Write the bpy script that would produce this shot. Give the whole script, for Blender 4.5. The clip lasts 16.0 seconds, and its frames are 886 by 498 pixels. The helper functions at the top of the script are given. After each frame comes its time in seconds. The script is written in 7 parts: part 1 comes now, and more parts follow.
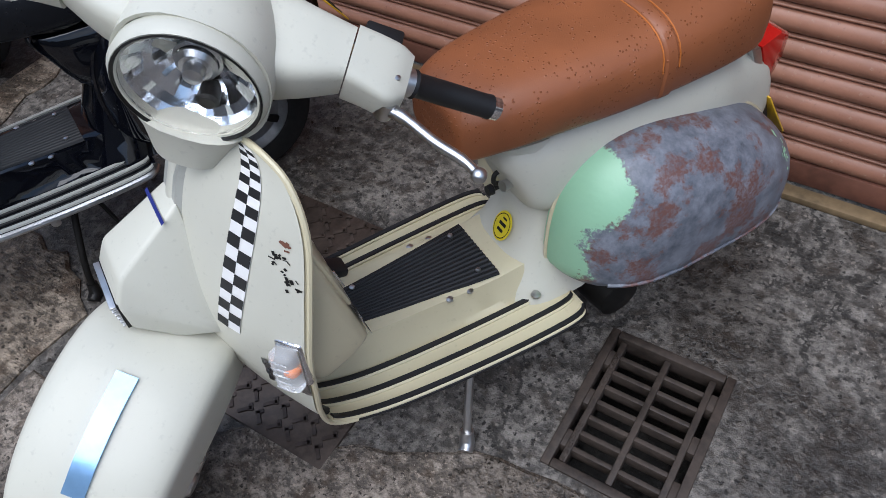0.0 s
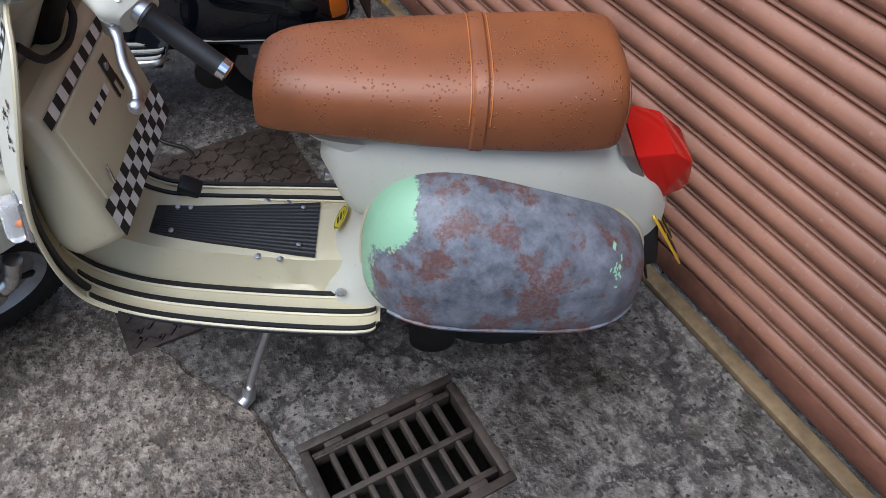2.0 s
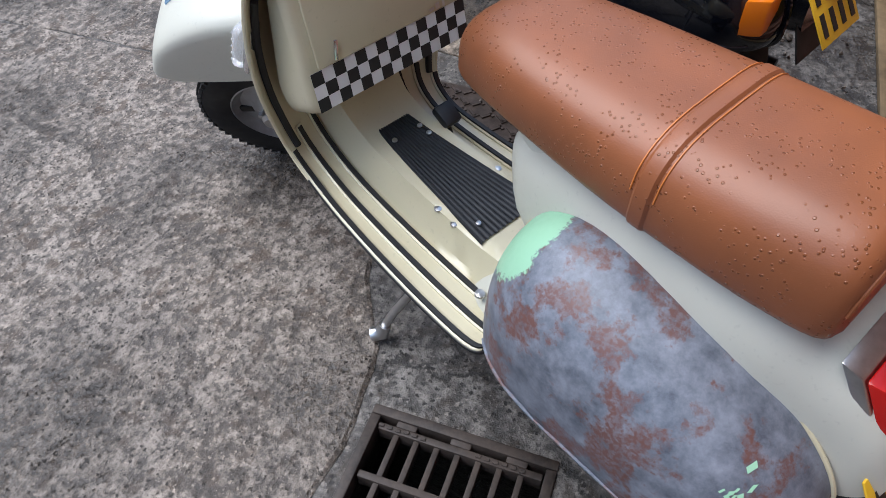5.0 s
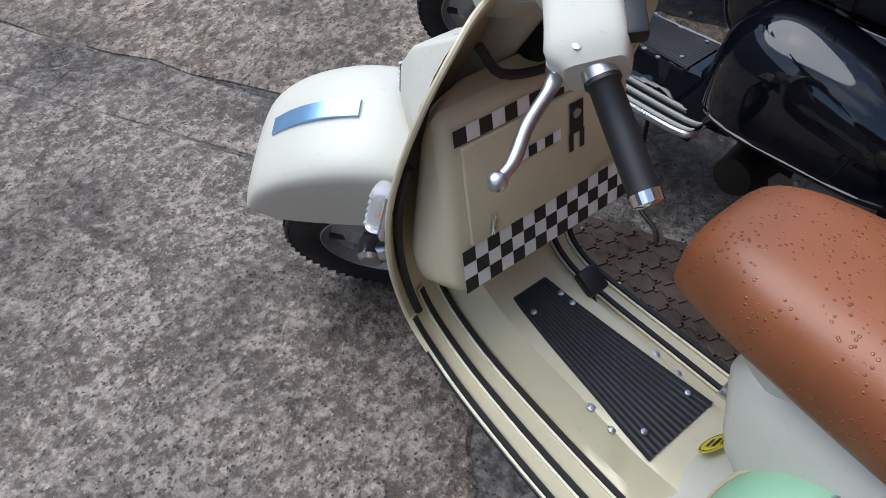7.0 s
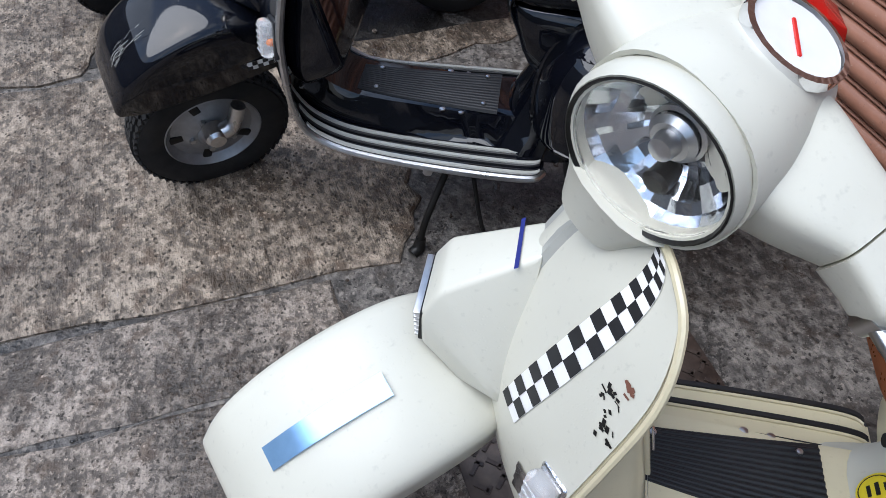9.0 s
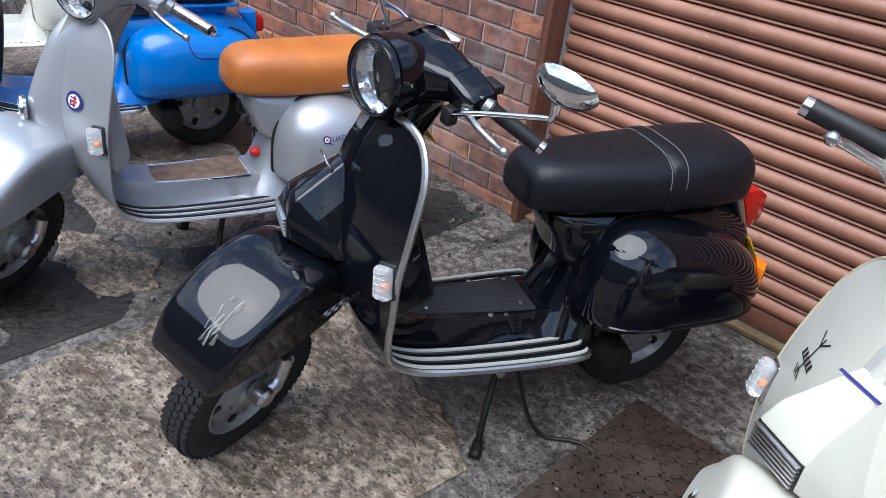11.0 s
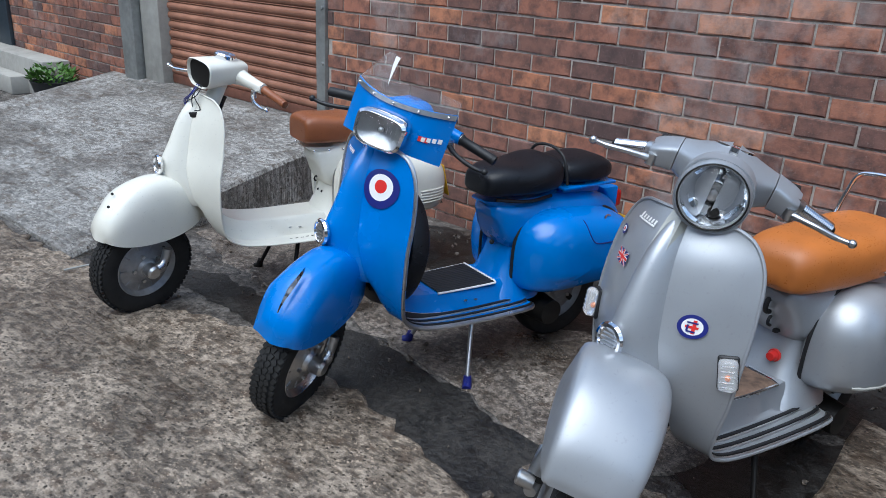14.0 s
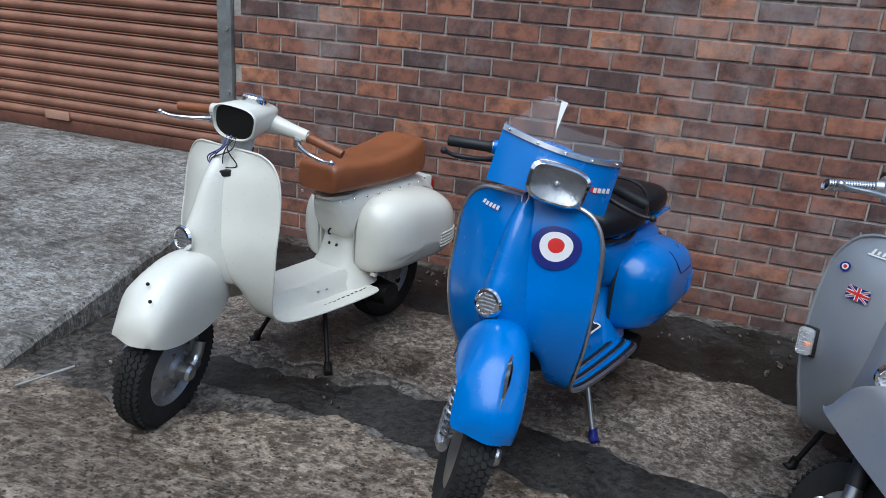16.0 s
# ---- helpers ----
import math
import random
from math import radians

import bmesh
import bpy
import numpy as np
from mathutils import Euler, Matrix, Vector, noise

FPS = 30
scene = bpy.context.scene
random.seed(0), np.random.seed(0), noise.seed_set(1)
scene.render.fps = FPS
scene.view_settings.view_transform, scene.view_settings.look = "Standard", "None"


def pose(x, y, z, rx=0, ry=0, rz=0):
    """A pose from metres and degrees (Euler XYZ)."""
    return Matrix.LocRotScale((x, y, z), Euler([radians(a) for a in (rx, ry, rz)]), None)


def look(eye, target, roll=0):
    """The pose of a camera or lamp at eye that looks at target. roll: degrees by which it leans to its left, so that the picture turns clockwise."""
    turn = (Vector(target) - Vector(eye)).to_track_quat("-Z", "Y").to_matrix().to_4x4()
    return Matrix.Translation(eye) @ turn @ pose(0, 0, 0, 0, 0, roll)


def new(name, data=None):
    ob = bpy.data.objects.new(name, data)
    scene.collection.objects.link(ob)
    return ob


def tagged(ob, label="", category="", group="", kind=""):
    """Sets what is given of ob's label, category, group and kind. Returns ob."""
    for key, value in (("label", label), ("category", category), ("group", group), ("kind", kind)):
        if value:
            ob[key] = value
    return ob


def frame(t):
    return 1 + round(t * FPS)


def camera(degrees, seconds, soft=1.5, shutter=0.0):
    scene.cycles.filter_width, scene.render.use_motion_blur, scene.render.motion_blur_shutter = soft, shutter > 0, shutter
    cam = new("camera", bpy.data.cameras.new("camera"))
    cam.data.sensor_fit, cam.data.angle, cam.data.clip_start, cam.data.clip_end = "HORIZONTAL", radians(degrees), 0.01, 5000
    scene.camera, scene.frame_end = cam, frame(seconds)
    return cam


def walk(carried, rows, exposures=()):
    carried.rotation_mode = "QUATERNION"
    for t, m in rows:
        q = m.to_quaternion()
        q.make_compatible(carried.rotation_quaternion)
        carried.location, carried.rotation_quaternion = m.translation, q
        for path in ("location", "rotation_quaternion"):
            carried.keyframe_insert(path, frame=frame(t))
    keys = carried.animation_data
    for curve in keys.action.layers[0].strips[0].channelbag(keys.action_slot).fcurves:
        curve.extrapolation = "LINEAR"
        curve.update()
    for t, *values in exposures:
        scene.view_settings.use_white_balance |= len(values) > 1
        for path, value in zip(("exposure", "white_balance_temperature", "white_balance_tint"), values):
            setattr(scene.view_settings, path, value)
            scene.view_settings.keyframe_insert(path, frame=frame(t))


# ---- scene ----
cam = camera(61.0, 16.0, soft=0.6)
PATH = [
    (0, (-0.355, 1.066, 1.601), (-1.13, 2.078, 0.06), -7.4),
    (0.5, (-0.223, 1.151, 1.625), (-1.243, 2.001, 0.129), -9.8),
    (1, (-0.151, 1.327, 1.597), (-1.23, 2.1, 0.101), -7.0),
    (1.5, (-0.03, 1.465, 1.593), (-1.121, 2.208, 0.09), -5.7),
    (2, (0.195, 1.561, 1.576), (-0.95, 2.251, 0.088), 2.2),
    (2.5, (0.243, 1.71, 1.505), (-0.953, 2.333, 0.028), 3.5),
    (3, (0.167, 1.908, 1.417), (-1.029, 2.46, -0.088), 8.5),
    (3.5, (0.117, 2.048, 1.373), (-1.096, 2.446, -0.167), 8.2),
    (4, (0.109, 2.161, 1.376), (-1.15, 2.246, -0.175), 8.9),
    (4.5, (0.09, 2.177, 1.398), (-1.17, 1.942, -0.137), 2.8),
    (5, (0.048, 2.12, 1.421), (-1.18, 1.66, -0.089), -1.1),
    (5.2, (0.024, 2.077, 1.435), (-1.208, 1.578, -0.059), -1.6),
    (7.3, (-0.254, 1.726, 1.391), (-1.581, 1.247, -0.027), 2.9),
    (7.5, (-0.315, 1.703, 1.369), (-1.644, 1.244, -0.053), 3.3),
    (8, (-0.417, 1.612, 1.355), (-1.766, 1.258, -0.079), 0.9),
    (8.5, (-0.496, 1.377, 1.389), (-1.883, 1.349, -0.051), 0.2),
    (8.7, (-0.531, 1.288, 1.447), (-1.884, 1.464, -0.016), 0.2),
    (10.8, (-0.966, 0.346, 1.581), (-2.054, 1.609, 0.476), 6.5),
    (11, (-1.025, 0.288, 1.562), (-2.167, 1.569, 0.535), 6.8),
    (11.5, (-1.254, 0.177, 1.55), (-2.492, 1.456, 0.638), 5.3),
    (12, (-1.511, 0.009, 1.52), (-2.78, 1.282, 0.643), 4.5),
    (12.5, (-1.792, -0.218, 1.496), (-3.064, 1.064, 0.636), 4.3),
    (13, (-2.055, -0.34, 1.475), (-3.33, 0.961, 0.65), 4.1),
    (13.5, (-2.354, -0.413, 1.481), (-3.617, 0.914, 0.678), 3.4),
    (14, (-2.631, -0.561, 1.484), (-3.845, 0.854, 0.763), 3.0),
    (14.5, (-2.923, -0.743, 1.513), (-4.022, 0.776, 0.818), 2.5),
    (15, (-3.279, -0.819, 1.491), (-4.328, 0.739, 0.805), 1.7),
    (15.5, (-3.619, -0.866, 1.5), (-4.502, 0.792, 0.813), 3.3),
    (16, (-3.94, -0.989, 1.493), (-4.541, 0.795, 0.818), 4.2),
]
walk(cam, [(t, look(eye, target, roll)) for t, eye, target, roll in PATH],
     exposures=[(0, 0.66, 6050, 10), (0.7, 0.87, 6050, 10), (1.2, 0.87, 6050, 10), (2.5, 0.89, 6050, 10), (4, 1.06, 6050, 10), (5.2, 1.11, 6050, 10), (7.5, 0.83, 6050, 10), (8.7, 0.88, 6050, 10), (11, 1.28, 6050, 10), (12.5, 1.28, 6050, 10), (13.5, 0.98, 5950, 7), (14.5, 0.76, 5900, 5), (15.5, 0.6, 5900, 5), (16, 0.55, 5900, 5)])


# ---- world and light ----
world = bpy.data.worlds.new("world")
scene.world = world
world.use_nodes = True
wn = world.node_tree.nodes
sky = wn.new("ShaderNodeTexSky")
sky.sky_type, sky.sun_disc = "NISHITA", False
sky.sun_elevation, sky.sun_rotation = radians(64), radians(175)
sky.air_density, sky.dust_density = 1.3, 1.2
# broken white cloud over the blue
wco = wn.new("ShaderNodeTexCoord")
cloud = wn.new("ShaderNodeTexNoise")
cloud.inputs["Scale"].default_value, cloud.inputs["Detail"].default_value, cloud.inputs["Roughness"].default_value = 2.6, 7.0, 0.55
world.node_tree.links.new(wco.outputs["Generated"], cloud.inputs["Vector"])
cover_ramp = wn.new("ShaderNodeValToRGB")
cover_ramp.color_ramp.elements[0].position, cover_ramp.color_ramp.elements[1].position = 0.47, 0.6
world.node_tree.links.new(cloud.outputs[0], cover_ramp.inputs[0])
sky_mix = wn.new("ShaderNodeMix")
sky_mix.data_type = "RGBA"
sky_mix.inputs[7].default_value = (5.2, 5.8, 6.9, 1)
world.node_tree.links.new(cover_ramp.outputs[0], sky_mix.inputs[0])
world.node_tree.links.new(sky.outputs[0], sky_mix.inputs[6])
world.node_tree.links.new(sky_mix.outputs[2], wn["Background"].inputs[0])
wn["Background"].inputs[1].default_value = 0.115
sun_data = bpy.data.lights.new("sun", "SUN")
sun_data.energy, sun_data.angle, sun_data.color = 1.85, radians(58), (1.0, 0.985, 0.97)
sun = new("sun", sun_data)
sun.matrix_world = look((-2.0, -3.4, 10), (-2.5, 1.5, 0))



# ---- materials ----
def material(name, rough=0.5, metal=0.0, coat=0.0):
    m = bpy.data.materials.new(name)
    m.use_nodes = True
    b = m.node_tree.nodes["Principled BSDF"]
    b.inputs["Roughness"].default_value, b.inputs["Metallic"].default_value = rough, metal
    b.inputs["Coat Weight"].default_value, b.inputs["Coat Roughness"].default_value = coat, 0.06
    return m, m.node_tree.nodes, m.node_tree.links, b


def add_noise(n, l, scale, detail=4, rough=0.55, coord="Object", kind="ShaderNodeTexNoise"):
    c = n.new("ShaderNodeTexCoord")
    t = n.new(kind)
    t.inputs["Scale"].default_value = scale
    if kind == "ShaderNodeTexNoise":
        t.inputs["Detail"].default_value, t.inputs["Roughness"].default_value = detail, rough
    l.new(c.outputs[coord], t.inputs["Vector"])
    return t


def ramp(n, l, src, stops):
    r = n.new("ShaderNodeValToRGB")
    e = r.color_ramp.elements
    while len(e) < len(stops):
        e.new(0.5)
    for k, (p, col) in zip(e, stops):
        k.position = p
        k.color = (*col, 1) if len(col) == 3 else (col[0], col[0], col[0], 1)
    l.new(src, r.inputs[0])
    return r


def mix(n, l, fac, a, b, mode="MIX"):
    m = n.new("ShaderNodeMix")
    m.data_type, m.blend_type = "RGBA", mode
    for sock, v in ((m.inputs[0], fac), (m.inputs[6], a), (m.inputs[7], b)):
        if isinstance(v, (int, float)):
            sock.default_value = v
        elif isinstance(v, tuple):
            sock.default_value = (*v, 1)
        else:
            l.new(v, sock)
    return m.outputs[2]


def bump(n, l, b, height, strength=0.3, dist=0.002, prev=None):
    k = n.new("ShaderNodeBump")
    k.inputs["Strength"].default_value, k.inputs["Distance"].default_value = strength, dist
    l.new(height, k.inputs["Height"])
    if prev:
        l.new(prev.outputs[0], k.inputs["Normal"])
    l.new(k.outputs[0], b.inputs["Normal"])
    return k


def paint(name, col, rough=0.28, metal=0.0, coat=0.5, wear=0.12, drops=0.0):
    """Sprayed paint with faint mottling, dust and, where wet, rain drops."""
    m, n, l, b = material(name, rough, metal, coat)
    big = add_noise(n, l, 5.0, 5)
    fine = add_noise(n, l, 90.0, 3)
    dark = tuple(c * (1 - wear) for c in col)
    c1 = mix(n, l, ramp(n, l, big.outputs[0], [(0.35, (0,)), (0.7, (1,))]).outputs[0], dark, col)
    c2 = mix(n, l, ramp(n, l, fine.outputs[0], [(0.62, (0,)), (0.75, (0.35,))]).outputs[0], c1, tuple(c * 0.6 + 0.03 for c in col))
    l.new(c2, b.inputs["Base Color"])
    r = ramp(n, l, big.outputs[0], [(0.3, (rough * 0.8,)), (0.75, (min(1, rough * 1.5),))])
    l.new(r.outputs[0], b.inputs["Roughness"])
    k = bump(n, l, b, big.outputs[0], 0.05, 0.004)
    if drops:
        v = add_noise(n, l, 150.0, kind="ShaderNodeTexVoronoi")
        v2 = add_noise(n, l, 9.0, 2)
        dot = ramp(n, l, v.outputs["Distance"], [(0.0, (1,)), (0.28, (0,))])
        sel = ramp(n, l, v2.outputs[0], [(0.48, (0,)), (0.62, (1,))])
        h = mix(n, l, 1.0, dot.outputs[0], sel.outputs[0], "MULTIPLY")
        bump(n, l, b, h, drops, 0.0015, k)
    return m


def plain(name, col, rough=0.5, metal=0.0, coat=0.0, scale=40.0, vary=0.25, rel=0.1):
    m, n, l, b = material(name, rough, metal, coat)
    t = add_noise(n, l, scale, 5)
    t2 = add_noise(n, l, scale / 9, 3)
    a = mix(n, l, ramp(n, l, t.outputs[0], [(0.35, (0,)), (0.7, (1,))]).outputs[0], tuple(c * (1 - vary) for c in col), col)
    a = mix(n, l, ramp(n, l, t2.outputs[0], [(0.4, (0,)), (0.65, (0.5,))]).outputs[0], a, tuple(min(1, c * (1 + vary)) for c in col))
    l.new(a, b.inputs["Base Color"])
    r = ramp(n, l, t2.outputs[0], [(0.3, (rough * 0.8,)), (0.7, (min(1, rough * 1.25),))])
    l.new(r.outputs[0], b.inputs["Roughness"])
    bump(n, l, b, t.outputs[0], rel, 0.002)
    return m


def leather(name, col, drops=0.5):
    m, n, l, b = material(name, 0.42, 0.0, 0.05)
    big = add_noise(n, l, 6.0, 4)
    grain = add_noise(n, l, 420.0, kind="ShaderNodeTexVoronoi")
    c = mix(n, l, ramp(n, l, big.outputs[0], [(0.3, (0,)), (0.7, (1,))]).outputs[0], tuple(x * 0.78 for x in col), tuple(min(1, x * 1.12) for x in col))
    v = add_noise(n, l, 125.0, kind="ShaderNodeTexVoronoi")
    dot = ramp(n, l, v.outputs["Distance"], [(0.0, (1,)), (0.16, (1,)), (0.27, (0,))])
    area = add_noise(n, l, 16.0, 4)
    sel = ramp(n, l, area.outputs[0], [(0.46, (0,)), (0.52, (1,))])
    h = mix(n, l, 1.0, dot.outputs[0], sel.outputs[0], "MULTIPLY")
    c = mix(n, l, h, c, tuple(x * 0.72 for x in col))
    l.new(c, b.inputs["Base Color"])
    rr = ramp(n, l, h, [(0.0, (0.44,)), (0.6, (0.12,))])
    l.new(rr.outputs[0], b.inputs["Roughness"])
    k = bump(n, l, b, grain.outputs["Distance"], 0.12, 0.0008)
    bump(n, l, b, h, drops, 0.0012, k)
    return m


def glassy(name, col, trans=0.9, rough=0.05, ior=1.45, alpha=1.0):
    m, n, l, b = material(name, rough)
    b.inputs["Base Color"].default_value = (*col, 1)
    b.inputs["Transmission Weight"].default_value, b.inputs["IOR"].default_value = trans, ior
    w = add_noise(n, l, 60.0, 2)
    bump(n, l, b, w.outputs[0], 0.05, 0.002)
    return m


M = {}
M["cream"] = paint("cream_paint", (0.60, 0.535, 0.36), 0.33, drops=0.15, wear=0.07)
M["cream_pale"] = paint("pale_cream_paint", (0.57, 0.555, 0.47), 0.44, coat=0.15, drops=0.15, wear=0.06)
M["white"] = paint("white_paint", (0.74, 0.725, 0.64), 0.34, wear=0.07)
M["black"] = paint("black_paint", (0.003, 0.0035, 0.006), 0.04, coat=0.0, drops=0.16)
M["silver"] = paint("silver_paint", (0.375, 0.39, 0.41), 0.36, metal=0.5, coat=0.3, wear=0.08)
M["blue"] = paint("blue_paint", (0.001, 0.165, 0.56), 0.22, coat=0.12, wear=0.1)
M["mint"] = paint("mint_paint", (0.38, 0.68, 0.45), 0.45, coat=0.1)
M["ltgrey"] = paint("pale_grey_paint", (0.42, 0.42, 0.38), 0.4)
M["rubber"] = plain("black_rubber", (0.008, 0.008, 0.009), 0.55, scale=60)
M["tyre"] = plain("tyre_rubber", (0.011, 0.0105, 0.01), 0.8, scale=80, vary=0.4)
M["chrome"] = plain("chrome", (0.8, 0.8, 0.82), 0.08, 1.0, scale=25, vary=0.08, rel=0.02)
M["reflector"] = plain("lamp_reflector", (0.66, 0.69, 0.74), 0.12, 1.0, scale=60, vary=0.05, rel=0.35)
M["alu"] = plain("aluminium", (0.6, 0.6, 0.6), 0.32, 1.0, scale=50, vary=0.2)
M["rim"] = plain("wheel_rim_paint", (0.33, 0.33, 0.33), 0.45, 0.5, scale=30, vary=0.3)
M["dark"] = plain("oily_dark_metal", (0.012, 0.011, 0.01), 0.5, 0.4, scale=30)
M["brown"] = leather("brown_leather", (0.255, 0.082, 0.029), 0.8)
M["tan"] = leather("orange_tan_vinyl", (0.50, 0.155, 0.03), 0.1)
M["blackseat"] = leather("black_vinyl", (0.006, 0.007, 0.010))
M["blackseat"].node_tree.nodes["Principled BSDF"].inputs["Specular IOR Level"].default_value = 0.3
M["red"] = glassy("red_lens", (0.62, 0.012, 0.008), 0.25, 0.12)
M["orange"] = glassy("orange_lens", (0.9, 0.22, 0.01), 0.25, 0.12)
M["lens"] = glassy("clear_lens", (0.98, 0.985, 0.99), 1.0, 0.0, 1.12)
M["indlens"] = glassy("clear_ribbed_plastic", (0.93, 0.94, 0.95), 0.75, 0.18, 1.35)
M["acrylic"] = glassy("clear_acrylic", (0.96, 0.97, 0.98), 0.97, 0.02, 1.12)
M["thread"] = plain("grey_thread", (0.13, 0.13, 0.13), 0.6)
M["mirrorglass"] = plain("mirror_glass", (0.85, 0.86, 0.88), 0.02, 1.0, vary=0.02, rel=0.0)
M["plate"] = plain("yellow_plate", (0.72, 0.42, 0.02), 0.4, vary=0.08)
M["ink"] = plain("black_ink", (0.012, 0.012, 0.013), 0.5)
M["whiteink"] = plain("white_decal", (0.78, 0.77, 0.75), 0.45, vary=0.06)
M["redink"] = plain("red_decal", (0.65, 0.025, 0.02), 0.4, vary=0.08)
M["navyink"] = plain("navy_decal", (0.01, 0.016, 0.16), 0.4, vary=0.1)
M["yellowink"] = plain("yellow_decal", (0.75, 0.6, 0.03), 0.4, vary=0.1)
# blue base that also holds the sky mirrored in the mudguard strip's plating
M["bluesheen"] = plain("blue_film_with_sky_sheen", (0.30, 0.52, 0.80), 0.22, 0.6, vary=0.15)
M["iron"] = plain("cast_iron", (0.05, 0.036, 0.028), 0.65, 0.1, scale=70, vary=0.6, rel=0.4)
M["mortar"] = plain("mortar", (0.43, 0.385, 0.34), 0.9, scale=45, vary=0.4, rel=0.5)
M["steel"] = plain("galvanised_steel", (0.34, 0.35, 0.34), 0.5, 0.5, scale=18, vary=0.3)
M["frame_brown"] = plain("brown_painted_steel", (0.16, 0.065, 0.042), 0.5, scale=30, vary=0.4)
M["leaf"] = plain("green_leaf", (0.07, 0.17, 0.02), 0.5, scale=20, vary=0.4)
M["pot"] = plain("dark_pot", (0.02, 0.022, 0.025), 0.5)
M["foil"] = plain("silver_tape", (0.7, 0.7, 0.72), 0.22, 1.0, scale=120, vary=0.2, rel=0.6)
M["spoke_grey"] = plain("greyed_concrete_pier", (0.33, 0.32, 0.29), 0.85, scale=14, vary=0.25, rel=0.3)


def primer():
    """Bare primer: grey-blue with reddish rust blooms and rubbed spots."""
    m, n, l, b = material("rubbed_primer", 0.5)
    cloud = add_noise(n, l, 13.0, 7, 0.68)
    cloud2 = add_noise(n, l, 24.0, 8, 0.72)
    spot = add_noise(n, l, 130.0, 4)
    base = mix(n, l, ramp(n, l, cloud2.outputs[0], [(0.3, (0,)), (0.7, (1,))]).outputs[0], (0.058, 0.068, 0.088), (0.235, 0.25, 0.29))
    rust = ramp(n, l, cloud.outputs[0], [(0.50, (0,)), (0.56, (0.9,))])
    edge = mix(n, l, 0.45, rust.outputs[0], ramp(n, l, spot.outputs[0], [(0.42, (0,)), (0.58, (1,))]).outputs[0], "MULTIPLY")
    c = mix(n, l, edge, base, (0.135, 0.055, 0.04))
    # an old mint-green coat is left on the leading edge
    co = n.new("ShaderNodeTexCoord")
    sep = n.new("ShaderNodeSeparateXYZ")
    l.new(co.outputs["Object"], sep.inputs[0])
    w1, w2 = add_noise(n, l, 16.0, 3), add_noise(n, l, 170.0, 3)

    def calc(op, p, q, r=None):
        ma = n.new("ShaderNodeMath")
        ma.operation = op
        for k, v in enumerate((p, q, r)):
            if isinstance(v, (int, float)):
                ma.inputs[k].default_value = v
            elif v is not None:
                l.new(v, ma.inputs[k])
        return ma.outputs[0]

    edge_x = calc("MAXIMUM", calc("MINIMUM", calc("MULTIPLY_ADD", sep.outputs[2], -0.93, 0.765), 0.300), 0.222)
    acc = calc("MULTIPLY_ADD", w1.outputs[0], 0.06, calc("SUBTRACT", sep.outputs[0], edge_x))
    acc = calc("MULTIPLY_ADD", w2.outputs[0], 0.03, acc)
    keep = ramp(n, l, acc, [(0.045, (0,)), (0.051, (1,))])
    c = mix(n, l, keep.outputs[0], c, (0.28, 0.50, 0.33))
    l.new(c, b.inputs["Base Color"])
    l.new(ramp(n, l, cloud2.outputs[0], [(0.3, (0.3,)), (0.7, (0.62,))]).outputs[0], b.inputs["Roughness"])
    dents = add_noise(n, l, 18.0, 3)
    k = bump(n, l, b, spot.outputs[0], 0.15, 0.001)
    bump(n, l, b, dents.outputs[0], 0.35, 0.006, k)
    return m


M["primer"] = primer()


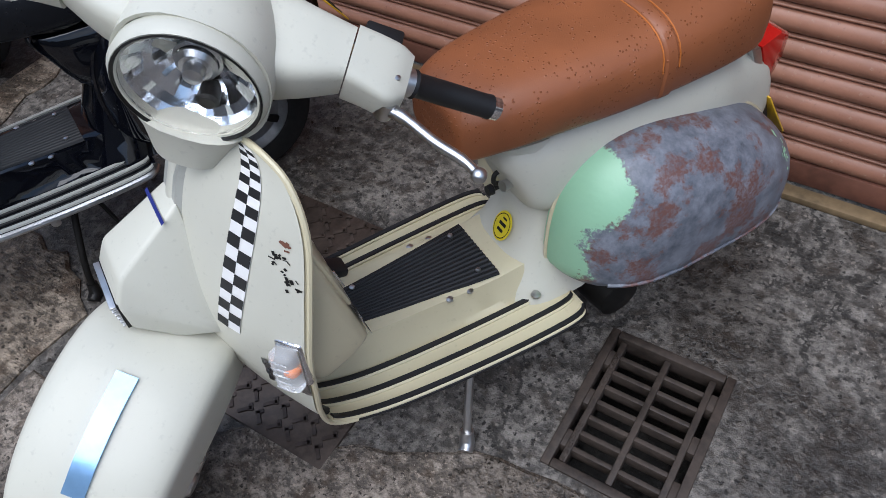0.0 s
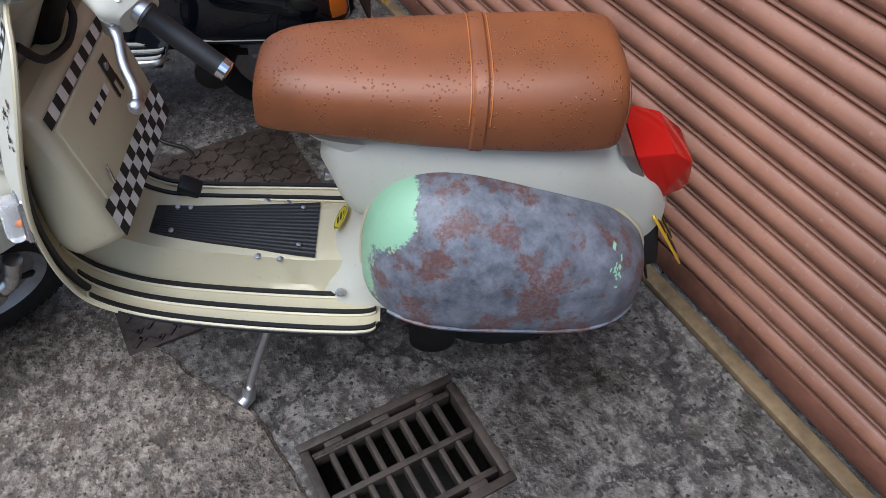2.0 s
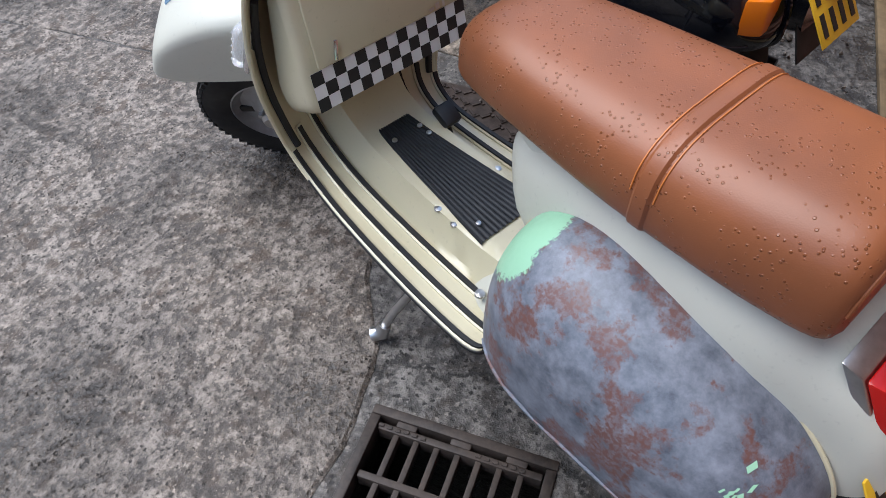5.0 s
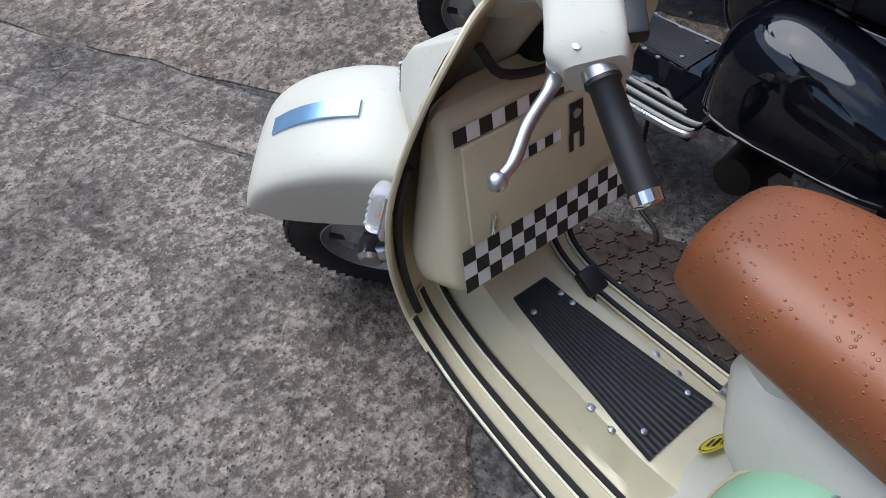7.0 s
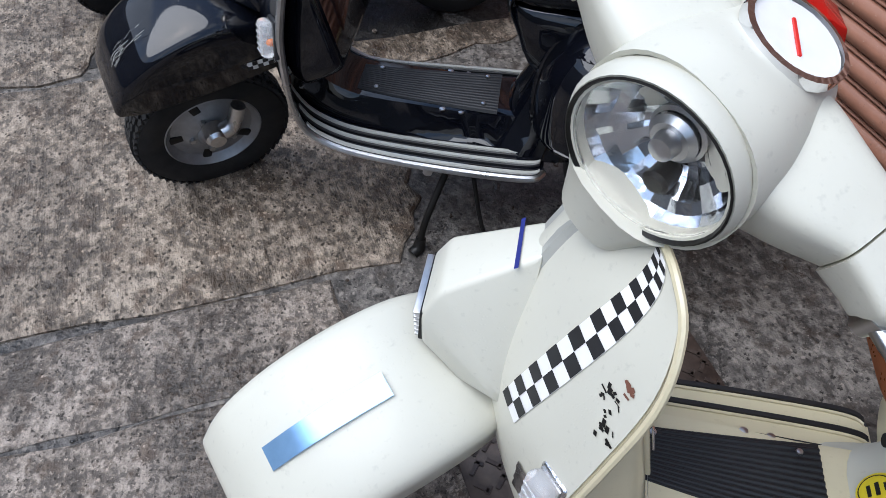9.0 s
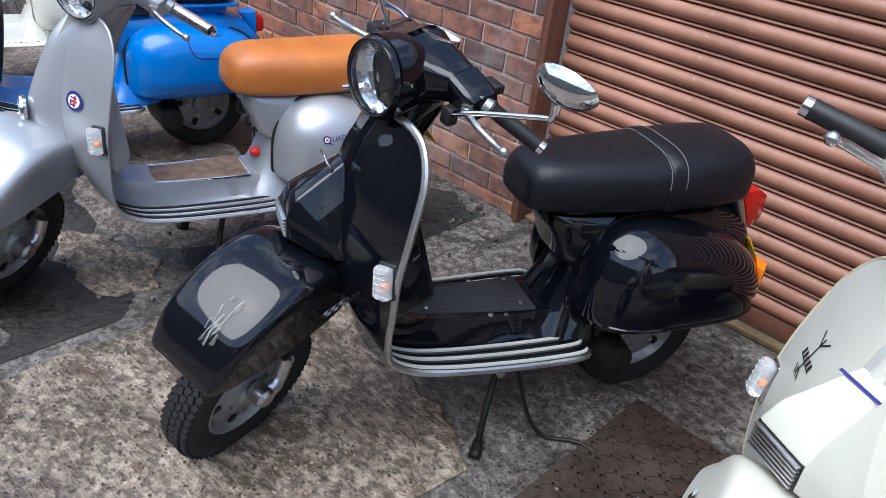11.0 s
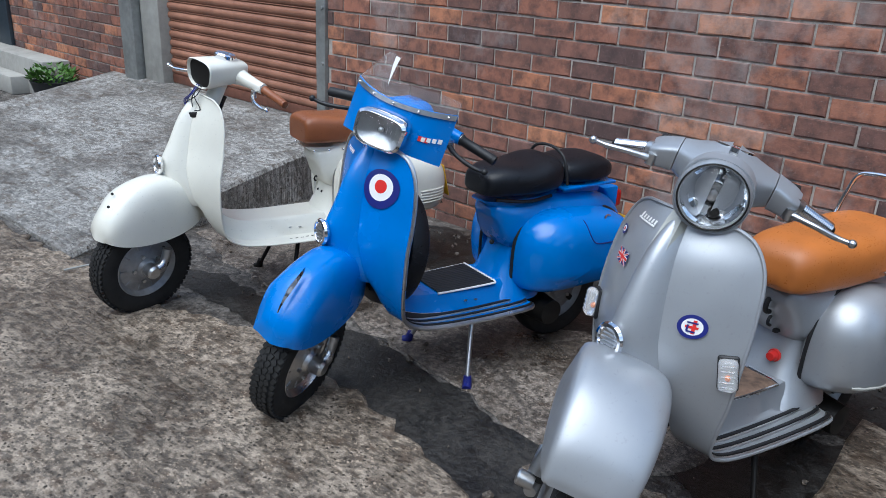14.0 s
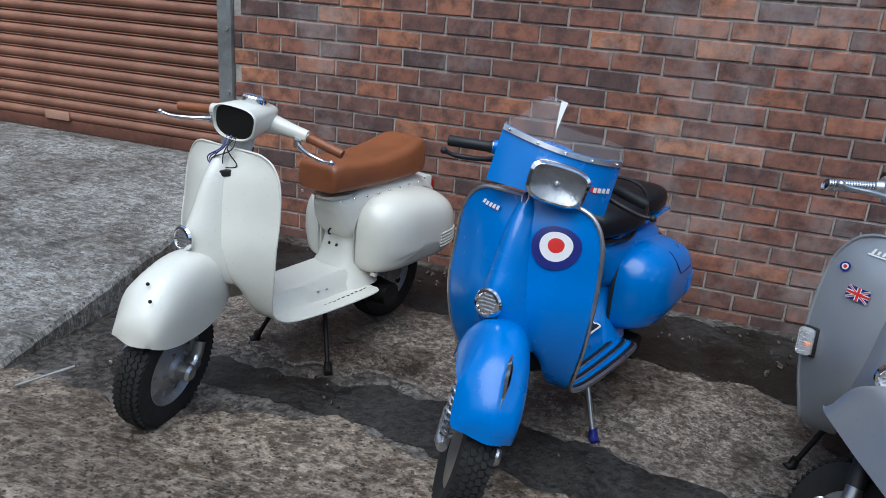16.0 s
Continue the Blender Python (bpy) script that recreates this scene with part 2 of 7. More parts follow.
def concrete(name, light, dark, wet, comb=0.0, pit=0.5, turn=0.0, grain=30.0, hard=0.75, crack=0.0):
    """Weathered concrete: pale cement, dark pits and grit, and damp stains that shine."""
    m, n, l, b = material(name, 0.8)
    co = n.new("ShaderNodeTexCoord")
    mp = n.new("ShaderNodeMapping")
    mp.inputs["Rotation"].default_value = (0, 0, radians(turn))
    mp.inputs["Scale"].default_value = (1.0, 1.0 + 0.7 * comb, 1.0)
    l.new(co.outputs["Object"], mp.inputs["Vector"])

    def tex(scale, detail, rough):
        t = n.new("ShaderNodeTexNoise")
        t.inputs["Scale"].default_value, t.inputs["Detail"].default_value, t.inputs["Roughness"].default_value = scale, detail, rough
        l.new(mp.outputs[0], t.inputs["Vector"])
        return t

    big, mid, blot, fine, crumb = tex(1.5, 6, 0.62), tex(4.2, 7, 0.72), tex(grain, 5, 0.66), tex(grain * 3.4, 4, 0.7), tex(grain * 0.45, 4, 0.6)
    c = mix(n, l, ramp(n, l, mid.outputs[0], [(0.38, (0,)), (0.62, (1,))]).outputs[0], dark, light)
    dirt = ramp(n, l, blot.outputs[0], [(0.43, (1,)), (0.51, (0,))])
    c = mix(n, l, mix(n, l, 1.0, dirt.outputs[0], (hard, hard, hard), "MULTIPLY"), c, tuple(x * 0.42 for x in dark))
    c = mix(n, l, ramp(n, l, blot.outputs[0], [(0.54, (0,)), (0.63, (hard,))]).outputs[0], c, tuple(min(1, x * 1.3) for x in light))
    c = mix(n, l, ramp(n, l, crumb.outputs[0], [(0.36, (0.75,)), (0.46, (0,))]).outputs[0], c, tuple(x * k for x, k in zip(dark, (0.62, 0.52, 0.44))))
    c = mix(n, l, ramp(n, l, fine.outputs[0], [(0.34, (0.8,)), (0.43, (0,))]).outputs[0], c, tuple(x * 0.3 for x in dark))
    c = mix(n, l, ramp(n, l, fine.outputs[0], [(0.6, (0,)), (0.66, (0.6,))]).outputs[0], c, tuple(min(1, x * 1.6) for x in light))
    # chipped pits and pale stones of the aggregate
    nudge = n.new("ShaderNodeVectorMath")
    nudge.operation = "MULTIPLY_ADD"
    nudge.inputs[1].default_value = (0.022, 0.022, 0.0)
    l.new(fine.outputs["Color"], nudge.inputs[0])
    l.new(mp.outputs[0], nudge.inputs[2])
    cell = n.new("ShaderNodeTexVoronoi")
    cell.inputs["Scale"].default_value = grain * 2.1
    l.new(nudge.outputs[0], cell.inputs["Vector"])
    pick = n.new("ShaderNodeSeparateColor")
    l.new(cell.outputs["Color"], pick.inputs[0])
    body = ramp(n, l, cell.outputs["Distance"], [(0.22, (1,)), (0.40, (0,))])
    pits = mix(n, l, 1.0, body.outputs[0], ramp(n, l, pick.outputs[0], [(0.60, (0,)), (0.68, (1,))]).outputs[0], "MULTIPLY")
    stones = mix(n, l, 1.0, body.outputs[0], ramp(n, l, pick.outputs[1], [(0.72, (0,)), (0.80, (0.7,))]).outputs[0], "MULTIPLY")
    c = mix(n, l, stones, c, tuple(min(1, x * k) for x, k in zip(light, (1.45, 1.4, 1.35))))
    c = mix(n, l, pits, c, tuple(x * 0.34 for x in dark))
    if crack:
        warp = n.new("ShaderNodeVectorMath")
        warp.operation = "MULTIPLY_ADD"
        warp.inputs[1].default_value = (0.35, 0.35, 0.0)
        l.new(mid.outputs["Color"], warp.inputs[0])
        l.new(mp.outputs[0], warp.inputs[2])
        net = n.new("ShaderNodeTexVoronoi")
        net.feature = "DISTANCE_TO_EDGE"
        net.inputs["Scale"].default_value = 1.15
        l.new(warp.outputs[0], net.inputs["Vector"])
        line = ramp(n, l, net.outputs["Distance"], [(0.004, (crack,)), (0.012, (0,))])
        some = ramp(n, l, big.outputs[0], [(0.45, (0,)), (0.52, (1,))])
        c = mix(n, l, mix(n, l, 1.0, line.outputs[0], some.outputs[0], "MULTIPLY"), c, tuple(x * 0.25 for x in dark))
    damp = ramp(n, l, mid.outputs[0], [(0.37, (0.75 * wet,)), (0.42, (0,))])
    c = mix(n, l, damp.outputs[0], c, tuple(x * 0.45 for x in dark))
    stain = ramp(n, l, big.outputs[0], [(0.42, (0,)), (0.54, (1,))])
    k1 = 1 - wet * 0.55
    c = mix(n, l, stain.outputs[0], mix(n, l, 1.0, c, (k1, k1 * 0.98, k1 * 0.96), "MULTIPLY"), c)
    l.new(c, b.inputs["Base Color"])
    r = mix(n, l, stain.outputs[0], (0.62 - 0.40 * wet,) * 3, (0.82,) * 3)
    r = mix(n, l, ramp(n, l, blot.outputs[0], [(0.42, (0.5,)), (0.52, (0,))]).outputs[0], r, (0.3,) * 3)
    r = mix(n, l, damp.outputs[0], r, (0.2,) * 3)
    l.new(r, b.inputs["Roughness"])
    k = bump(n, l, b, fine.outputs[0], 0.7 * pit, 0.004)
    k = bump(n, l, b, blot.outputs[0], 1.0 * pit, 0.016, k)
    inv = n.new("ShaderNodeMath")
    inv.operation, inv.inputs[0].default_value = "SUBTRACT", 1.0
    l.new(pits, inv.inputs[1])
    k = bump(n, l, b, inv.outputs[0], 0.8 * pit, 0.008, k)
    if comb:
        mp2 = n.new("ShaderNodeMapping")
        mp2.inputs["Rotation"].default_value = (0, 0, radians(turn))
        mp2.inputs["Scale"].default_value = (2.2, 26.0, 1.0)
        l.new(co.outputs["Object"], mp2.inputs["Vector"])
        w = n.new("ShaderNodeTexNoise")
        w.inputs["Scale"].default_value, w.inputs["Detail"].default_value, w.inputs["Roughness"].default_value = 1.6, 4.0, 0.6
        l.new(mp2.outputs[0], w.inputs["Vector"])
        bump(n, l, b, w.outputs[0], comb, 0.02, k)
    return m


M["ground"] = concrete("wet_worn_concrete", (0.18, 0.163, 0.145), (0.066, 0.058, 0.051), 0.9, pit=0.6, grain=32.0, hard=0.75, crack=0.85)
M["slab"] = concrete("rough_pale_concrete", (0.32, 0.262, 0.202), (0.135, 0.103, 0.075), 0.7, comb=0.45, pit=0.8, turn=-35, grain=28.0, hard=0.75)
M["patch"] = concrete("worn_grey_concrete", (0.31, 0.262, 0.218), (0.125, 0.100, 0.079), 0.9, comb=0.12, pit=0.7, turn=20, grain=42.0, hard=0.75, crack=0.7)
M["apron"] = concrete("combed_apron_concrete", (0.36, 0.35, 0.33), (0.18, 0.17, 0.155), 0.5, comb=0.8, pit=0.6, turn=8, grain=26.0, hard=0.6)
# wet silt, its colour taken near black to hold the shade under scooters too
M["channel"] = concrete("shaded_wet_silt", (0.036, 0.032, 0.028), (0.012, 0.011, 0.01), 0.75, pit=0.5, grain=36.0, hard=0.5)


def brick_mat(name="old_red_brick"):
    m, n, l, b = material(name, 0.85)
    info = n.new("ShaderNodeObjectInfo")
    isl = n.new("ShaderNodeNewGeometry")
    s = n.new("ShaderNodeMath")
    s.operation = "ADD"
    l.new(info.outputs["Random"], s.inputs[0])
    l.new(isl.outputs["Random Per Island"], s.inputs[1])
    f = n.new("ShaderNodeMath")
    f.operation = "FRACT"
    l.new(s.outputs[0], f.inputs[0])
    tone = ramp(n, l, f.outputs[0], [(0.0, (0.115, 0.068, 0.06)), (0.16, (0.178, 0.088, 0.068)), (0.42, (0.250, 0.111, 0.075)), (0.66, (0.332, 0.131, 0.081)), (0.76, (0.201, 0.103, 0.082)), (0.84, (0.42, 0.165, 0.09)), (1.0, (0.52, 0.222, 0.115))])
    mid, fine, bloom = (add_noise(n, l, *q) for q in ((14.0, 6, 0.65), (110.0, 5, 0.7), (1.3, 7, 0.68)))
    for t in (mid, fine, bloom):
        l.new(isl.outputs["Position"], t.inputs["Vector"])
    c = mix(n, l, ramp(n, l, mid.outputs[0], [(0.35, (0.75,)), (0.6, (0,))]).outputs[0], tone.outputs[0], (0.055, 0.035, 0.034))
    c = mix(n, l, ramp(n, l, fine.outputs[0], [(0.58, (0,)), (0.74, (0.6,))]).outputs[0], c, (0.34, 0.24, 0.20))
    # lime bloom in patches
    c = mix(n, l, ramp(n, l, bloom.outputs[0], [(0.55, (0,)), (0.68, (0.45,))]).outputs[0], c, (0.42, 0.38, 0.36))
    l.new(c, b.inputs["Base Color"])
    k = bump(n, l, b, fine.outputs[0], 0.4, 0.003)
    bump(n, l, b, mid.outputs[0], 0.5, 0.008, k)
    return m


M["brick"] = brick_mat()


def shutter_mat():
    m, n, l, b = material("brown_shutter_paint", 0.45)
    mid = add_noise(n, l, 4.0, 6, 0.6)
    fine = add_noise(n, l, 60.0, 5, 0.7)
    c = mix(n, l, ramp(n, l, mid.outputs[0], [(0.35, (0,)), (0.65, (1,))]).outputs[0], (0.225, 0.100, 0.062), (0.36, 0.170, 0.108))
    c = mix(n, l, ramp(n, l, fine.outputs[0], [(0.62, (0,)), (0.72, (0.7,))]).outputs[0], c, (0.46, 0.34, 0.26))
    c = mix(n, l, ramp(n, l, fine.outputs[0], [(0.25, (0.7,)), (0.36, (0,))]).outputs[0], c, (0.07, 0.03, 0.02))
    l.new(c, b.inputs["Base Color"])
    bump(n, l, b, fine.outputs[0], 0.15, 0.002)
    return m


M["shutter"] = shutter_mat()


def checker_plate_mat():
    m = plain("rusty_checker_plate", (0.075, 0.055, 0.045), 0.45, 0.4, scale=55, vary=0.5, rel=0.4)
    return m


M["cover"] = checker_plate_mat()


# ---- mesh helpers ----
def part(name, bm, mat, parent=None, label="", m=None, sharp=38):
    if m is not None:
        bm.transform(m)
    bmesh.ops.recalc_face_normals(bm, faces=bm.faces)
    me = bpy.data.meshes.new(name)
    bm.to_mesh(me)
    bm.free()
    me.materials.append(mat)
    me.polygons.foreach_set("use_smooth", [True] * len(me.polygons))
    me.set_sharp_from_angle(angle=radians(sharp))
    ob = new(name, me)
    if parent is not None:
        ob.parent = parent
    if label:
        ob["label"] = label
    return ob


def spline(keys, n):
    """Catmull-Rom through tuples of numbers."""
    k = np.array(keys, float)
    k = np.vstack([2 * k[0] - k[1], k, 2 * k[-1] - k[-2]])
    out = []
    segs = len(keys) - 1
    for i in range(n):
        u = i / (n - 1) * segs
        j = min(int(u), segs - 1)
        f = u - j
        a, b, c, d = k[j], k[j + 1], k[j + 2], k[j + 3]
        out.append(0.5 * (2 * b + (c - a) * f + (2 * a - 5 * b + 4 * c - d) * f * f + (3 * b - a - 3 * c + d) * f ** 3))
    return out


def loft(rings, close=True, caps=True, bm=None):
    bm = bm or bmesh.new()
    vs = [[bm.verts.new(p) for p in r] for r in rings]
    n = len(rings[0])
    for a, b in zip(vs, vs[1:]):
        for i in range(n if close else n - 1):
            bm.faces.new((a[i], a[(i + 1) % n], b[(i + 1) % n], b[i]))
    if close and caps:
        bm.faces.new(vs[0][::-1])
        bm.faces.new(vs[-1])
    return bm


def ring(c, u, v, a, b, e=2.0, n=28, b2=None):
    """A superellipse round c in the plane of u and v; b2: its half height downwards."""
    c, u, v = Vector(c), Vector(u), Vector(v)
    out = []
    for i in range(n):
        t = 2 * math.pi * i / n
        x, y = math.cos(t), math.sin(t)
        x = math.copysign(abs(x) ** (2 / e), x)
        y = math.copysign(abs(y) ** (2 / e), y)
        out.append(c + u * (a * x) + v * ((b if y >= 0 or b2 is None else b2) * y))
    return out


def tube(pts, r, n=10, bm=None, close=False):
    """A round bar along points; r may be a list."""
    pts = [Vector(p) for p in pts]
    rs = r if isinstance(r, (list, tuple)) else [r] * len(pts)
    rings = []
    side = None
    for i, p in enumerate(pts):
        d = (pts[min(i + 1, len(pts) - 1)] - pts[max(i - 1, 0)]).normalized()
        if side is None:
            side = d.orthogonal().normalized()
        side = (side - d * side.dot(d)).normalized()
        rings.append(ring(p, side, d.cross(side), rs[i], rs[i], 2, n))
    return loft(rings, True, True, bm)


def curve_pts(keys, n):
    return [Vector(p) for p in spline(keys, n)]


def box(size, at=(0, 0, 0), bev=0.0, segs=2, rot=(0, 0, 0), bm=None):
    b = bmesh.new()
    bmesh.ops.create_cube(b, size=1)
    bmesh.ops.transform(b, matrix=Matrix.Diagonal((*size, 1)), verts=b.verts)
    if bev:
        bmesh.ops.bevel(b, geom=list(b.edges), offset=bev, segments=segs, profile=0.5, affect="EDGES")
    b.transform(pose(*at, *rot))
    return join(bm, b)


def join(a, b):
    if a is None:
        return b
    me = bpy.data.meshes.new("tmp")
    b.to_mesh(me)
    b.free()
    a.from_mesh(me)
    bpy.data.meshes.remove(me)
    return a


def lathe(profile, segs=40, axis="Y", at=(0, 0, 0), bm=None, caps=True):
    """Turns (radius, height) round an axis through at."""
    rings = []
    at = Vector(at)
    for r, h in profile:
        out = []
        for i in range(segs):
            t = 2 * math.pi * i / segs
            a, b = r * math.cos(t), r * math.sin(t)
            out.append(at + Vector({"Y": (a, h, b), "X": (h, a, b), "Z": (a, b, h)}[axis]))
        rings.append(out)
    return loft(rings, True, caps, bm)


def ball(c, r, bm=None, sc=(1, 1, 1)):
    b = bmesh.new()
    bmesh.ops.create_icosphere(b, subdivisions=2, radius=r)
    b.transform(Matrix.Translation(c) @ Matrix.Diagonal((*sc, 1)))
    return join(bm, b)


def grid_sheet(f, us, vs, thick=0.0):
    """A sheet of points f(u, v), with thickness."""
    bm = loft([[f(u, v) for v in vs] for u in us], close=False)
    if thick:
        bmesh.ops.recalc_face_normals(bm, faces=bm.faces)
        bmesh.ops.solidify(bm, geom=list(bm.faces), thickness=thick)
    return bm


def hull(pts, bev=0.0, segs=2):
    bm = bmesh.new()
    for p in pts:
        bm.verts.new(p)
    bmesh.ops.convex_hull(bm, input=list(bm.verts))
    bmesh.ops.dissolve_limit(bm, angle_limit=radians(4), verts=list(bm.verts), edges=list(bm.edges))
    if bev:
        bmesh.ops.bevel(bm, geom=list(bm.edges), offset=bev, segments=segs, profile=0.5, affect="EDGES")
    return bm


def letters(text, size):
    """The built-in font's letters as a flat mesh in x and y."""
    cu = bpy.data.curves.new("letters", "FONT")
    cu.body, cu.size, cu.align_x, cu.align_y = text, size, "CENTER", "CENTER"
    cu.resolution_u = 3
    ob = bpy.data.objects.new("letters", cu)
    scene.collection.objects.link(ob)
    bpy.context.view_layer.update()
    me = bpy.data.meshes.new_from_object(ob.evaluated_get(bpy.context.evaluated_depsgraph_get()))
    bpy.data.objects.remove(ob)
    bm = bmesh.new()
    bm.from_mesh(me)
    bpy.data.meshes.remove(me)
    return bm


def lin(a, b, n):
    return [a + (b - a) * i / (n - 1) for i in range(n)]


def smooth01(x):
    x = min(1, max(0, x))
    return x * x * (3 - 2 * x)


def thing(name, m, label, category, group="", kind=""):
    ob = new(name)
    ob.matrix_world = m
    ob.empty_display_size = 0.1
    return tagged(ob, label, category, group, kind)


# ---- the yard: ground, slabs, walls, shutters ----
WALL_Y = 2.70
GX0, GX1, GY0, GY1 = -0.65, -0.342, 1.70, 2.10


def ground_sheet():
    bm = bmesh.new()
    xs, ys = [-150, -14, GX0, GX1, 8, 150], [-150, -9, GY0, GY1, 4, 150]
    v = [[bm.verts.new((x, y, 0)) for y in ys] for x in xs]
    for i in range(5):
        for j in range(5):
            if not (i == 2 and j == 2):
                bm.faces.new((v[i][j], v[i + 1][j], v[i + 1][j + 1], v[i][j + 1]))
    return bm


tagged(part("ground", ground_sheet(), M["ground"]), "worn wet concrete yard, dark and stained", "ground", kind="structure")


def outline(pts, step=0.06, amp=0.012, seed=1):
    """A polygon's edge broken into short uneven steps."""
    out = []
    rnd = random.Random(seed)
    for (x0, y0), (x1, y1) in zip(pts, pts[1:] + pts[:1]):
        d = math.hypot(x1 - x0, y1 - y0)
        n = min(60, max(1, int(d / step)))
        for i in range(n):
            f = i / n
            a = amp * rnd.uniform(-1, 1)
            out.append((x0 + (x1 - x0) * f - (y1 - y0) / d * a, y0 + (y1 - y0) * f + (x1 - x0) / d * a))
    return out


def slab(name, pts, top, mat, label, amp=0.012, seed=1, step=0.06):
    bm = bmesh.new()
    o = outline(pts, step, amp, seed)
    lo = [bm.verts.new((x, y, -0.03)) for x, y in o]
    cx, cy = sum(p[0] for p in o) / len(o), sum(p[1] for p in o) / len(o)
    hi = [bm.verts.new((x, y, top - 0.006)) for x, y in o]
    inn = []
    for i, (x, y) in enumerate(o):
        (xa, ya), (xb, yb) = o[i - 1], o[(i + 1) % len(o)]
        d = Vector((yb - ya, -(xb - xa))).normalized()
        inn.append(bm.verts.new((x - d.x * 0.01, y - d.y * 0.01, top)))
    n = len(o)
    for a, b in ((lo, hi), (hi, inn)):
        for i in range(n):
            bm.faces.new((a[i], a[(i + 1) % n], b[(i + 1) % n], b[i]))
    bm.faces.new(inn)
    return tagged(part(name, bm, mat, sharp=25), label, "pavement", kind="structure")


slab("pavement_front", [(-13, -8), (-3.02, -8), (-3.02, 0.66), (-3.3, 0.74), (-3.54, 0.8), (-3.73, 0.88), (-3.99, 0.95), (-4.38, 1.03), (-4.7, 0.98), (-4.94, 1.1), (-5.31, 0.94), (-5.73, 0.83), (-6.2, 0.86), (-6.9, 0.79), (-13, 0.74)], 0.014, M["slab"], "rough pale concrete slab with a broken edge", 0.03, 3, 0.05)
slab("pavement_middle", [(-2.995, -8), (-1.9, -8), (-1.9, 1.46), (-2.0, 1.55), (-2.12, 1.58), (-2.5, 1.6), (-2.8, 1.78), (-2.86, 2.2), (-2.98, 2.22)], 0.012, M["slab"], "pale pitted concrete slab, patchily wet", 0.016, 5)
slab("pavement_strip", [(-1.885, -8), (-1.608, -8), (-1.6, 1.22), (-1.72, 1.3), (-1.885, 1.28)], 0.008, M["patch"], "narrow strip of worn grey concrete", 0.01, 7)
slab("pavement_near", [(-1.592, -8), (6, -8), (6, 1.76), (0.6, 1.72), (-0.28, 1.66), (-0.66, 1.67), (-0.78, 1.64), (-1.02, 1.52), (-1.28, 1.43), (-1.585, 1.28)], 0.008, M["patch"], "worn grey-brown concrete with a cracked edge", 0.014, 9)
slab("pavement_combed", [(-6.2, 1.5), (-5.6, 1.36), (-4.75, 1.42), (-4.3, 1.36), (-3.8, 1.24), (-3.42, 1.28), (-3.3, 1.55), (-3.42, 1.98), (-3.9, 2.06), (-4.5, 1.98), (-5.2, 2.1), (-6.2, 2.08)], 0.008, M["patch"], "combed grey concrete patch with ragged edges", 0.04, 11, 0.07)
slab("pavement_fragment", [(-3.52, 1.02), (-3.2, 1.06), (-3.16, 1.22), (-3.3, 1.3), (-3.62, 1.22), (-3.7, 1.1)], 0.013, M["slab"], "broken scrap of pale concrete", 0.02, 13, 0.04)


def wet_sheet(keys, seed):
    """A ragged film of silty water along a line of x, y and half width."""
    rows = []
    for x, y, w in spline(keys, 110):
        a = noise.noise((x * 5, seed, 0)) * 0.07 + noise.noise((x * 19, seed, 2)) * 0.025
        b = noise.noise((x * 6, seed + 4.4, 0)) * 0.08 + noise.noise((x * 21, seed, 5)) * 0.03
        rows.append([Vector((x, y - w + a, 0.0035)), Vector((x, y, 0.0045)), Vector((x, y + w + b, 0.0035))])
    return loft(rows, close=False)


tagged(part("water", wet_sheet([(-5.9, 1.1, 0.1), (-5.3, 1.18, 0.12), (-4.7, 1.2, 0.15), (-4.1, 1.13, 0.18), (-3.6, 1.02, 0.2), (-3.25, 0.98, 0.2), (-3.06, 0.85, 0.2)], 1.7), M["channel"]), "black silty rainwater lying in a shallow gully", "puddle", kind="structure")
# silt beneath the silver scooter, with the shade there put into its colour
tagged(part("water", wet_sheet([(-3.34, 1.62, 0.2), (-3.2, 1.65, 0.28), (-3.05, 1.7, 0.3), (-2.92, 1.78, 0.2)], 6.1), M["channel"]), "wet silt round the silver scooter, darkened with the shade beneath it", "puddle", kind="structure")
tagged(part("water", wet_sheet([(-6.2, 2.36, 0.2), (-5.4, 2.36, 0.24), (-4.6, 2.3, 0.28), (-3.8, 2.32, 0.3), (-3.2, 2.3, 0.3), (-2.86, 2.36, 0.22)], 9.3), M["channel"]), "dark wet silt along the foot of the wall", "puddle", kind="structure")


def apron():
    """The sloping concrete apron in front of the second garage."""
    rows = []
    n = 44
    for i in range(n):
        f = i / (n - 1)
        y = 0.84 + (3.3 - 0.84) * f
        z = 0.02 + 0.355 * min(1, f * 2.46 / 1.86)
        jit = noise.noise((y * 7, 0, 3)) * 0.02
        front = 0.0
        xr = -6.27 - 0.05 * f + jit
        row = [Vector((xr, y, -0.02)), Vector((xr, y, z - 0.02)), Vector((xr - 0.015, y, z))]
        row += [Vector((xr - 0.02 - (9.48 + xr) * k / 8, y, z)) for k in range(1, 9)] + [Vector((-9.5 + jit, y, -0.02))]
        rows.append(row)
    first = [Vector((p.x, p.y - 0.01 + noise.noise((p.x * 3, 0, 1)) * 0.03, -0.02)) for p in rows[0]]
    return loft([first] + rows, close=False)


tagged(part("pavement_apron", apron(), M["apron"], sharp=30), "sloping combed concrete apron with a raised side", "ramp", kind="structure")

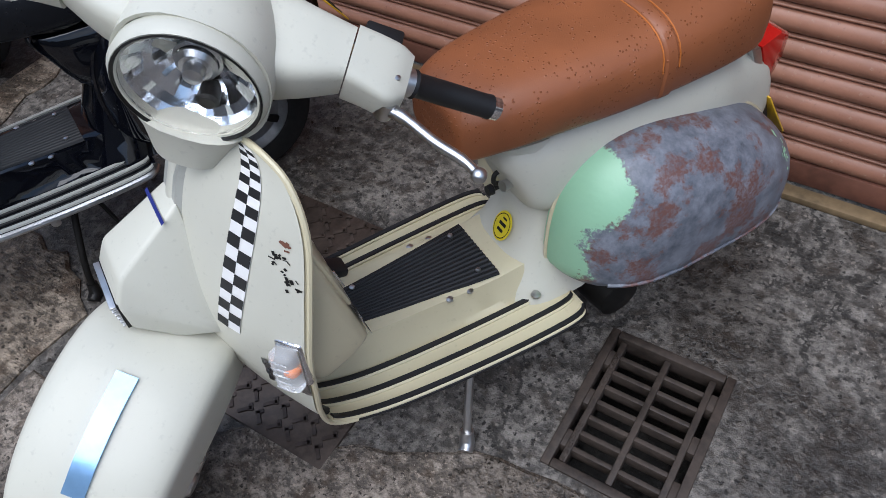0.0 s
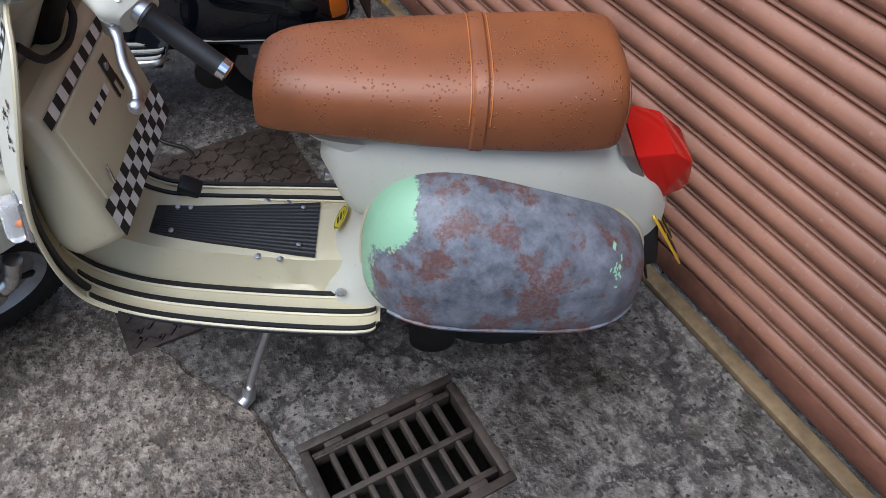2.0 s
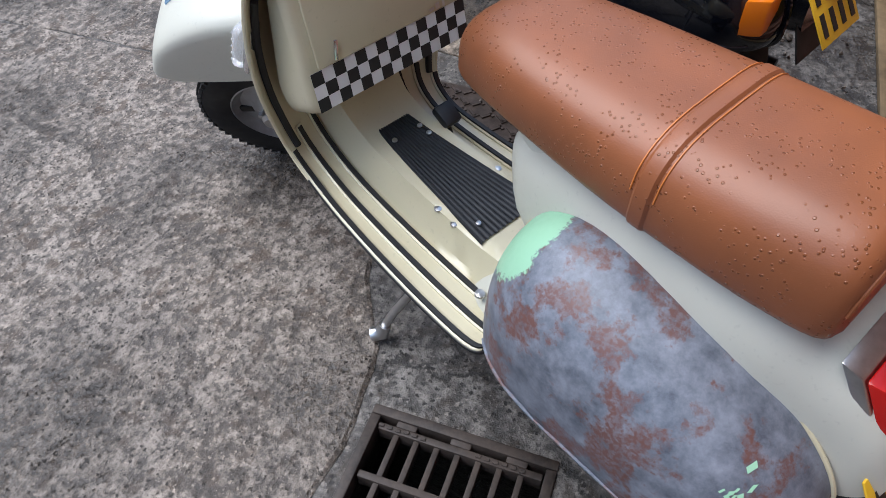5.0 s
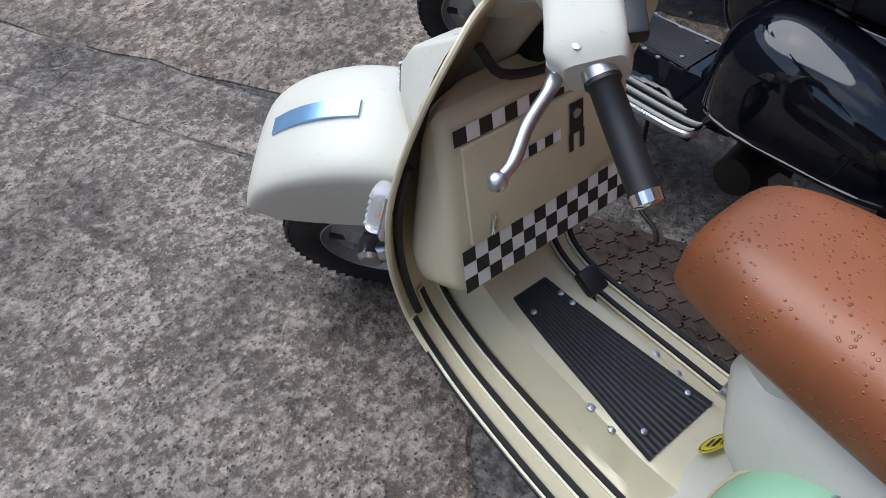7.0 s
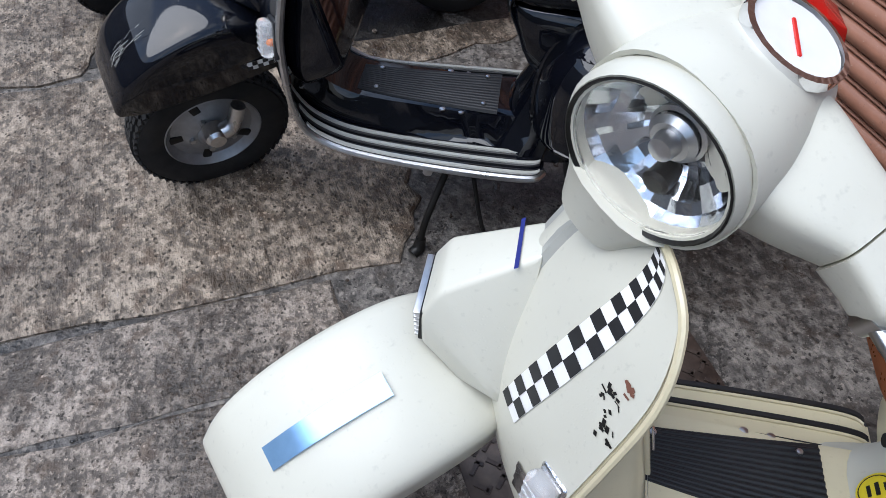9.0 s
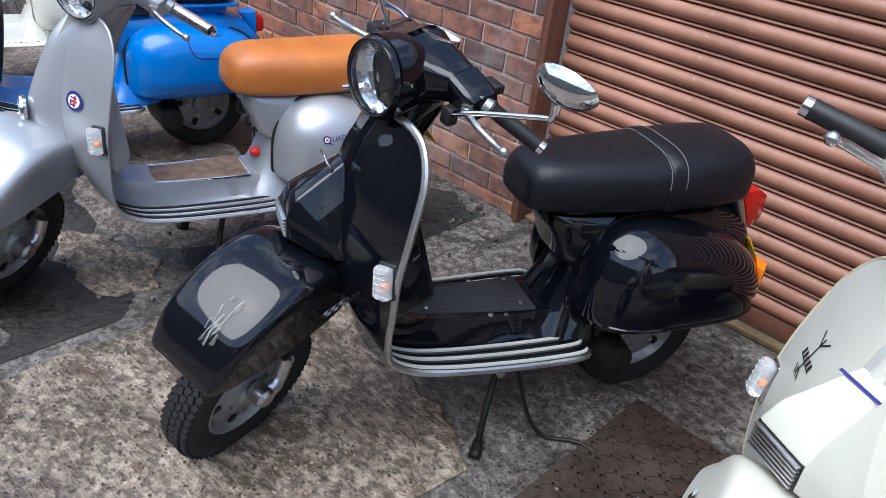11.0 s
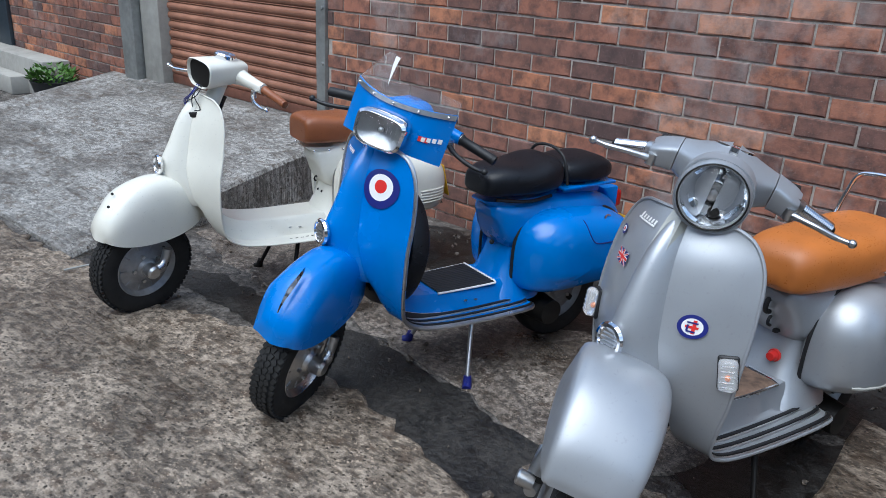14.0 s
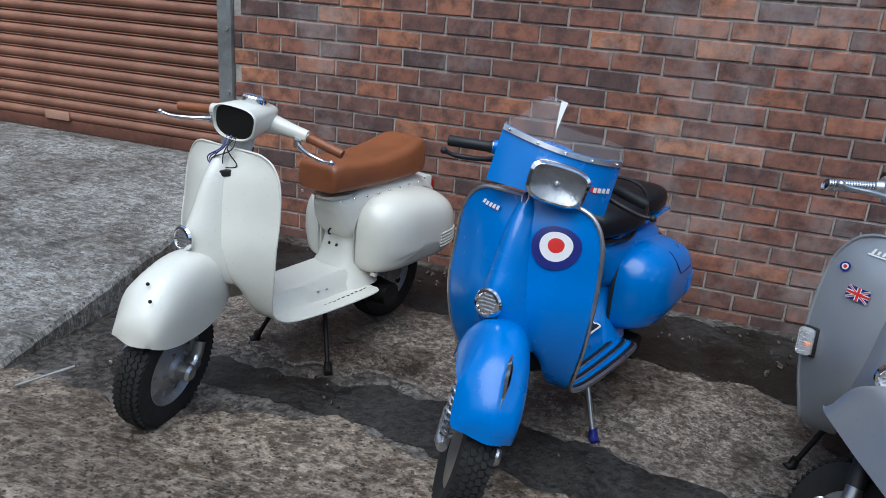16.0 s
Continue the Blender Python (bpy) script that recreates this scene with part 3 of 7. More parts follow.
# drain grate let into the ground
pit = bmesh.new()
bmesh.ops.create_cube(pit, size=1)
bmesh.ops.delete(pit, geom=[f for f in pit.faces if f.normal.z > 0.5], context="FACES")
pit.transform(pose((GX0 + GX1) / 2, (GY0 + GY1) / 2, -0.201) @ Matrix.Diagonal((GX1 - GX0, GY1 - GY0, 0.4, 1)))
tagged(part("drain_pit", pit, M["channel"]), "dark square shaft below the drain grate", "drain", kind="structure")
grate = thing("drain_grate", pose((GX0 + GX1) / 2, (GY0 + GY1) / 2, 0.002), "rusty cast-iron drain grate flush with the concrete", "drain grate")
W2, L2 = (GX1 - GX0) / 2, (GY1 - GY0) / 2
fb = box((0.022, L2 * 2, 0.05), (-W2 + 0.011, 0, -0.02), 0.003)
box((0.022, L2 * 2, 0.05), (W2 - 0.011, 0, -0.02), 0.003, bm=fb)
box((W2 * 2 - 0.046, 0.022, 0.05), (0, -L2 + 0.011, -0.02), 0.003, bm=fb)
box((W2 * 2 - 0.046, 0.022, 0.05), (0, L2 - 0.011, -0.02), 0.003, bm=fb)
part("frame", fb, M["iron"], grate)
for x in (-0.112, -0.002, 0.108):
    part("cross_bar", box((0.016, L2 * 2 - 0.05, 0.04), (x, 0, -0.022), 0.003), M["iron"], grate)
for k in range(7):
    y = -L2 + 0.022 + (2 * L2 - 0.044) * (k + 1) / 8
    part("bar", box((0.222, 0.013, 0.034), (-0.002, y, -0.024), 0.003), M["iron"], grate)
for k in range(3):
    y = -L2 + 0.022 + (2 * L2 - 0.044) * (k + 0.5) / 3
    part("lug", box((0.03, 0.045, 0.04), (-0.134, y, -0.021), 0.004), M["iron"], grate)
    part("lug", box((0.03, 0.045, 0.04), (0.13, y, -0.021), 0.004), M["iron"], grate)
for k in range(12):
    part("cast_lettering", box((0.008, 0.012, 0.003), (-0.112 + (k % 3 - 1) * 0.001, -0.17 + k * 0.0185 + (0.1 if k > 5 else 0), -0.0005), 0.001, 1), M["iron"], grate)

# chequer-plate cover
cover = thing("access_cover", pose(-1.405, 1.765, 0.0), "rusty chequer-plate steel access cover in the ground", "access cover")
part("plate", box((0.68, 0.66, 0.02), (0, 0, 0.0), 0.003), M["cover"], cover)
pat = bmesh.new()
for i in range(15):
    for j in range(15):
        x, y = -0.31 + i * 0.0445, -0.3 + j * 0.043
        a = 45 if (i + j) % 2 else -45
        box((0.034, 0.009, 0.006), (x, y, 0.0115), 0.0, rot=(0, 0, a), bm=pat)
        box((0.009, 0.02, 0.006), (x + (0.009 if a > 0 else -0.009), y + 0.013, 0.0115), 0.0, rot=(0, 0, a), bm=pat)
tagged(part("raised_pattern", pat, M["cover"], cover), kind="stuff")

# brick walls
BP, BC, BH, BL = 0.241, 0.0903, 0.0795, 0.230
X0, Z0 = -4.768, 1.314 - 0.0795


def backing(name, x0, x1, z0, z1, label, y0=WALL_Y + 0.009):
    bm = box((x1 - x0, 0.28, z1 - z0), ((x0 + x1) / 2, y0 + 0.14, (z0 + z1) / 2))
    return tagged(part(name, bm, M["mortar"]), label, "wall", kind="structure")


wall_main = backing("wall_main", -6.5, -2.785, -0.05, 2.78, "weathered red and purple brick wall with pale mortar")
wall_left = backing("wall_left", -15.3, -9.22, -0.05, 2.78, "old red brick wall beyond the second garage")
wall_over = backing("wall_over_door", -2.785, 3.3, 2.45, 2.78, "brickwork over the large roller shutter")
wall_right = backing("wall_right", 3.3, 8.0, -0.05, 2.78, "brick wall at the end of the yard")
wall_over2 = backing("wall_over_garage", -9.22, -6.5, 2.45, 2.78, "brickwork over the garage shutter")


def brick_mesh(k, length=BL):
    rnd = random.Random(k)
    bm = bmesh.new()
    bmesh.ops.create_cube(bm, size=1)
    bm.transform(Matrix.Diagonal((length, 0.05, BH, 1)))
    front = [e for e in bm.edges if all(v.co.y < 0 for v in e.verts)]
    bmesh.ops.bevel(bm, geom=front, offset=0.006, segments=2, profile=0.5, affect="EDGES")
    for v in bm.verts:
        v.co += Vector((rnd.uniform(-1, 1) * 0.002, rnd.uniform(-1, 1) * 0.0015, rnd.uniform(-1, 1) * 0.002))
    bmesh.ops.recalc_face_normals(bm, faces=bm.faces)
    me = bpy.data.meshes.new("brick")
    bm.to_mesh(me)
    bm.free()
    me.materials.append(M["brick"])
    return me


brick_meshes = [brick_mesh(k) for k in range(8)]


def bricks(x0, x1, z0, z1):
    """The places of whole and cut bricks in a stretch of wall: centre x, z, length."""
    out = []
    r = math.floor((z0 - Z0) / BC)
    while Z0 + r * BC < z1:
        z = Z0 + r * BC + BH / 2
        off = (0.5 if r % 2 else 0.0) + 0.06 * math.sin(r * 2.3)
        i = math.floor((x0 - X0) / BP) - 1
        while X0 + (i + off) * BP < x1:
            a, b = X0 + (i + off) * BP, X0 + (i + off) * BP + BL
            a, b = max(a, x0), min(b, x1)
            if b - a > 0.04:
                out.append(((a + b) / 2, z, b - a))
            i += 1
        r += 1
    return out


def joined_bricks(name, parent, places):
    verts, faces = [], []
    for x, z, ln in places:
        me = random.choice(brick_meshes)
        o = len(verts)
        dy = random.uniform(-0.002, 0.002)
        verts += [(x + v.co.x * ln / BL, WALL_Y + 0.025 + dy + v.co.y, z + v.co.z) for v in me.vertices]
        faces += [[o + i for i in p.vertices] for p in me.polygons]
    me = bpy.data.meshes.new(name)
    me.from_pydata(verts, [], faces)
    me.materials.append(M["brick"])
    ob = new(name, me)
    ob.parent = parent
    return tagged(ob, kind="stuff")


# roller shutters
SLAT = 0.075


def slat_mesh(length):
    prof = []
    for i in range(41):
        f = i / 40
        if f < 0.74:
            y = -0.017 * math.sin(math.pi * f / 0.74) ** 0.7
        elif 0.80 < f < 0.93:
            y = -0.005 * math.sin(math.pi * (f - 0.80) / 0.13) ** 0.7
        else:
            y = 0.0115
        prof.append((y, f * SLAT))
    bm = bmesh.new()
    rows = [[Vector((x, y, z)) for y, z in prof] for x in (0, length)]
    loft(rows, close=False, bm=bm)
    back = [[Vector((x, 0.012, 0)), Vector((x, 0.012, SLAT))] for x in (0, length)]
    loft(back, close=False, bm=bm)
    me = bpy.data.meshes.new("slat")
    bmesh.ops.recalc_face_normals(bm, faces=bm.faces)
    bm.to_mesh(me)
    bm.free()
    me.materials.append(M["shutter"])
    me.polygons.foreach_set("use_smooth", [True] * len(me.polygons))
    me.set_sharp_from_angle(angle=radians(50))
    return me


def shutter(name, x0, x1, y, z0, z1, label):
    d = thing(name, pose(x0, y, z0), label, "roller shutter", kind="structure")
    me = slat_mesh(x1 - x0)
    for k in range(int((z1 - z0) / SLAT)):
        s = new("slat", me)
        s.parent = d
        s.location = (0, random.uniform(-0.0015, 0.0015), 0.075 + k * SLAT)
    part("bottom_rail", box((x1 - x0, 0.03, 0.075), ((x1 - x0) / 2, 0.004, 0.036), 0.004), M["frame_brown"], d)
    return d


sh1 = shutter("door_1", -2.73, 3.25, WALL_Y + 0.09, 0.012, 2.5, "brown ribbed roller shutter, closed, paint chipped")
part("threshold", box((5.98, 0.045, 0.022), (2.99, -0.055, 0.0), 0.004), plain("rusty_threshold", (0.20, 0.14, 0.075), 0.6, 0.3, vary=0.45), sh1, "rust-stained yellowish steel threshold strip")
sh2 = shutter("door_2", -8.66, -6.6, WALL_Y + 0.12, 0.38, 2.5, "brown ribbed garage shutter, closed")
part("patch_panel", box((0.2, 0.01, 0.055), (0.72, -0.02, 0.1), 0.002), plain("pale_shutter_patch", (0.45, 0.25, 0.17), 0.6), sh2)
guide = thing("trim_guide", pose(-2.757, WALL_Y, 0.0), "brown painted steel shutter guide", "shutter guide", kind="structure")
part("channel", box((0.05, 0.09, 2.5), (0, 0.02, 1.25), 0.004), M["frame_brown"], guide)
part("flange", box((0.018, 0.03, 2.5), (0.02, -0.038, 1.25), 0.003), M["frame_brown"], guide)
post = thing("trim_post", pose(-6.55, WALL_Y, 0.33), "grey galvanised steel door post with bolts", "door post", kind="structure")
part("post", box((0.09, 0.14, 2.2), (0, 0.05, 1.1), 0.004), M["steel"], post)
for z in (0.1, 0.47, 0.82, 1.3):
    part("bolt", lathe([(0.001, -0.03), (0.012, -0.03), (0.012, -0.02)], 10, "Y", (0.02, 0, z)), M["steel"], post)
pier = thing("trim_pier", pose(-8.95, WALL_Y, 0.34), "stained concrete pier with a steel corner post", "pier", kind="structure")
part("pier", box((0.30, 0.36, 2.2), (0.14, 0.20, 1.1), 0.012), M["spoke_grey"], pier)
part("corner_post", box((0.22, 0.10, 2.2), (-0.13, 0.0, 1.1), 0.005), M["steel"], pier)
part("base_plate", box((0.3, 0.16, 0.012), (-0.1, 0.0, 0.01), 0.003), M["steel"], pier)

# stone step, door and planter at the far end
step = thing("stone_step", pose(-11.9, 2.5, 0.0), "worn grey stone steps by a doorway", "step", kind="structure")
part("tread", box((2.2, 0.44, 0.18), (0, -0.02, 0.09), 0.015), M["spoke_grey"], step)
part("tread", box((2.9, 0.27, 0.36), (0.05, 0.06, 0.18), 0.015), M["spoke_grey"], step)
dd = thing("door_3", pose(-12.2, WALL_Y - 0.02, 0.36), "dark blue-grey painted door, closed", "door", kind="structure")
part("door_leaf", box((0.9, 0.04, 2.0), (0, 0, 1.0), 0.004), plain("slate_door", (0.03, 0.045, 0.06), 0.4), dd)
planter = thing("planter", pose(-10.16, 2.42, 0.0), "dark round pot with bright green low plant", "plant pot")
part("pot", lathe([(0.001, 0), (0.15, 0), (0.2, 0.2), (0.21, 0.22), (0.19, 0.22), (0.18, 0.17), (0.001, 0.17)], 24, "Z"), M["pot"], planter)
rnd = random.Random(4)
lv = bmesh.new()
for k in range(260):
    a, r = rnd.uniform(0, 6.28), 0.2 * math.sqrt(rnd.random())
    p = Vector((r * math.cos(a), r * math.sin(a), 0.2 + rnd.uniform(0, 0.16) * (1.2 - r * 3)))
    d = Vector((math.cos(a + rnd.uniform(-1, 1)), math.sin(a + rnd.uniform(-1, 1)), rnd.uniform(0.2, 1.2))).normalized() * rnd.uniform(0.04, 0.08)
    s = d.orthogonal().normalized() * 0.012
    q = [lv.verts.new(x) for x in (p, p + d * 0.5 + s, p + d, p + d * 0.5 - s)]
    lv.faces.new(q)
part("foliage", lv, M["leaf"], planter)

# unseen buildings added round the yard to cut low sky light and reflections
opp = thing("sky_block_opposite", pose(-3, -6.6, 0), "unseen plain building added across the yard to darken reflections", "building", kind="structure")
part("wall", box((40, 0.4, 4.6), (0, 0, 2.3)), plain("grey_render", (0.22, 0.20, 0.18), 0.9, scale=3), opp)
for name, x in (("sky_block_east", 22.0), ("sky_block_west", -15.5)):
    e = thing(name, pose(x, -2.0, 0), "unseen plain building added at the yard's end to cut low sky light", "building", kind="structure")
    part("wall", box((0.4, 14.0, 6.0), (0, 0, 3.0)), plain("grey_render", (0.2, 0.18, 0.16), 0.9, scale=3), e)


# ---- scooters: x forwards from the rear axle, y to the rider's left, z up ----
AXIS_P, AXIS_U = Vector((0.745, 0, 0.992)), Vector((-0.43, 0, 0.903)).normalized()


def steering(deg, dx=0.0):
    p = AXIS_P + Vector((dx, 0, 0))
    return Matrix.Translation(p) @ Matrix.Rotation(radians(deg), 4, AXIS_U) @ Matrix.Translation(-p)


FLOOR = [(0.80, 0.293, 0.195, 0.006), (0.70, 0.278, 0.203, 0), (0.55, 0.272, 0.214, 0), (0.40, 0.27, 0.22, 0), (0.31, 0.27, 0.216, 0), (0.285, 0.27, 0.19, 0)]
SHAPES = {
    "px": [(0.858, 0.928, 0.09, 0.008), (0.865, 0.921, 0.142, 0.032), (0.886, 0.892, 0.186, 0.066), (0.928, 0.825, 0.223, 0.104), (0.966, 0.71, 0.239, 0.116), (0.986, 0.60, 0.240, 0.116), (0.978, 0.50, 0.232, 0.104), (0.945, 0.41, 0.214, 0.072), (0.885, 0.335, 0.198, 0.03)] + FLOOR,
    "classic": [(0.884, 0.912, 0.10, 0.005), (0.890, 0.905, 0.155, 0.02), (0.904, 0.875, 0.20, 0.042), (0.938, 0.81, 0.23, 0.075), (0.970, 0.70, 0.239, 0.095), (0.993, 0.60, 0.240, 0.10), (0.985, 0.50, 0.232, 0.09), (0.95, 0.41, 0.214, 0.064), (0.888, 0.335, 0.198, 0.027)] + FLOOR,
}
SHIELD = SHAPES["px"]
SHIELD_N = len(SHIELD) - 1


def shield_at(s, t, off=0.0, wide=1.0):
    """A point of legshield and floor: s from the top edge (0) to the floor's rear (1), t from -1 (right) to 1 (left)."""
    k = np.array(SHIELD, float)
    u = min(max(s, 0), 1) * SHIELD_N
    j = min(int(u), SHIELD_N - 1)
    f = u - j
    kk = np.vstack([2 * k[0] - k[1], k, 2 * k[-1] - k[-2]])
    a, b, c, d = kk[j], kk[j + 1], kk[j + 2], kk[j + 3]
    p = 0.5 * (2 * b + (c - a) * f + (2 * a - 5 * b + 4 * c - d) * f * f + (3 * b - a - 3 * c + d) * f ** 3)
    g = 0.5 * ((c - a) + 2 * (2 * a - 5 * b + 4 * c - d) * f + 3 * (3 * b - a - 3 * c + d) * f * f)
    nx, nz = g[1], -g[0]
    ln = math.hypot(nx, nz) or 1
    nx, nz = nx / ln, nz / ln
    hw = p[2] * (1 + (wide - 1) * smooth01((p[1] - 0.28) / 0.15))
    y = hw * t
    flare = 0.035 * smooth01((0.45 - p[0]) / 0.14)
    h = 0.078 * (smooth01((0.10 + flare - abs(y)) / (0.022 + flare)) if SHIELD is SHAPES["px"] else smooth01((0.125 - abs(y)) / 0.04)) * smooth01((0.52 - p[1]) / 0.18) * smooth01((s - 0.42) / 0.1)
    back = p[3] * abs(t) ** 1.65
    return Vector((p[0] - back + nx * (h + off), y, p[1] + nz * (h + off)))


def wheel(parent, name, at, mat_rim, m=None, style=0, tread=True):
    x, z = at
    R = 0.212
    c = (x, 0, z)
    prof = [(0.128, -0.036), (0.15, -0.046), (0.178, -0.05), (0.2, -0.044), (0.209, -0.03), (R, -0.012), (R, 0.012), (0.209, 0.03), (0.2, 0.044), (0.178, 0.05), (0.15, 0.046), (0.128, 0.036)]
    w = part(name, lathe(prof + prof[:1], 48, "Y", c, caps=False), M["tyre"], parent, "black scooter tyre on a pressed steel rim", m)
    if tread:
        tb = bmesh.new()
        for k in range(56):
            a = 2 * math.pi * k / 56
            for j, yy in enumerate((-0.036, -0.018, 0.0, 0.018, 0.036)):
                aa = a + (0.5 if j % 2 else 0) * 2 * math.pi / 56
                rr = R + 0.001 - (0.006 if abs(yy) > 0.03 else 0)
                b = bmesh.new()
                bmesh.ops.create_cube(b, size=1)
                b.transform(Matrix.Translation((x, yy, z)) @ Matrix.Rotation(-aa, 4, "Y") @ Matrix.Translation((rr, 0, 0)) @ Matrix.Rotation(radians(20 if j % 2 else -20), 4, "X") @ Matrix.Diagonal((0.008, 0.0145, 0.0175, 1)))
                tb = join(tb, b)
        tagged(part("tread", tb, M["tyre"], w, "", m), kind="stuff")
    side = 1
    rp = [(0.128, -0.034), (0.138, -0.036), (0.138, 0.036), (0.13, 0.04), (0.124, 0.03), (0.112, 0.018), (0.085, 0.022), (0.07, 0.034), (0.045, 0.038), (0.036, 0.05), (0.02, 0.054), (0.001, 0.056)]
    rim = part("rim", lathe(rp, 40, "Y", c), mat_rim, w, "", m)
    for k in range(10 if style else 5):
        a = 2 * math.pi * k / (10 if style else 5) + 0.3
        ln = 0.03 if style else 0.05
        b = box((0.009 if style else 0.026, 0.012, ln), (0, 0, 0), 0.004)
        b.transform(Matrix.Translation((x, 0.018, z)) @ Matrix.Rotation(a, 4, "Y") @ Matrix.Translation((0, 0, 0.097)))
        part("slot", b, M["rim"] if style else M["dark"], rim, "", m)
    for k in range(5):
        a = 2 * math.pi * k / 5
        part("wheel_nut", lathe([(0.008, 0.034), (0.008, 0.046), (0.001, 0.047)], 6, "Y", (x + 0.06 * math.cos(a), 0, z + 0.06 * math.sin(a))), M["alu"], rim, "", m)
    return w


def mudguard(parent, mat, m, px=True):
    if px:
        keys = [(1.382, 0.425, 0.082, 0.420), (1.374, 0.462, 0.098, 0.418), (1.33, 0.532, 0.110, 0.422), (1.25, 0.590, 0.117, 0.43), (1.15, 0.620, 0.119, 0.435), (1.06, 0.612, 0.116, 0.44), (0.985, 0.565, 0.105, 0.44), (0.945, 0.50, 0.085, 0.44)]
    else:
        keys = [(1.392, 0.388, 0.055, 0.375), (1.378, 0.455, 0.082, 0.37), (1.33, 0.535, 0.097, 0.355), (1.25, 0.595, 0.105, 0.34), (1.15, 0.622, 0.108, 0.335), (1.06, 0.612, 0.105, 0.345), (0.985, 0.565, 0.095, 0.37), (0.945, 0.50, 0.075, 0.40)]
        keys = [(x - (0.014 if i < 2 else 0.008 if i == 2 else 0), z, w * 0.89, zb) for i, (x, z, w, zb) in enumerate(keys)]
    if not px:
        keys = [(x, z - (0.0 if i < 2 else 0.022), w * 0.97, zb + 0.012) for i, (x, z, w, zb) in enumerate(keys)]
    rows = []
    for x, z, w, zb in spline(keys, 34):
        row = []
        zc = max(zb + 0.032, z - 0.02)
        for t in lin(-1, 1, 25):
            a = abs(t)
            if not px:
                zb2 = zb + (0.12 * smooth01((x - 1.0) / 0.08) * smooth01((1.36 - x) / 0.08) if t < 0 else 0.0)
                f = a ** 1.15
                q = f * math.pi / 2
                zz = zb2 + (z - zb2) * math.cos(q) ** 0.55
                row.append(Vector((x - 0.02 * f, math.copysign(w * (0.98 + (0.3 * f ** 4 if t < 0 else 0.0)) * math.sin(q) ** 0.8, t), zz)))
            elif a > 0.6:
                f = (a - 0.6) / 0.4
                row.append(Vector((x - 0.02 * f, math.copysign(w * (1.0 + 0.03 * f), t), (zc - 0.03) + (zb - zc + 0.03) * f)))
            else:
                f = a / 0.6
                q = f * math.pi / 2
                row.append(Vector((x, math.copysign(w * math.sin(q) ** 0.75, t), zc - 0.03 + (z - zc + 0.03) * math.cos(q) ** 0.5)))
        rows.append(row)
    bm = loft(rows, close=False)
    bmesh.ops.recalc_face_normals(bm, faces=bm.faces)
    bmesh.ops.solidify(bm, geom=list(bm.faces), thickness=0.003)
    return part("front_mudguard", bm, mat, parent, "", m)


COWL = {}


CX, CA = 0.036, 0.29  # centre and half length of a side panel


def cowl_set(px, dz=0.0, grow=1.0):
    if px:
        COWL.update(nt=2.55, nb=4.2, z=0.405 + dz, top=0.214 * grow, low=0.092 * grow, bulge=0.172, p=3.6, k=0.30)
    else:
        COWL.update(nt=3.0, nb=5.0, z=0.41 + dz, top=0.195 * grow, low=0.118 * grow, bulge=0.165, p=4.2, k=0.16)


def cowl_r(x, z):
    u = (x - CX) / CA
    v = (z - COWL["z"]) / (COWL["top"] * (1 + COWL["k"] * u) if z > COWL["z"] else COWL["low"])
    n = COWL["nt"] if v > 0 else COWL["nb"]
    return min(1, (abs(u) ** n + abs(v) ** n) ** (1 / n))


def cowl_y(x, z, y0=0.105):
    return y0 + COWL["bulge"] * (1 - cowl_r(x, z) ** COWL["p"]) ** (1 / 2.1)


def cowl_point(r, t, scale=1.0):
    c, s = math.cos(t), math.sin(t)
    n = COWL["nt"] if s > 0 else COWL["nb"]
    u, v = r * math.copysign(abs(c) ** (2 / n), c), r * math.copysign(abs(s) ** (2 / n), s)
    return CX + CA * u * scale, COWL["z"] + v * scale * (COWL["top"] * (1 + COWL["k"] * u) if s > 0 else COWL["low"])


def cowl_mesh(side):
    rings = []
    n = 64
    for r in [1.0, 0.998, 0.99, 0.975, 0.95, 0.92, 0.87, 0.8, 0.7, 0.55, 0.35, 0.15]:
        out = []
        for i in range(n):
            x, z = cowl_point(r, 2 * math.pi * i / n)
            low = smooth01((COWL["z"] - 0.03 - z) / 0.015)
            out.append(Vector((x, side * (cowl_y(x, z) - 0.010 * low), z)))
        rings.append(out)
    back = [Vector((p.x, side * 0.09, p.z)) for p in rings[0]]
    return loft([back] + rings)


def side_decal(parent, bm, mat, side, at, size, name, label="", rot=0):
    """Lays a flat mesh drawn in x and y onto the cowl."""
    ca, sa = math.cos(radians(rot)), math.sin(radians(rot))
    for v in bm.verts:
        a, b = v.co.x * size, v.co.y * size
        a, b = a * ca - b * sa, a * sa + b * ca
        x, z = at[0] - side * a, at[1] + b
        v.co = Vector((x, side * (cowl_y(x, z) + 0.0025), z))
    return part(name, bm, mat, parent, label)


def disc(r, n=32, r0=0.0):
    bm = bmesh.new()
    a = [bm.verts.new((r * math.cos(2 * math.pi * i / n), r * math.sin(2 * math.pi * i / n), 0)) for i in range(n)]
    if r0:
        b = [bm.verts.new((r0 * math.cos(2 * math.pi * i / n), r0 * math.sin(2 * math.pi * i / n), 0)) for i in range(n)]
        for i in range(n):
            bm.faces.new((a[i], a[(i + 1) % n], b[(i + 1) % n], b[i]))
    else:
        bm.faces.new(a)
        bmesh.ops.triangulate(bm, faces=list(bm.faces))
    return bm


def rect(w, h, at=(0, 0), bm=None, nx=4, ny=2, rot=0):
    b = bmesh.new()
    bmesh.ops.create_grid(b, x_segments=nx, y_segments=ny, size=0.5)
    b.transform(pose(at[0], at[1], 0, 0, 0, rot) @ Matrix.Diagonal((w, h, 1, 1)))
    return join(bm, b)


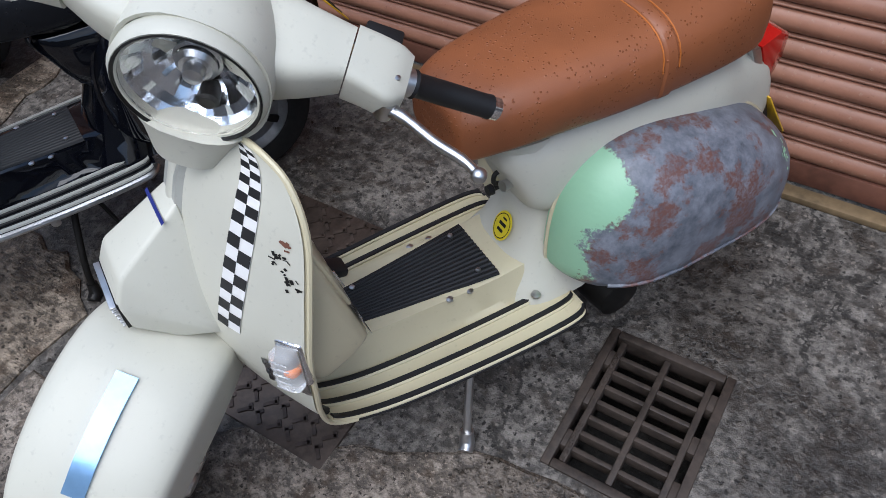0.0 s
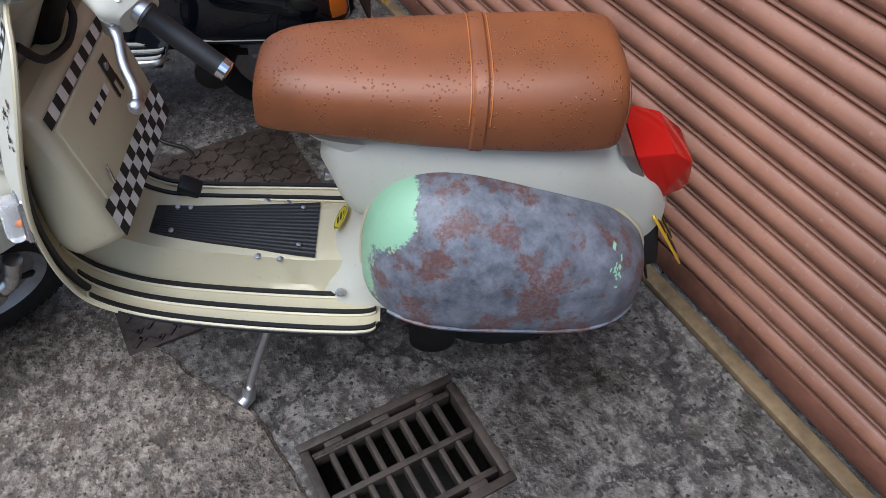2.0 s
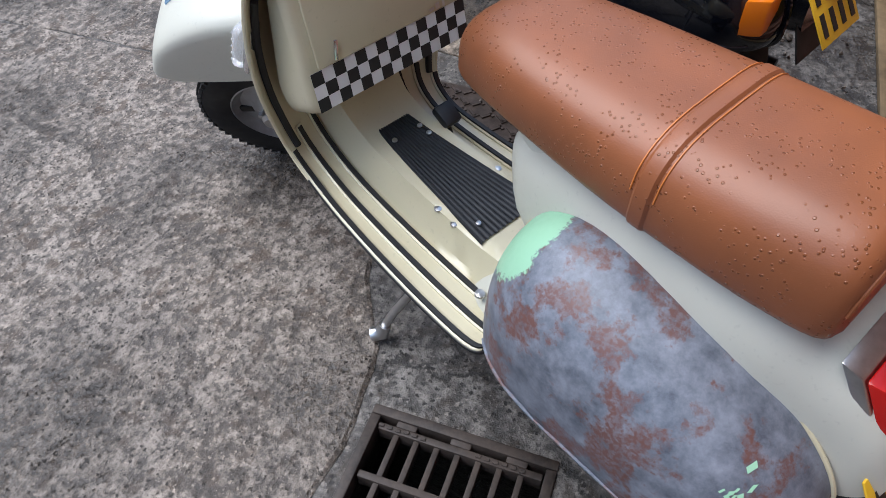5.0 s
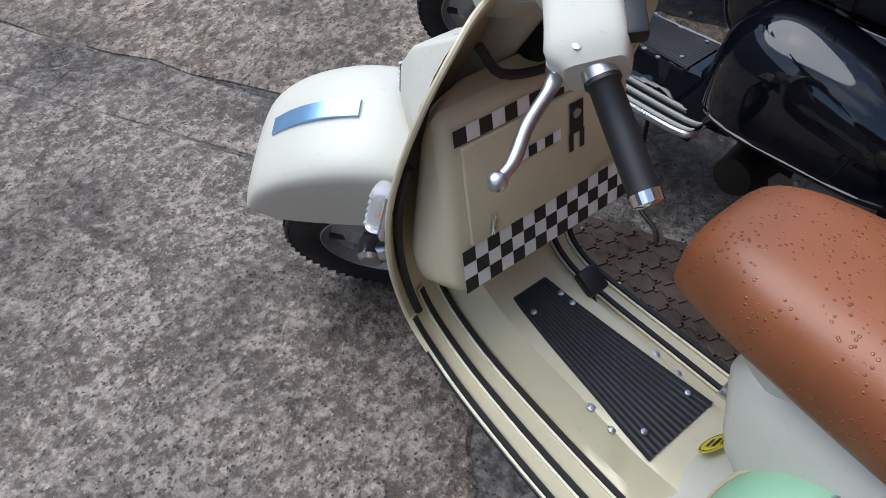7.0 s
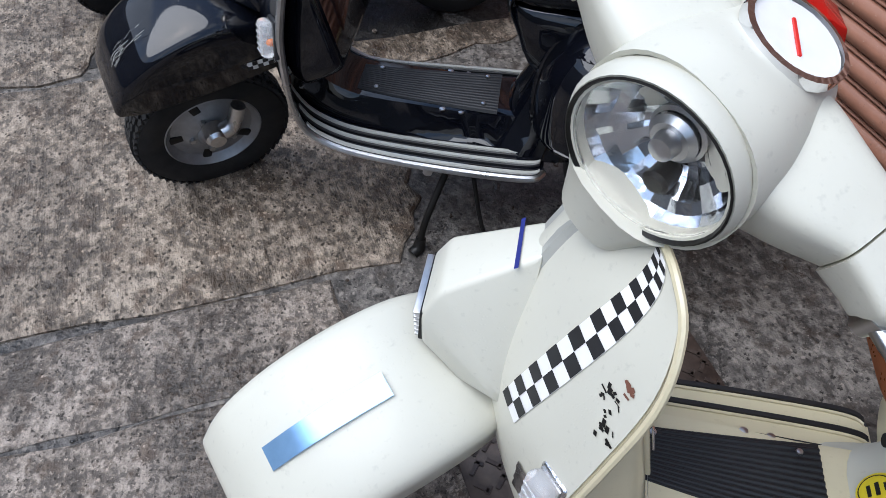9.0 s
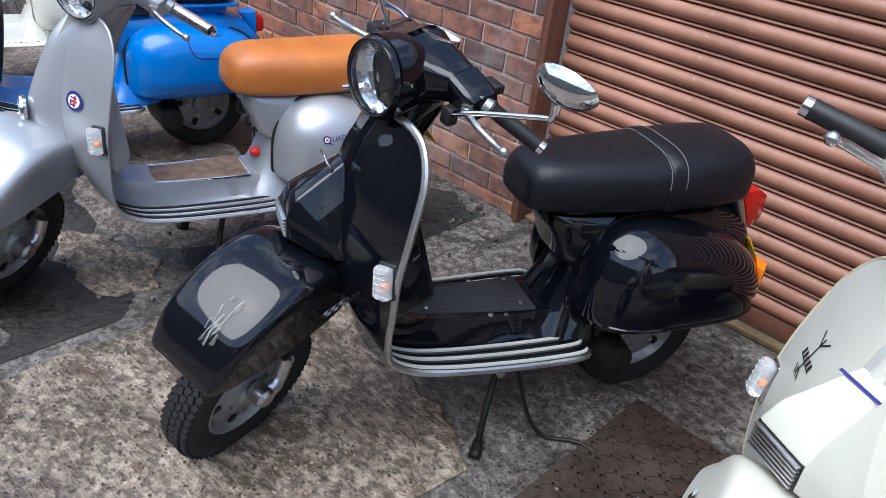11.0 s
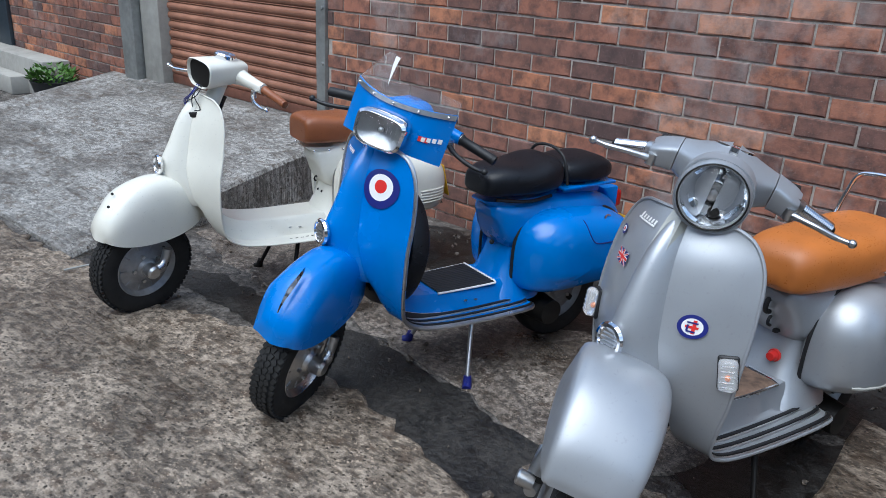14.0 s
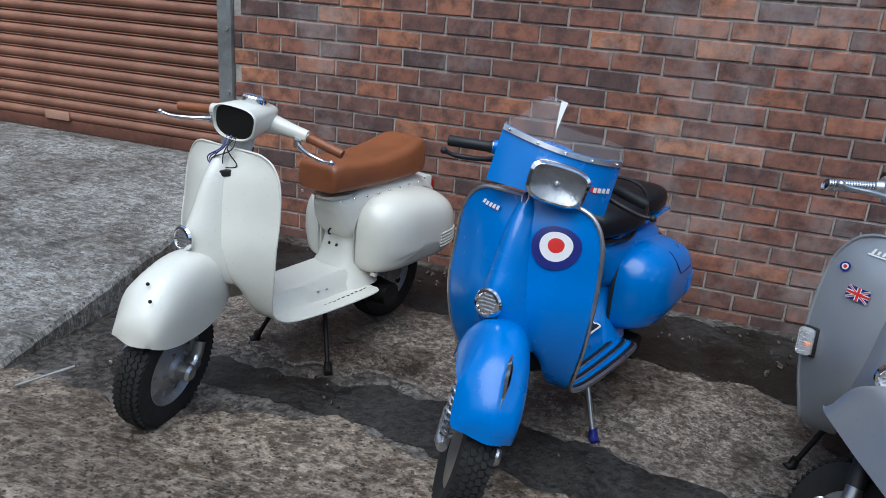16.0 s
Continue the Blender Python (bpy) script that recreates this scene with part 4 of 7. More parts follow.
def shield_decal(parent, bm, mat, s, t, name, label="", wide=1.0, off=-0.006, rot=0):
    """Lays a flat mesh, metres in x (to the viewer's right) and y (up), on the legshield's front."""
    hw = 0.225
    ca, sa = math.cos(radians(rot)), math.sin(radians(rot))
    ref = [shield_at(s + d, 0, 0) for d in (-0.01, 0.01)]
    per_m = 0.02 / (ref[0] - ref[1]).length
    for v in bm.verts:
        a, b = v.co.x, v.co.y
        a, b = a * ca - b * sa, a * sa + b * ca
        v.co = shield_at(s - b * per_m, t + a / hw, off - v.co.z, wide)
    return part(name, bm, mat, parent, label)


def seat_loft(keys, n=30, box=False):
    rings = []
    for x, zb, zt, hw in spline(keys, n):
        zc = (zb + zt) / 2
        r = []
        for i in range(32):
            t = 2 * math.pi * i / 32
            c, s = math.cos(t), math.sin(t)
            y = hw * math.copysign(abs(c) ** (2 / (6.0 if box else 3.6)), c)
            z = zc + (zt - zb) / 2 * math.copysign(abs(s) ** (2 / ((5.0 if box else 3.0) if s > 0 else 6.0)), s)
            if s > 0:
                y *= 1 - 0.08 * s
            r.append(Vector((x, y, z)))
        rings.append(r)
    return rings


def band(rings, i0, i1, grow, mat, name, parent, label=""):
    """A raised band that follows some rings of a loft."""
    sel = rings[i0:i1 + 1]
    out = []
    for r in sel:
        c = sum(r, Vector()) / len(r)
        out.append([p + (p - c).normalized() * grow for p in r])
    return part(name, loft(out), mat, parent, label)


def headlamp(parent, c, r, m, pitch=3, body=None, turn=4):
    """A round headlamp: rim, reflector, bulb and lens, looking forwards from c."""
    T = pose(*c, 0, -pitch, turn)
    mm = m @ T
    lamp = part("headlamp", lathe([(r * 0.98, -0.02), (r * 1.06, -0.012), (r * 1.08, 0.004), (r * 1.02, 0.014), (r * 0.93, 0.012), (r * 0.93, -0.005)], 40, "X", caps=False), body or M["chrome"], parent, "round headlamp with a slim dark rim", mm)
    part("inner_rim", lathe([(r * 0.955, 0.012), (r * 0.985, 0.0165), (r * 1.01, 0.0155), (r * 0.985, 0.0125)], 40, "X", caps=False), M["dark"], lamp, "", mm)
    bm = bmesh.new()
    rings = []
    rnd = random.Random(int(r * 1000))
    ref = [(r * 0.94 * k / 7, -0.05 * (1 - (k / 7) ** 2) - 0.002) for k in (1, 2.4, 3.4, 4.4, 5.4, 6.3, 7)]
    tilt = [[rnd.uniform(-0.0045, 0.0045) for _ in range(16)] for _ in ref]
    for k, (rr, h) in enumerate(ref):
        rings.append([Vector((h + (tilt[k][(i // 3) % 16] if k < 6 else 0), rr * math.cos(2 * math.pi * i / 48), rr * math.sin(2 * math.pi * i / 48))) for i in range(48)])
    loft(rings, caps=False, bm=bm)
    loft([[p * 0.999 for p in rings[0]], [Vector((rings[0][0].x, 0, 0)) + p * 0.02 for p in rings[0]]], caps=False, bm=bm)
    part("reflector", bm, M["reflector"], lamp, "faceted mirror reflector", mm, sharp=6)
    b = lathe([(0.012, -0.05), (0.014, -0.02), (0.012, -0.008), (0.001, -0.004)], 16, "X")
    b = join(b, lathe([(0.024, -0.034), (0.026, -0.028), (0.02, -0.022), (0.012, -0.022)], 20, "X", caps=False))
    part("bulb_shield", b, M["alu"], lamp, "", mm)
    part("socket", lathe([(0.026, -0.052), (0.03, -0.036), (0.026, -0.034)], 20, "X", caps=False), M["alu"], lamp, "", mm)
    part("pilot_bulb", lathe([(0.014, -0.04), (0.014, -0.016), (0.01, -0.012), (0.001, -0.012)], 16, "X", (0, 0.018, -r * 0.52)), M["dark"], lamp, "", mm)
    lens = part("lens", lathe([(r * 0.955, 0.008), (r * 0.8, 0.02), (r * 0.5, 0.029), (r * 0.2, 0.032), (0.001, 0.0325), (0.001, 0.0295), (r * 0.5, 0.026), (r * 0.8, 0.017), (r * 0.95, 0.005)], 40, "X"), M["lens"], lamp, "clear curved headlamp glass", mm)
    lens.visible_shadow = False
    return lamp


def bars(parent, st, m):
    """Headset arms, grips and levers."""
    H = AXIS_P
    for side in (1, -1):
        lift = 0.02 if st.get("wide_bars") else 0.0
        d = lambda dx, dy, dz: H + Vector((dx, side * dy, dz + lift))
        if st.get("px", True):
            u, v = Vector((1, 0, -0.25)), Vector((0.25, 0, 1))
            far = st.get("wide_bars")
            arm = spline([(0.062, 0.01, 0.022, 0.09, 0.078), (0.05, 0.05, 0.03, 0.07, 0.058), (0.029, 0.09, 0.034, 0.05, 0.041), (0.0165, 0.119, 0.034, 0.0375, 0.034)], 14)
            if far:
                arm = spline([(0.07, 0.01, 0.02, 0.05, 0.05), (0.092, 0.06, 0.032, 0.06, 0.054), (0.098, 0.115, 0.045, 0.05, 0.043), (0.0925, 0.166, 0.051, 0.036, 0.034)], 14)
            part("headset_arm", loft([ring(d(p, q, r), u, v, w, h, 4.2, 28) for p, q, r, w, h in arm]), st["headset_mat"], parent, "", m)
            box_keys = spline([(0.0155, 0.121, 0.033, 0.0385, 0.035), (0.012, 0.145, 0.027, 0.038, 0.032), (0.008, 0.17, 0.02, 0.038, 0.029), (0.004, 0.188, 0.016, 0.031, 0.023)], 8)
            if far:
                box_keys = spline([(0.0925, 0.168, 0.05, 0.0385, 0.036), (0.093, 0.2, 0.047, 0.040, 0.033), (0.094, 0.226, 0.043, 0.041, 0.03), (0.088, 0.244, 0.041, 0.031, 0.023)], 8)
            hs = part("switch_housing", loft([ring(d(p, q, r), u, v, w, h, 5.5, 28) for p, q, r, w, h in box_keys]), st["headset_mat"], parent, "", m)
            part("housing_screw", lathe([(0.001, -0.004), (0.005, -0.004), (0.005, 0.002), (0.001, 0.003)], 12, "Z", d(0.108, 0.228, 0.068) if far else d(0.016, 0.183, 0.038)), M["alu"], hs, "", m)
            part("switch_block", box((0.03, 0.05, 0.02), d(0.052, 0.2, 0.066) if far else d(-0.036, 0.155, 0.042), 0.004), M["rubber"], hs, "black switch block", m)
            g0, g1 = (d(0.084, 0.249, 0.039), d(0.055, 0.365, 0.012)) if far else (d(-0.008, 0.191, 0.013), d(-0.072, 0.292, -0.034))
        else:
            arm = spline([(0.0, 0.03, 0.0, 0.04, 0.04), (-0.004, 0.08, -0.004, 0.03, 0.03), (-0.012, 0.14, -0.012, 0.024, 0.024), (-0.018, 0.19, -0.018, 0.021, 0.021)], 12)
            part("headset_arm", loft([ring(d(p, q, r), (1, 0, 0), (0, 0, 1), w, h, 2.2, 24) for p, q, r, w, h in arm]), st["headset_mat"], parent, "", m)
            g0, g1 = d(-0.022, 0.19, -0.022), d(-0.02, 0.312, -0.042)
        gl = g1 - g0
        rr = st.get("grip_r", 0.0165)
        if st.get("grip") == "spring":
            g = part("grip", tube([g0, g1], 0.012, 14), M["dark"], parent, "handlebar grip wound with chrome spring", m)
            sp = [g0 + gl * (i / 200) + Vector((math.cos(i * 0.62), 0, math.sin(i * 0.62))) * 0.0165 for i in range(201)]
            part("spring", tube(sp, 0.0032, 6), M["chrome"], g, "", m)
        else:
            g = part("grip", tube([g0, g0 + gl * 0.04, g0 + gl * 0.08, g0 + gl * 0.5, g0 + gl * 0.92, g1], [rr * 1.15, rr * 1.2, rr, rr * 1.02, rr, rr * 1.05], 18), st["grip_mat"], parent, "", m)
            part("end_cap", tube([g1 - gl * 0.01, g1 + gl * 0.1, g1 + gl * 0.12], [rr * 1.0, rr * 0.98, rr * 0.5], 18), st.get("cap_mat", M["chrome"]), g, "", m)
        part("collar", tube([g0 - gl * 0.12, g0 + gl * 0.02], 0.019, 18), M["alu"], g, "", m)
        lv = curve_pts([d(0.125, 0.226, 0.028), d(0.138, 0.255, 0.034), d(0.163, 0.295, 0.04), d(0.18, 0.335, 0.044), d(0.197, 0.356, 0.047)] if st.get("wide_bars") else [d(0.042, 0.175, 0.004), d(0.052, 0.2, 0.006), d(0.062, 0.24, 0.006), d(0.062, 0.29, 0.0), d(0.066, 0.326, 0.002)] if st.get("px", True) else [d(0.01, 0.165, -0.042), d(0.045, 0.2, -0.045), d(0.066, 0.245, -0.05), d(0.072, 0.295, -0.056), d(0.08, 0.33, -0.05)], 16)
        l = part("brake_lever", ball(lv[-1], 0.011, tube(lv, [0.009] * 4 + [0.0075] * 8 + [0.0065] * 4, 10)), st.get("lever_mat", M["alu"]), parent, "polished lever with ball end", m)
        part("pivot", lathe([(0.001, -0.014), (0.013, -0.014), (0.013, 0.014), (0.001, 0.014)], 14, "Z", lv[0]), M["alu"], l, "", m)
        if st.get("grip") == "spring":
            part("switch_box", box((0.045, 0.05, 0.014), d(-0.015, 0.16, 0.024), 0.005), M["rubber"], parent, "", m)


def indicator(parent, at, rot, size, name="indicator", lens="indlens", base="rubber"):
    P = pose(*at, *rot)
    b = part(name, box((size[0] * 0.35, size[1] * 1.08, size[2] * 1.06), (-size[0] * 0.1, 0, 0), 0.006, 3), M[base], parent, "", P)
    part("backing", box((0.004, size[1] * 0.86, size[2] * 0.88), (size[0] * 0.08, 0, 0)), M["alu"], b, "", P)
    part("bulb", ball((size[0] * 0.2, 0, -size[2] * 0.1), 0.0065, None, (1, 1, 1.3)), M["orange"], b, "", P)
    ln = part("lens", box((size[0] * 0.8, size[1] * 0.98, size[2] * 0.98), (size[0] * 0.4, 0, 0), 0.012, 3), M[lens], b, "", P)
    ln.visible_shadow = False
    for k in range(5):
        part("lens_rib", box((0.003, size[1] * 0.7, 0.003), (size[0] * 0.8, 0, (k - 2) * size[2] * 0.16), 0.001, 1), M[lens], ln, "", P)
    return b


def column_horn(root, body, wide):
    """The raised column fairing, narrow at the top, with a round chrome horn at its foot."""
    rows = []
    for s, d, w in spline([(0.02, 0.004, 0.02), (0.1, 0.018, 0.03), (0.2, 0.035, 0.04), (0.28, 0.055, 0.055), (0.345, 0.072, 0.068), (0.40, 0.06, 0.085), (0.46, 0.02, 0.1)], 26):
        rows.append([shield_at(s, t * w / 0.23, -(0.0005 + d * (1 - t * t) ** 0.8), wide) for t in lin(-1, 1, 15)])
    part("column_fairing", loft(rows, close=False), body, root)
    hp = pose(*shield_at(0.345, 0, -0.072), 0, -4, 0)
    hn = part("horn", lathe([(0.001, 0.0), (0.04, 0.0), (0.045, 0.01), (0.041, 0.018), (0.034, 0.02), (0.031, 0.013), (0.001, 0.012)], 30, "X"), M["chrome"], root, "round chrome horn grille", hp)
    for k in range(5):
        part("horn_slat", box((0.006, 0.05 - 0.006 * abs(k - 2), 0.005), (0.016, 0, -0.022 + k * 0.011)), M["alu"], hn, "", hp)


def scooter(st):
    """One scooter from its dictionary of colours and fittings."""
    global SHIELD
    root = thing("scooter", pose(*st["at"], 0, st.get("pitch", 0), st["yaw"]), st["label"], "scooter", "scooters parked in a row")
    body = st["paint"]
    S = steering(st["steer"], st.get("axis_dx", 0.0)) @ Matrix.Translation((st.get("front_dx", 0.0), 0, 0))
    SB = steering(st.get("bar_steer", st["steer"]), st.get("bar_dx", 0.0))
    SC = SB @ Matrix.Translation((st.get("bar_dx", 0.0), 0, 0))
    I = Matrix.Identity(4)
    wide = st.get("wide", 1.0)
    px = st.get("px", True)
    SHIELD = SHAPES["px" if px else "classic"]
    cowl_set(px, st.get("cowl_dz", 0), st.get("cowl_grow", 1.0))
    ride = st.get("ride", 0.0)
    # legshield with floor, its edge trim and runners
    ts = lin(-1, 1, 33)
    sh = part("legshield", grid_sheet(lambda s, t: shield_at(s, t, 0, wide), lin(0, 1, 70), ts, 0.003), body, root)
    edge = [shield_at(s, 1, 0, wide) for s in lin(1, 0, 60)] + [shield_at(0, t, 0, wide) for t in lin(0.9, -0.9, 12)] + [shield_at(s, -1, 0, wide) for s in lin(0, 1, 60)]
    part("edge_trim", tube(edge[22:-22], st.get("trim_r", 0.005), 8), st.get("trim_top", st["trim_mat"]), sh)
    for run in (edge[:23], edge[-23:]):
        part("floor_trim", tube(run, st.get("trim_r", 0.005), 8), st["trim_mat"], sh)
    for side in (1, -1):
        for k, y in enumerate(st.get("runners", ())):
            s0 = 0.965 - 0.012 * (k == 0)
            s1 = st.get("runner_top", 0.50) + 0.03 * k
            def pt(s, dy, o):
                w = np.interp(s * SHIELD_N, range(SHIELD_N + 1), [q[2] for q in SHIELD])
                return shield_at(s, side * (y / 0.205 + dy / w), o, wide)
            rows = [[pt(s, -0.009, 0.003), pt(s, -0.009, 0.007), pt(s, -0.005, 0.0095), pt(s, 0.005, 0.0095), pt(s, 0.009, 0.007), pt(s, 0.009, 0.003)] for s in lin(s0, s1, 28)]
            part("floor_runner", loft(rows), M["alu"] if st.get("runner_mat") is None else st["runner_mat"], root)
            ins = [[pt(s, -0.0055, 0.0095), pt(s, -0.0045, 0.0135), pt(s, 0.0045, 0.0135), pt(s, 0.0055, 0.0095)] for s in lin(s0 - 0.003, s1 + 0.003, 28)]
            part("runner_rubber", loft(ins), st.get("insert_mat", M["rubber"]), root)
        for x in (0.501, 0.546):
            s = 10 / SHIELD_N + (0.70 - x) / 0.15 / SHIELD_N
            p = shield_at(s, side * (0.38 if px else 0.5), 0.003)
            part("floor_bolt", lathe([(0.008, 0), (0.0075, 0.003), (0.001, 0.0045)], 12, "Z", p), M["alu"], root)
    # frame: neck, rear body and tail
    neck = spline([(0.27, 0.17, 0.43, 0.15), (0.30, 0.16, 0.415, 0.135), (0.35, 0.14, 0.387, 0.112), (0.42, 0.12, 0.352, 0.098), (0.50, 0.1, 0.33, 0.094), (0.57, 0.08, 0.346, 0.092), (0.625, 0.06, 0.396, 0.086), (0.655, 0.06, 0.445, 0.075)], 22)
    bm = loft([ring(((a + b) / 2, 0, z), (1, 0, 0), (0, 1, 0), (b - a) / 2, hw, 3.0, 32) for z, a, b, hw in neck])
    tail = spline([(0.405, 0.595, 0.625, 0.05), (0.385, 0.56, 0.645, 0.075), (0.34, 0.47, 0.652, 0.098), (0.22, 0.43, 0.657, 0.118), (0.08, 0.43, 0.655, 0.128), (-0.06, 0.43, 0.645, 0.124), (-0.14, 0.40, 0.625, 0.108), (-0.205, 0.365, 0.60, 0.096), (-0.25, 0.355, 0.56, 0.088), (-0.285, 0.36, 0.505, 0.072)], 30)
    up = st.get("tail_up", 0.0)
    tail = [(x, a, b + up * smooth01((0.36 - x) / 0.1), hw) for x, a, b, hw in tail]
    bm = loft([ring((x, 0, (a + b) / 2), (0, 1, 0), (0, 0, 1), hw, (b - a) / 2, 3.2, 32) for x, a, b, hw in tail], bm=bm)
    part("frame", bm, st.get("frame_mat", body), root)
    # side panels
    for side in (1, -1):
        mat = st.get("cowl_mat", body) if side > 0 else body
        cw = part("side_panel", cowl_mesh(side), mat, root, st.get("cowl_label", "") if side > 0 else "")
        rim_pts = []
        for i in range(61):
            t = 2 * math.pi * i / 60
            x, z = cowl_point(1.0, t, 1.005)
            rim_pts.append((x, side * 0.1, z))
        part("panel_seal", tube(rim_pts, st.get("seal_r", 0.004), 8), st.get("seal_mat", M["rubber"]), cw)
        if side > 0:
            left_panel = cw
        if not px:
            for k in range(5):
                z0 = 0.36 + k * 0.014
                z0 += 0.03
                pts = [(x, side * (cowl_y(x, z0) + 0.001), z0) for x in lin(-0.2, -0.05, 12)]
                part("rib", tube(pts, 0.004, 6), mat, cw)
        else:
            zc = COWL["z"] - 0.032
            pts = [(x, side * (cowl_y(x, zc) - 0.002), zc) for x in lin(-0.225, 0.27, 40)]
            part("crease", tube(pts, 0.005, 6), M["ltgrey"] if st.get("cowl_mat") is None and st["paint"].name.startswith("silver") else mat, cw)
            zl = COWL["z"] - COWL["low"] * 0.93
            pts = [(x, side * (cowl_y(x, zl) + 0.001), zl) for x in lin(-0.15, 0.2, 30)]
            part("lower_lip", tube(pts, 0.005, 6), mat, cw)
    # seat
    if st["seat"] == "bench":
        keys = st.get("seat_keys", [(0.482, 0.665, 0.70, 0.05), (0.475, 0.648, 0.755, 0.08), (0.43, 0.635, 0.79, 0.105), (0.33, 0.627, 0.795, 0.125), (0.18, 0.622, 0.80, 0.14), (0.03, 0.62, 0.81, 0.145), (-0.07, 0.622, 0.815, 0.14), (-0.14, 0.628, 0.805, 0.128), (-0.155, 0.65, 0.74, 0.1)])
        rg = seat_loft(keys, box=bool(st.get("studs")))
        seat = part("seat", loft(rg), st["seat_mat"], root, st.get("seat_label", ""))
        if st.get("strap"):
            def cross(x):
                for a, b in zip(rg, rg[1:]):
                    if a[0].x >= x >= b[0].x:
                        f = (a[0].x - x) / (a[0].x - b[0].x)
                        return [p.lerp(q, f) for p, q in zip(a, b)]
            def around(x, grow):
                r = cross(x)
                return [p + (p - Vector((p.x, 0, 0.72))).normalized() * grow for p in r]
            s0, s1 = st.get("strap_x", (0.118, 0.078))
            part("strap", loft([around(s0, 0.0005), around(s0 - 0.004, 0.004), around(s1 + 0.004, 0.004), around(s1, 0.0005)]), st["seat_mat"], seat)
            for x in (s0 + 0.004, s1 - 0.004):
                part("stitching", tube(around(x, 0.0008)[:17], 0.0013, 5), st["strap"], seat)
        if st.get("rear_seam"):
            seam = [p + (p - Vector((p.x, 0, 0.72))).normalized() * 0.001 for p in rg[27]]
            part("piping", tube(seam[:17], 0.003, 6), st["seat_mat"], seat)
        if st.get("studs"):
            for k in range(9):
                x = 0.42 - k * 0.068
                for side in (1, -1):
                    hw = np.interp(-x, [-q[0] for q in keys], [q[3] for q in keys])
                    part("stud", ball((x, side * (hw + 0.001), 0.65), 0.006), M["chrome"], seat)
    else:
        k1 = [(0.45, 0.69, 0.73, 0.045), (0.44, 0.68, 0.765, 0.08), (0.37, 0.675, 0.785, 0.11), (0.27, 0.675, 0.785, 0.135), (0.18, 0.68, 0.80, 0.14), (0.125, 0.69, 0.80, 0.12), (0.115, 0.71, 0.77, 0.1)]
        s1 = part("front_saddle", loft(seat_loft(k1, 22)), st["seat_mat"], root, "black vinyl single saddle, rain-spotted")
        part("saddle_frame", tube(curve_pts([(0.40, 0.07, 0.665), (0.28, 0.11, 0.655), (0.16, 0.1, 0.66)], 10), 0.007, 8), M["dark"], s1)
        k2 = [(0.095, 0.70, 0.75, 0.08), (0.085, 0.695, 0.775, 0.105), (0.0, 0.69, 0.785, 0.125), (-0.1, 0.69, 0.785, 0.12), (-0.155, 0.70, 0.765, 0.1), (-0.165, 0.71, 0.74, 0.08)]
        s2 = part("pillion_pad", loft(seat_loft(k2, 18)), st["seat_mat"], root, "square black pillion pad")
        part("grab_strap", tube(curve_pts([(0.1, 0.12, 0.70), (0.105, 0.09, 0.80), (0.105, 0.0, 0.83), (0.105, -0.09, 0.80), (0.1, -0.12, 0.70)], 24), 0.006, 8), M["rubber"], s2)
        part("pad_plate", box((0.28, 0.24, 0.012), (-0.03, 0, 0.68), 0.004), body, s2)
        part("pad_bracket", box((0.2, 0.14, 0.04), (-0.03, 0, 0.655), 0.006), body, s2)
    # tail lamp, number plate, flap
    if px:
        tl = part("tail_lamp", hull([(x, k * y, z) for k in (1, -1) for x, y, z in ((-0.183, 0.086, 0.662), (-0.262, 0.068, 0.533), (-0.262, 0.066, 0.658), (-0.312, 0.05, 0.628), (-0.328, 0.04, 0.56), (-0.315, 0.044, 0.548))], 0.005), M["red"], root, "angular red tail-lamp lens")
        part("housing", hull([(x, k * y, z) for k in (1, -1) for x, y, z in ((-0.1815, 0.0855, 0.6615), (-0.2605, 0.0675, 0.532), (-0.15, 0.088, 0.668), (-0.238, 0.072, 0.536))], 0.003), st.get("tail_mat", M["alu"]), tl, "brushed metal lamp housing")
    else:
        tl = part("tail_lamp", hull([(-0.27, y, z) for y in (-0.04, 0.04) for z in (0.53, 0.62)] + [(-0.315, y, z) for y in (-0.035, 0.035) for z in (0.535, 0.60)], 0.012, 3), M["red"], root, "small red tail lamp")
        part("housing", hull([(-0.2, y, 0.625) for y in (-0.03, 0.03)] + [(-0.275, y, z) for y in (-0.045, 0.045) for z in (0.52, 0.63)], 0.008), body, tl)
    PP = pose(-0.307, 0, 0.441, 0, 35, 0) if px else pose(-0.312, 0, 0.425, 0, 14, 0)
    pl = part("number_plate", box((0.004, 0.185, 0.17), (0, 0, 0), 0.0015), M["plate"], root, "yellow number plate", PP)
    for k in range(4):
        for z in (0.038, -0.038):
            part("character_bar", box((0.003, 0.018, 0.055), (-0.003, -0.066 + k * 0.044, z)), M["ink"], pl, "", PP)
    part("mud_flap", box((0.006, 0.15, 0.13), (0, 0, 0), 0.003), M["rubber"], root, "", pose(-0.285, 0, 0.36, 0, 20, 0))
    # rear wheel, engine, exhaust and stand
    wheel(root, "rear_wheel", (0.0, 0.212 - ride), M["rim"], None, 0, False)
    en = part("engine", box((0.3, 0.14, 0.16), (0.1, -0.12, 0.27), 0.03, 3), M["dark"], root, "oily dark engine casing")
    part("cylinder", lathe([(0.001, -0.07), (0.07, -0.07), (0.075, 0), (0.07, 0.07), (0.001, 0.07)], 20, "Y", (-0.02, -0.2, 0.32)), M["dark"], en)
    part("exhaust", lathe([(0.001, -0.16), (0.055, -0.15), (0.065, 0), (0.05, 0.16), (0.001, 0.17)], 24, "Y", (0.17, 0.02, 0.2)), M["dark"], root)
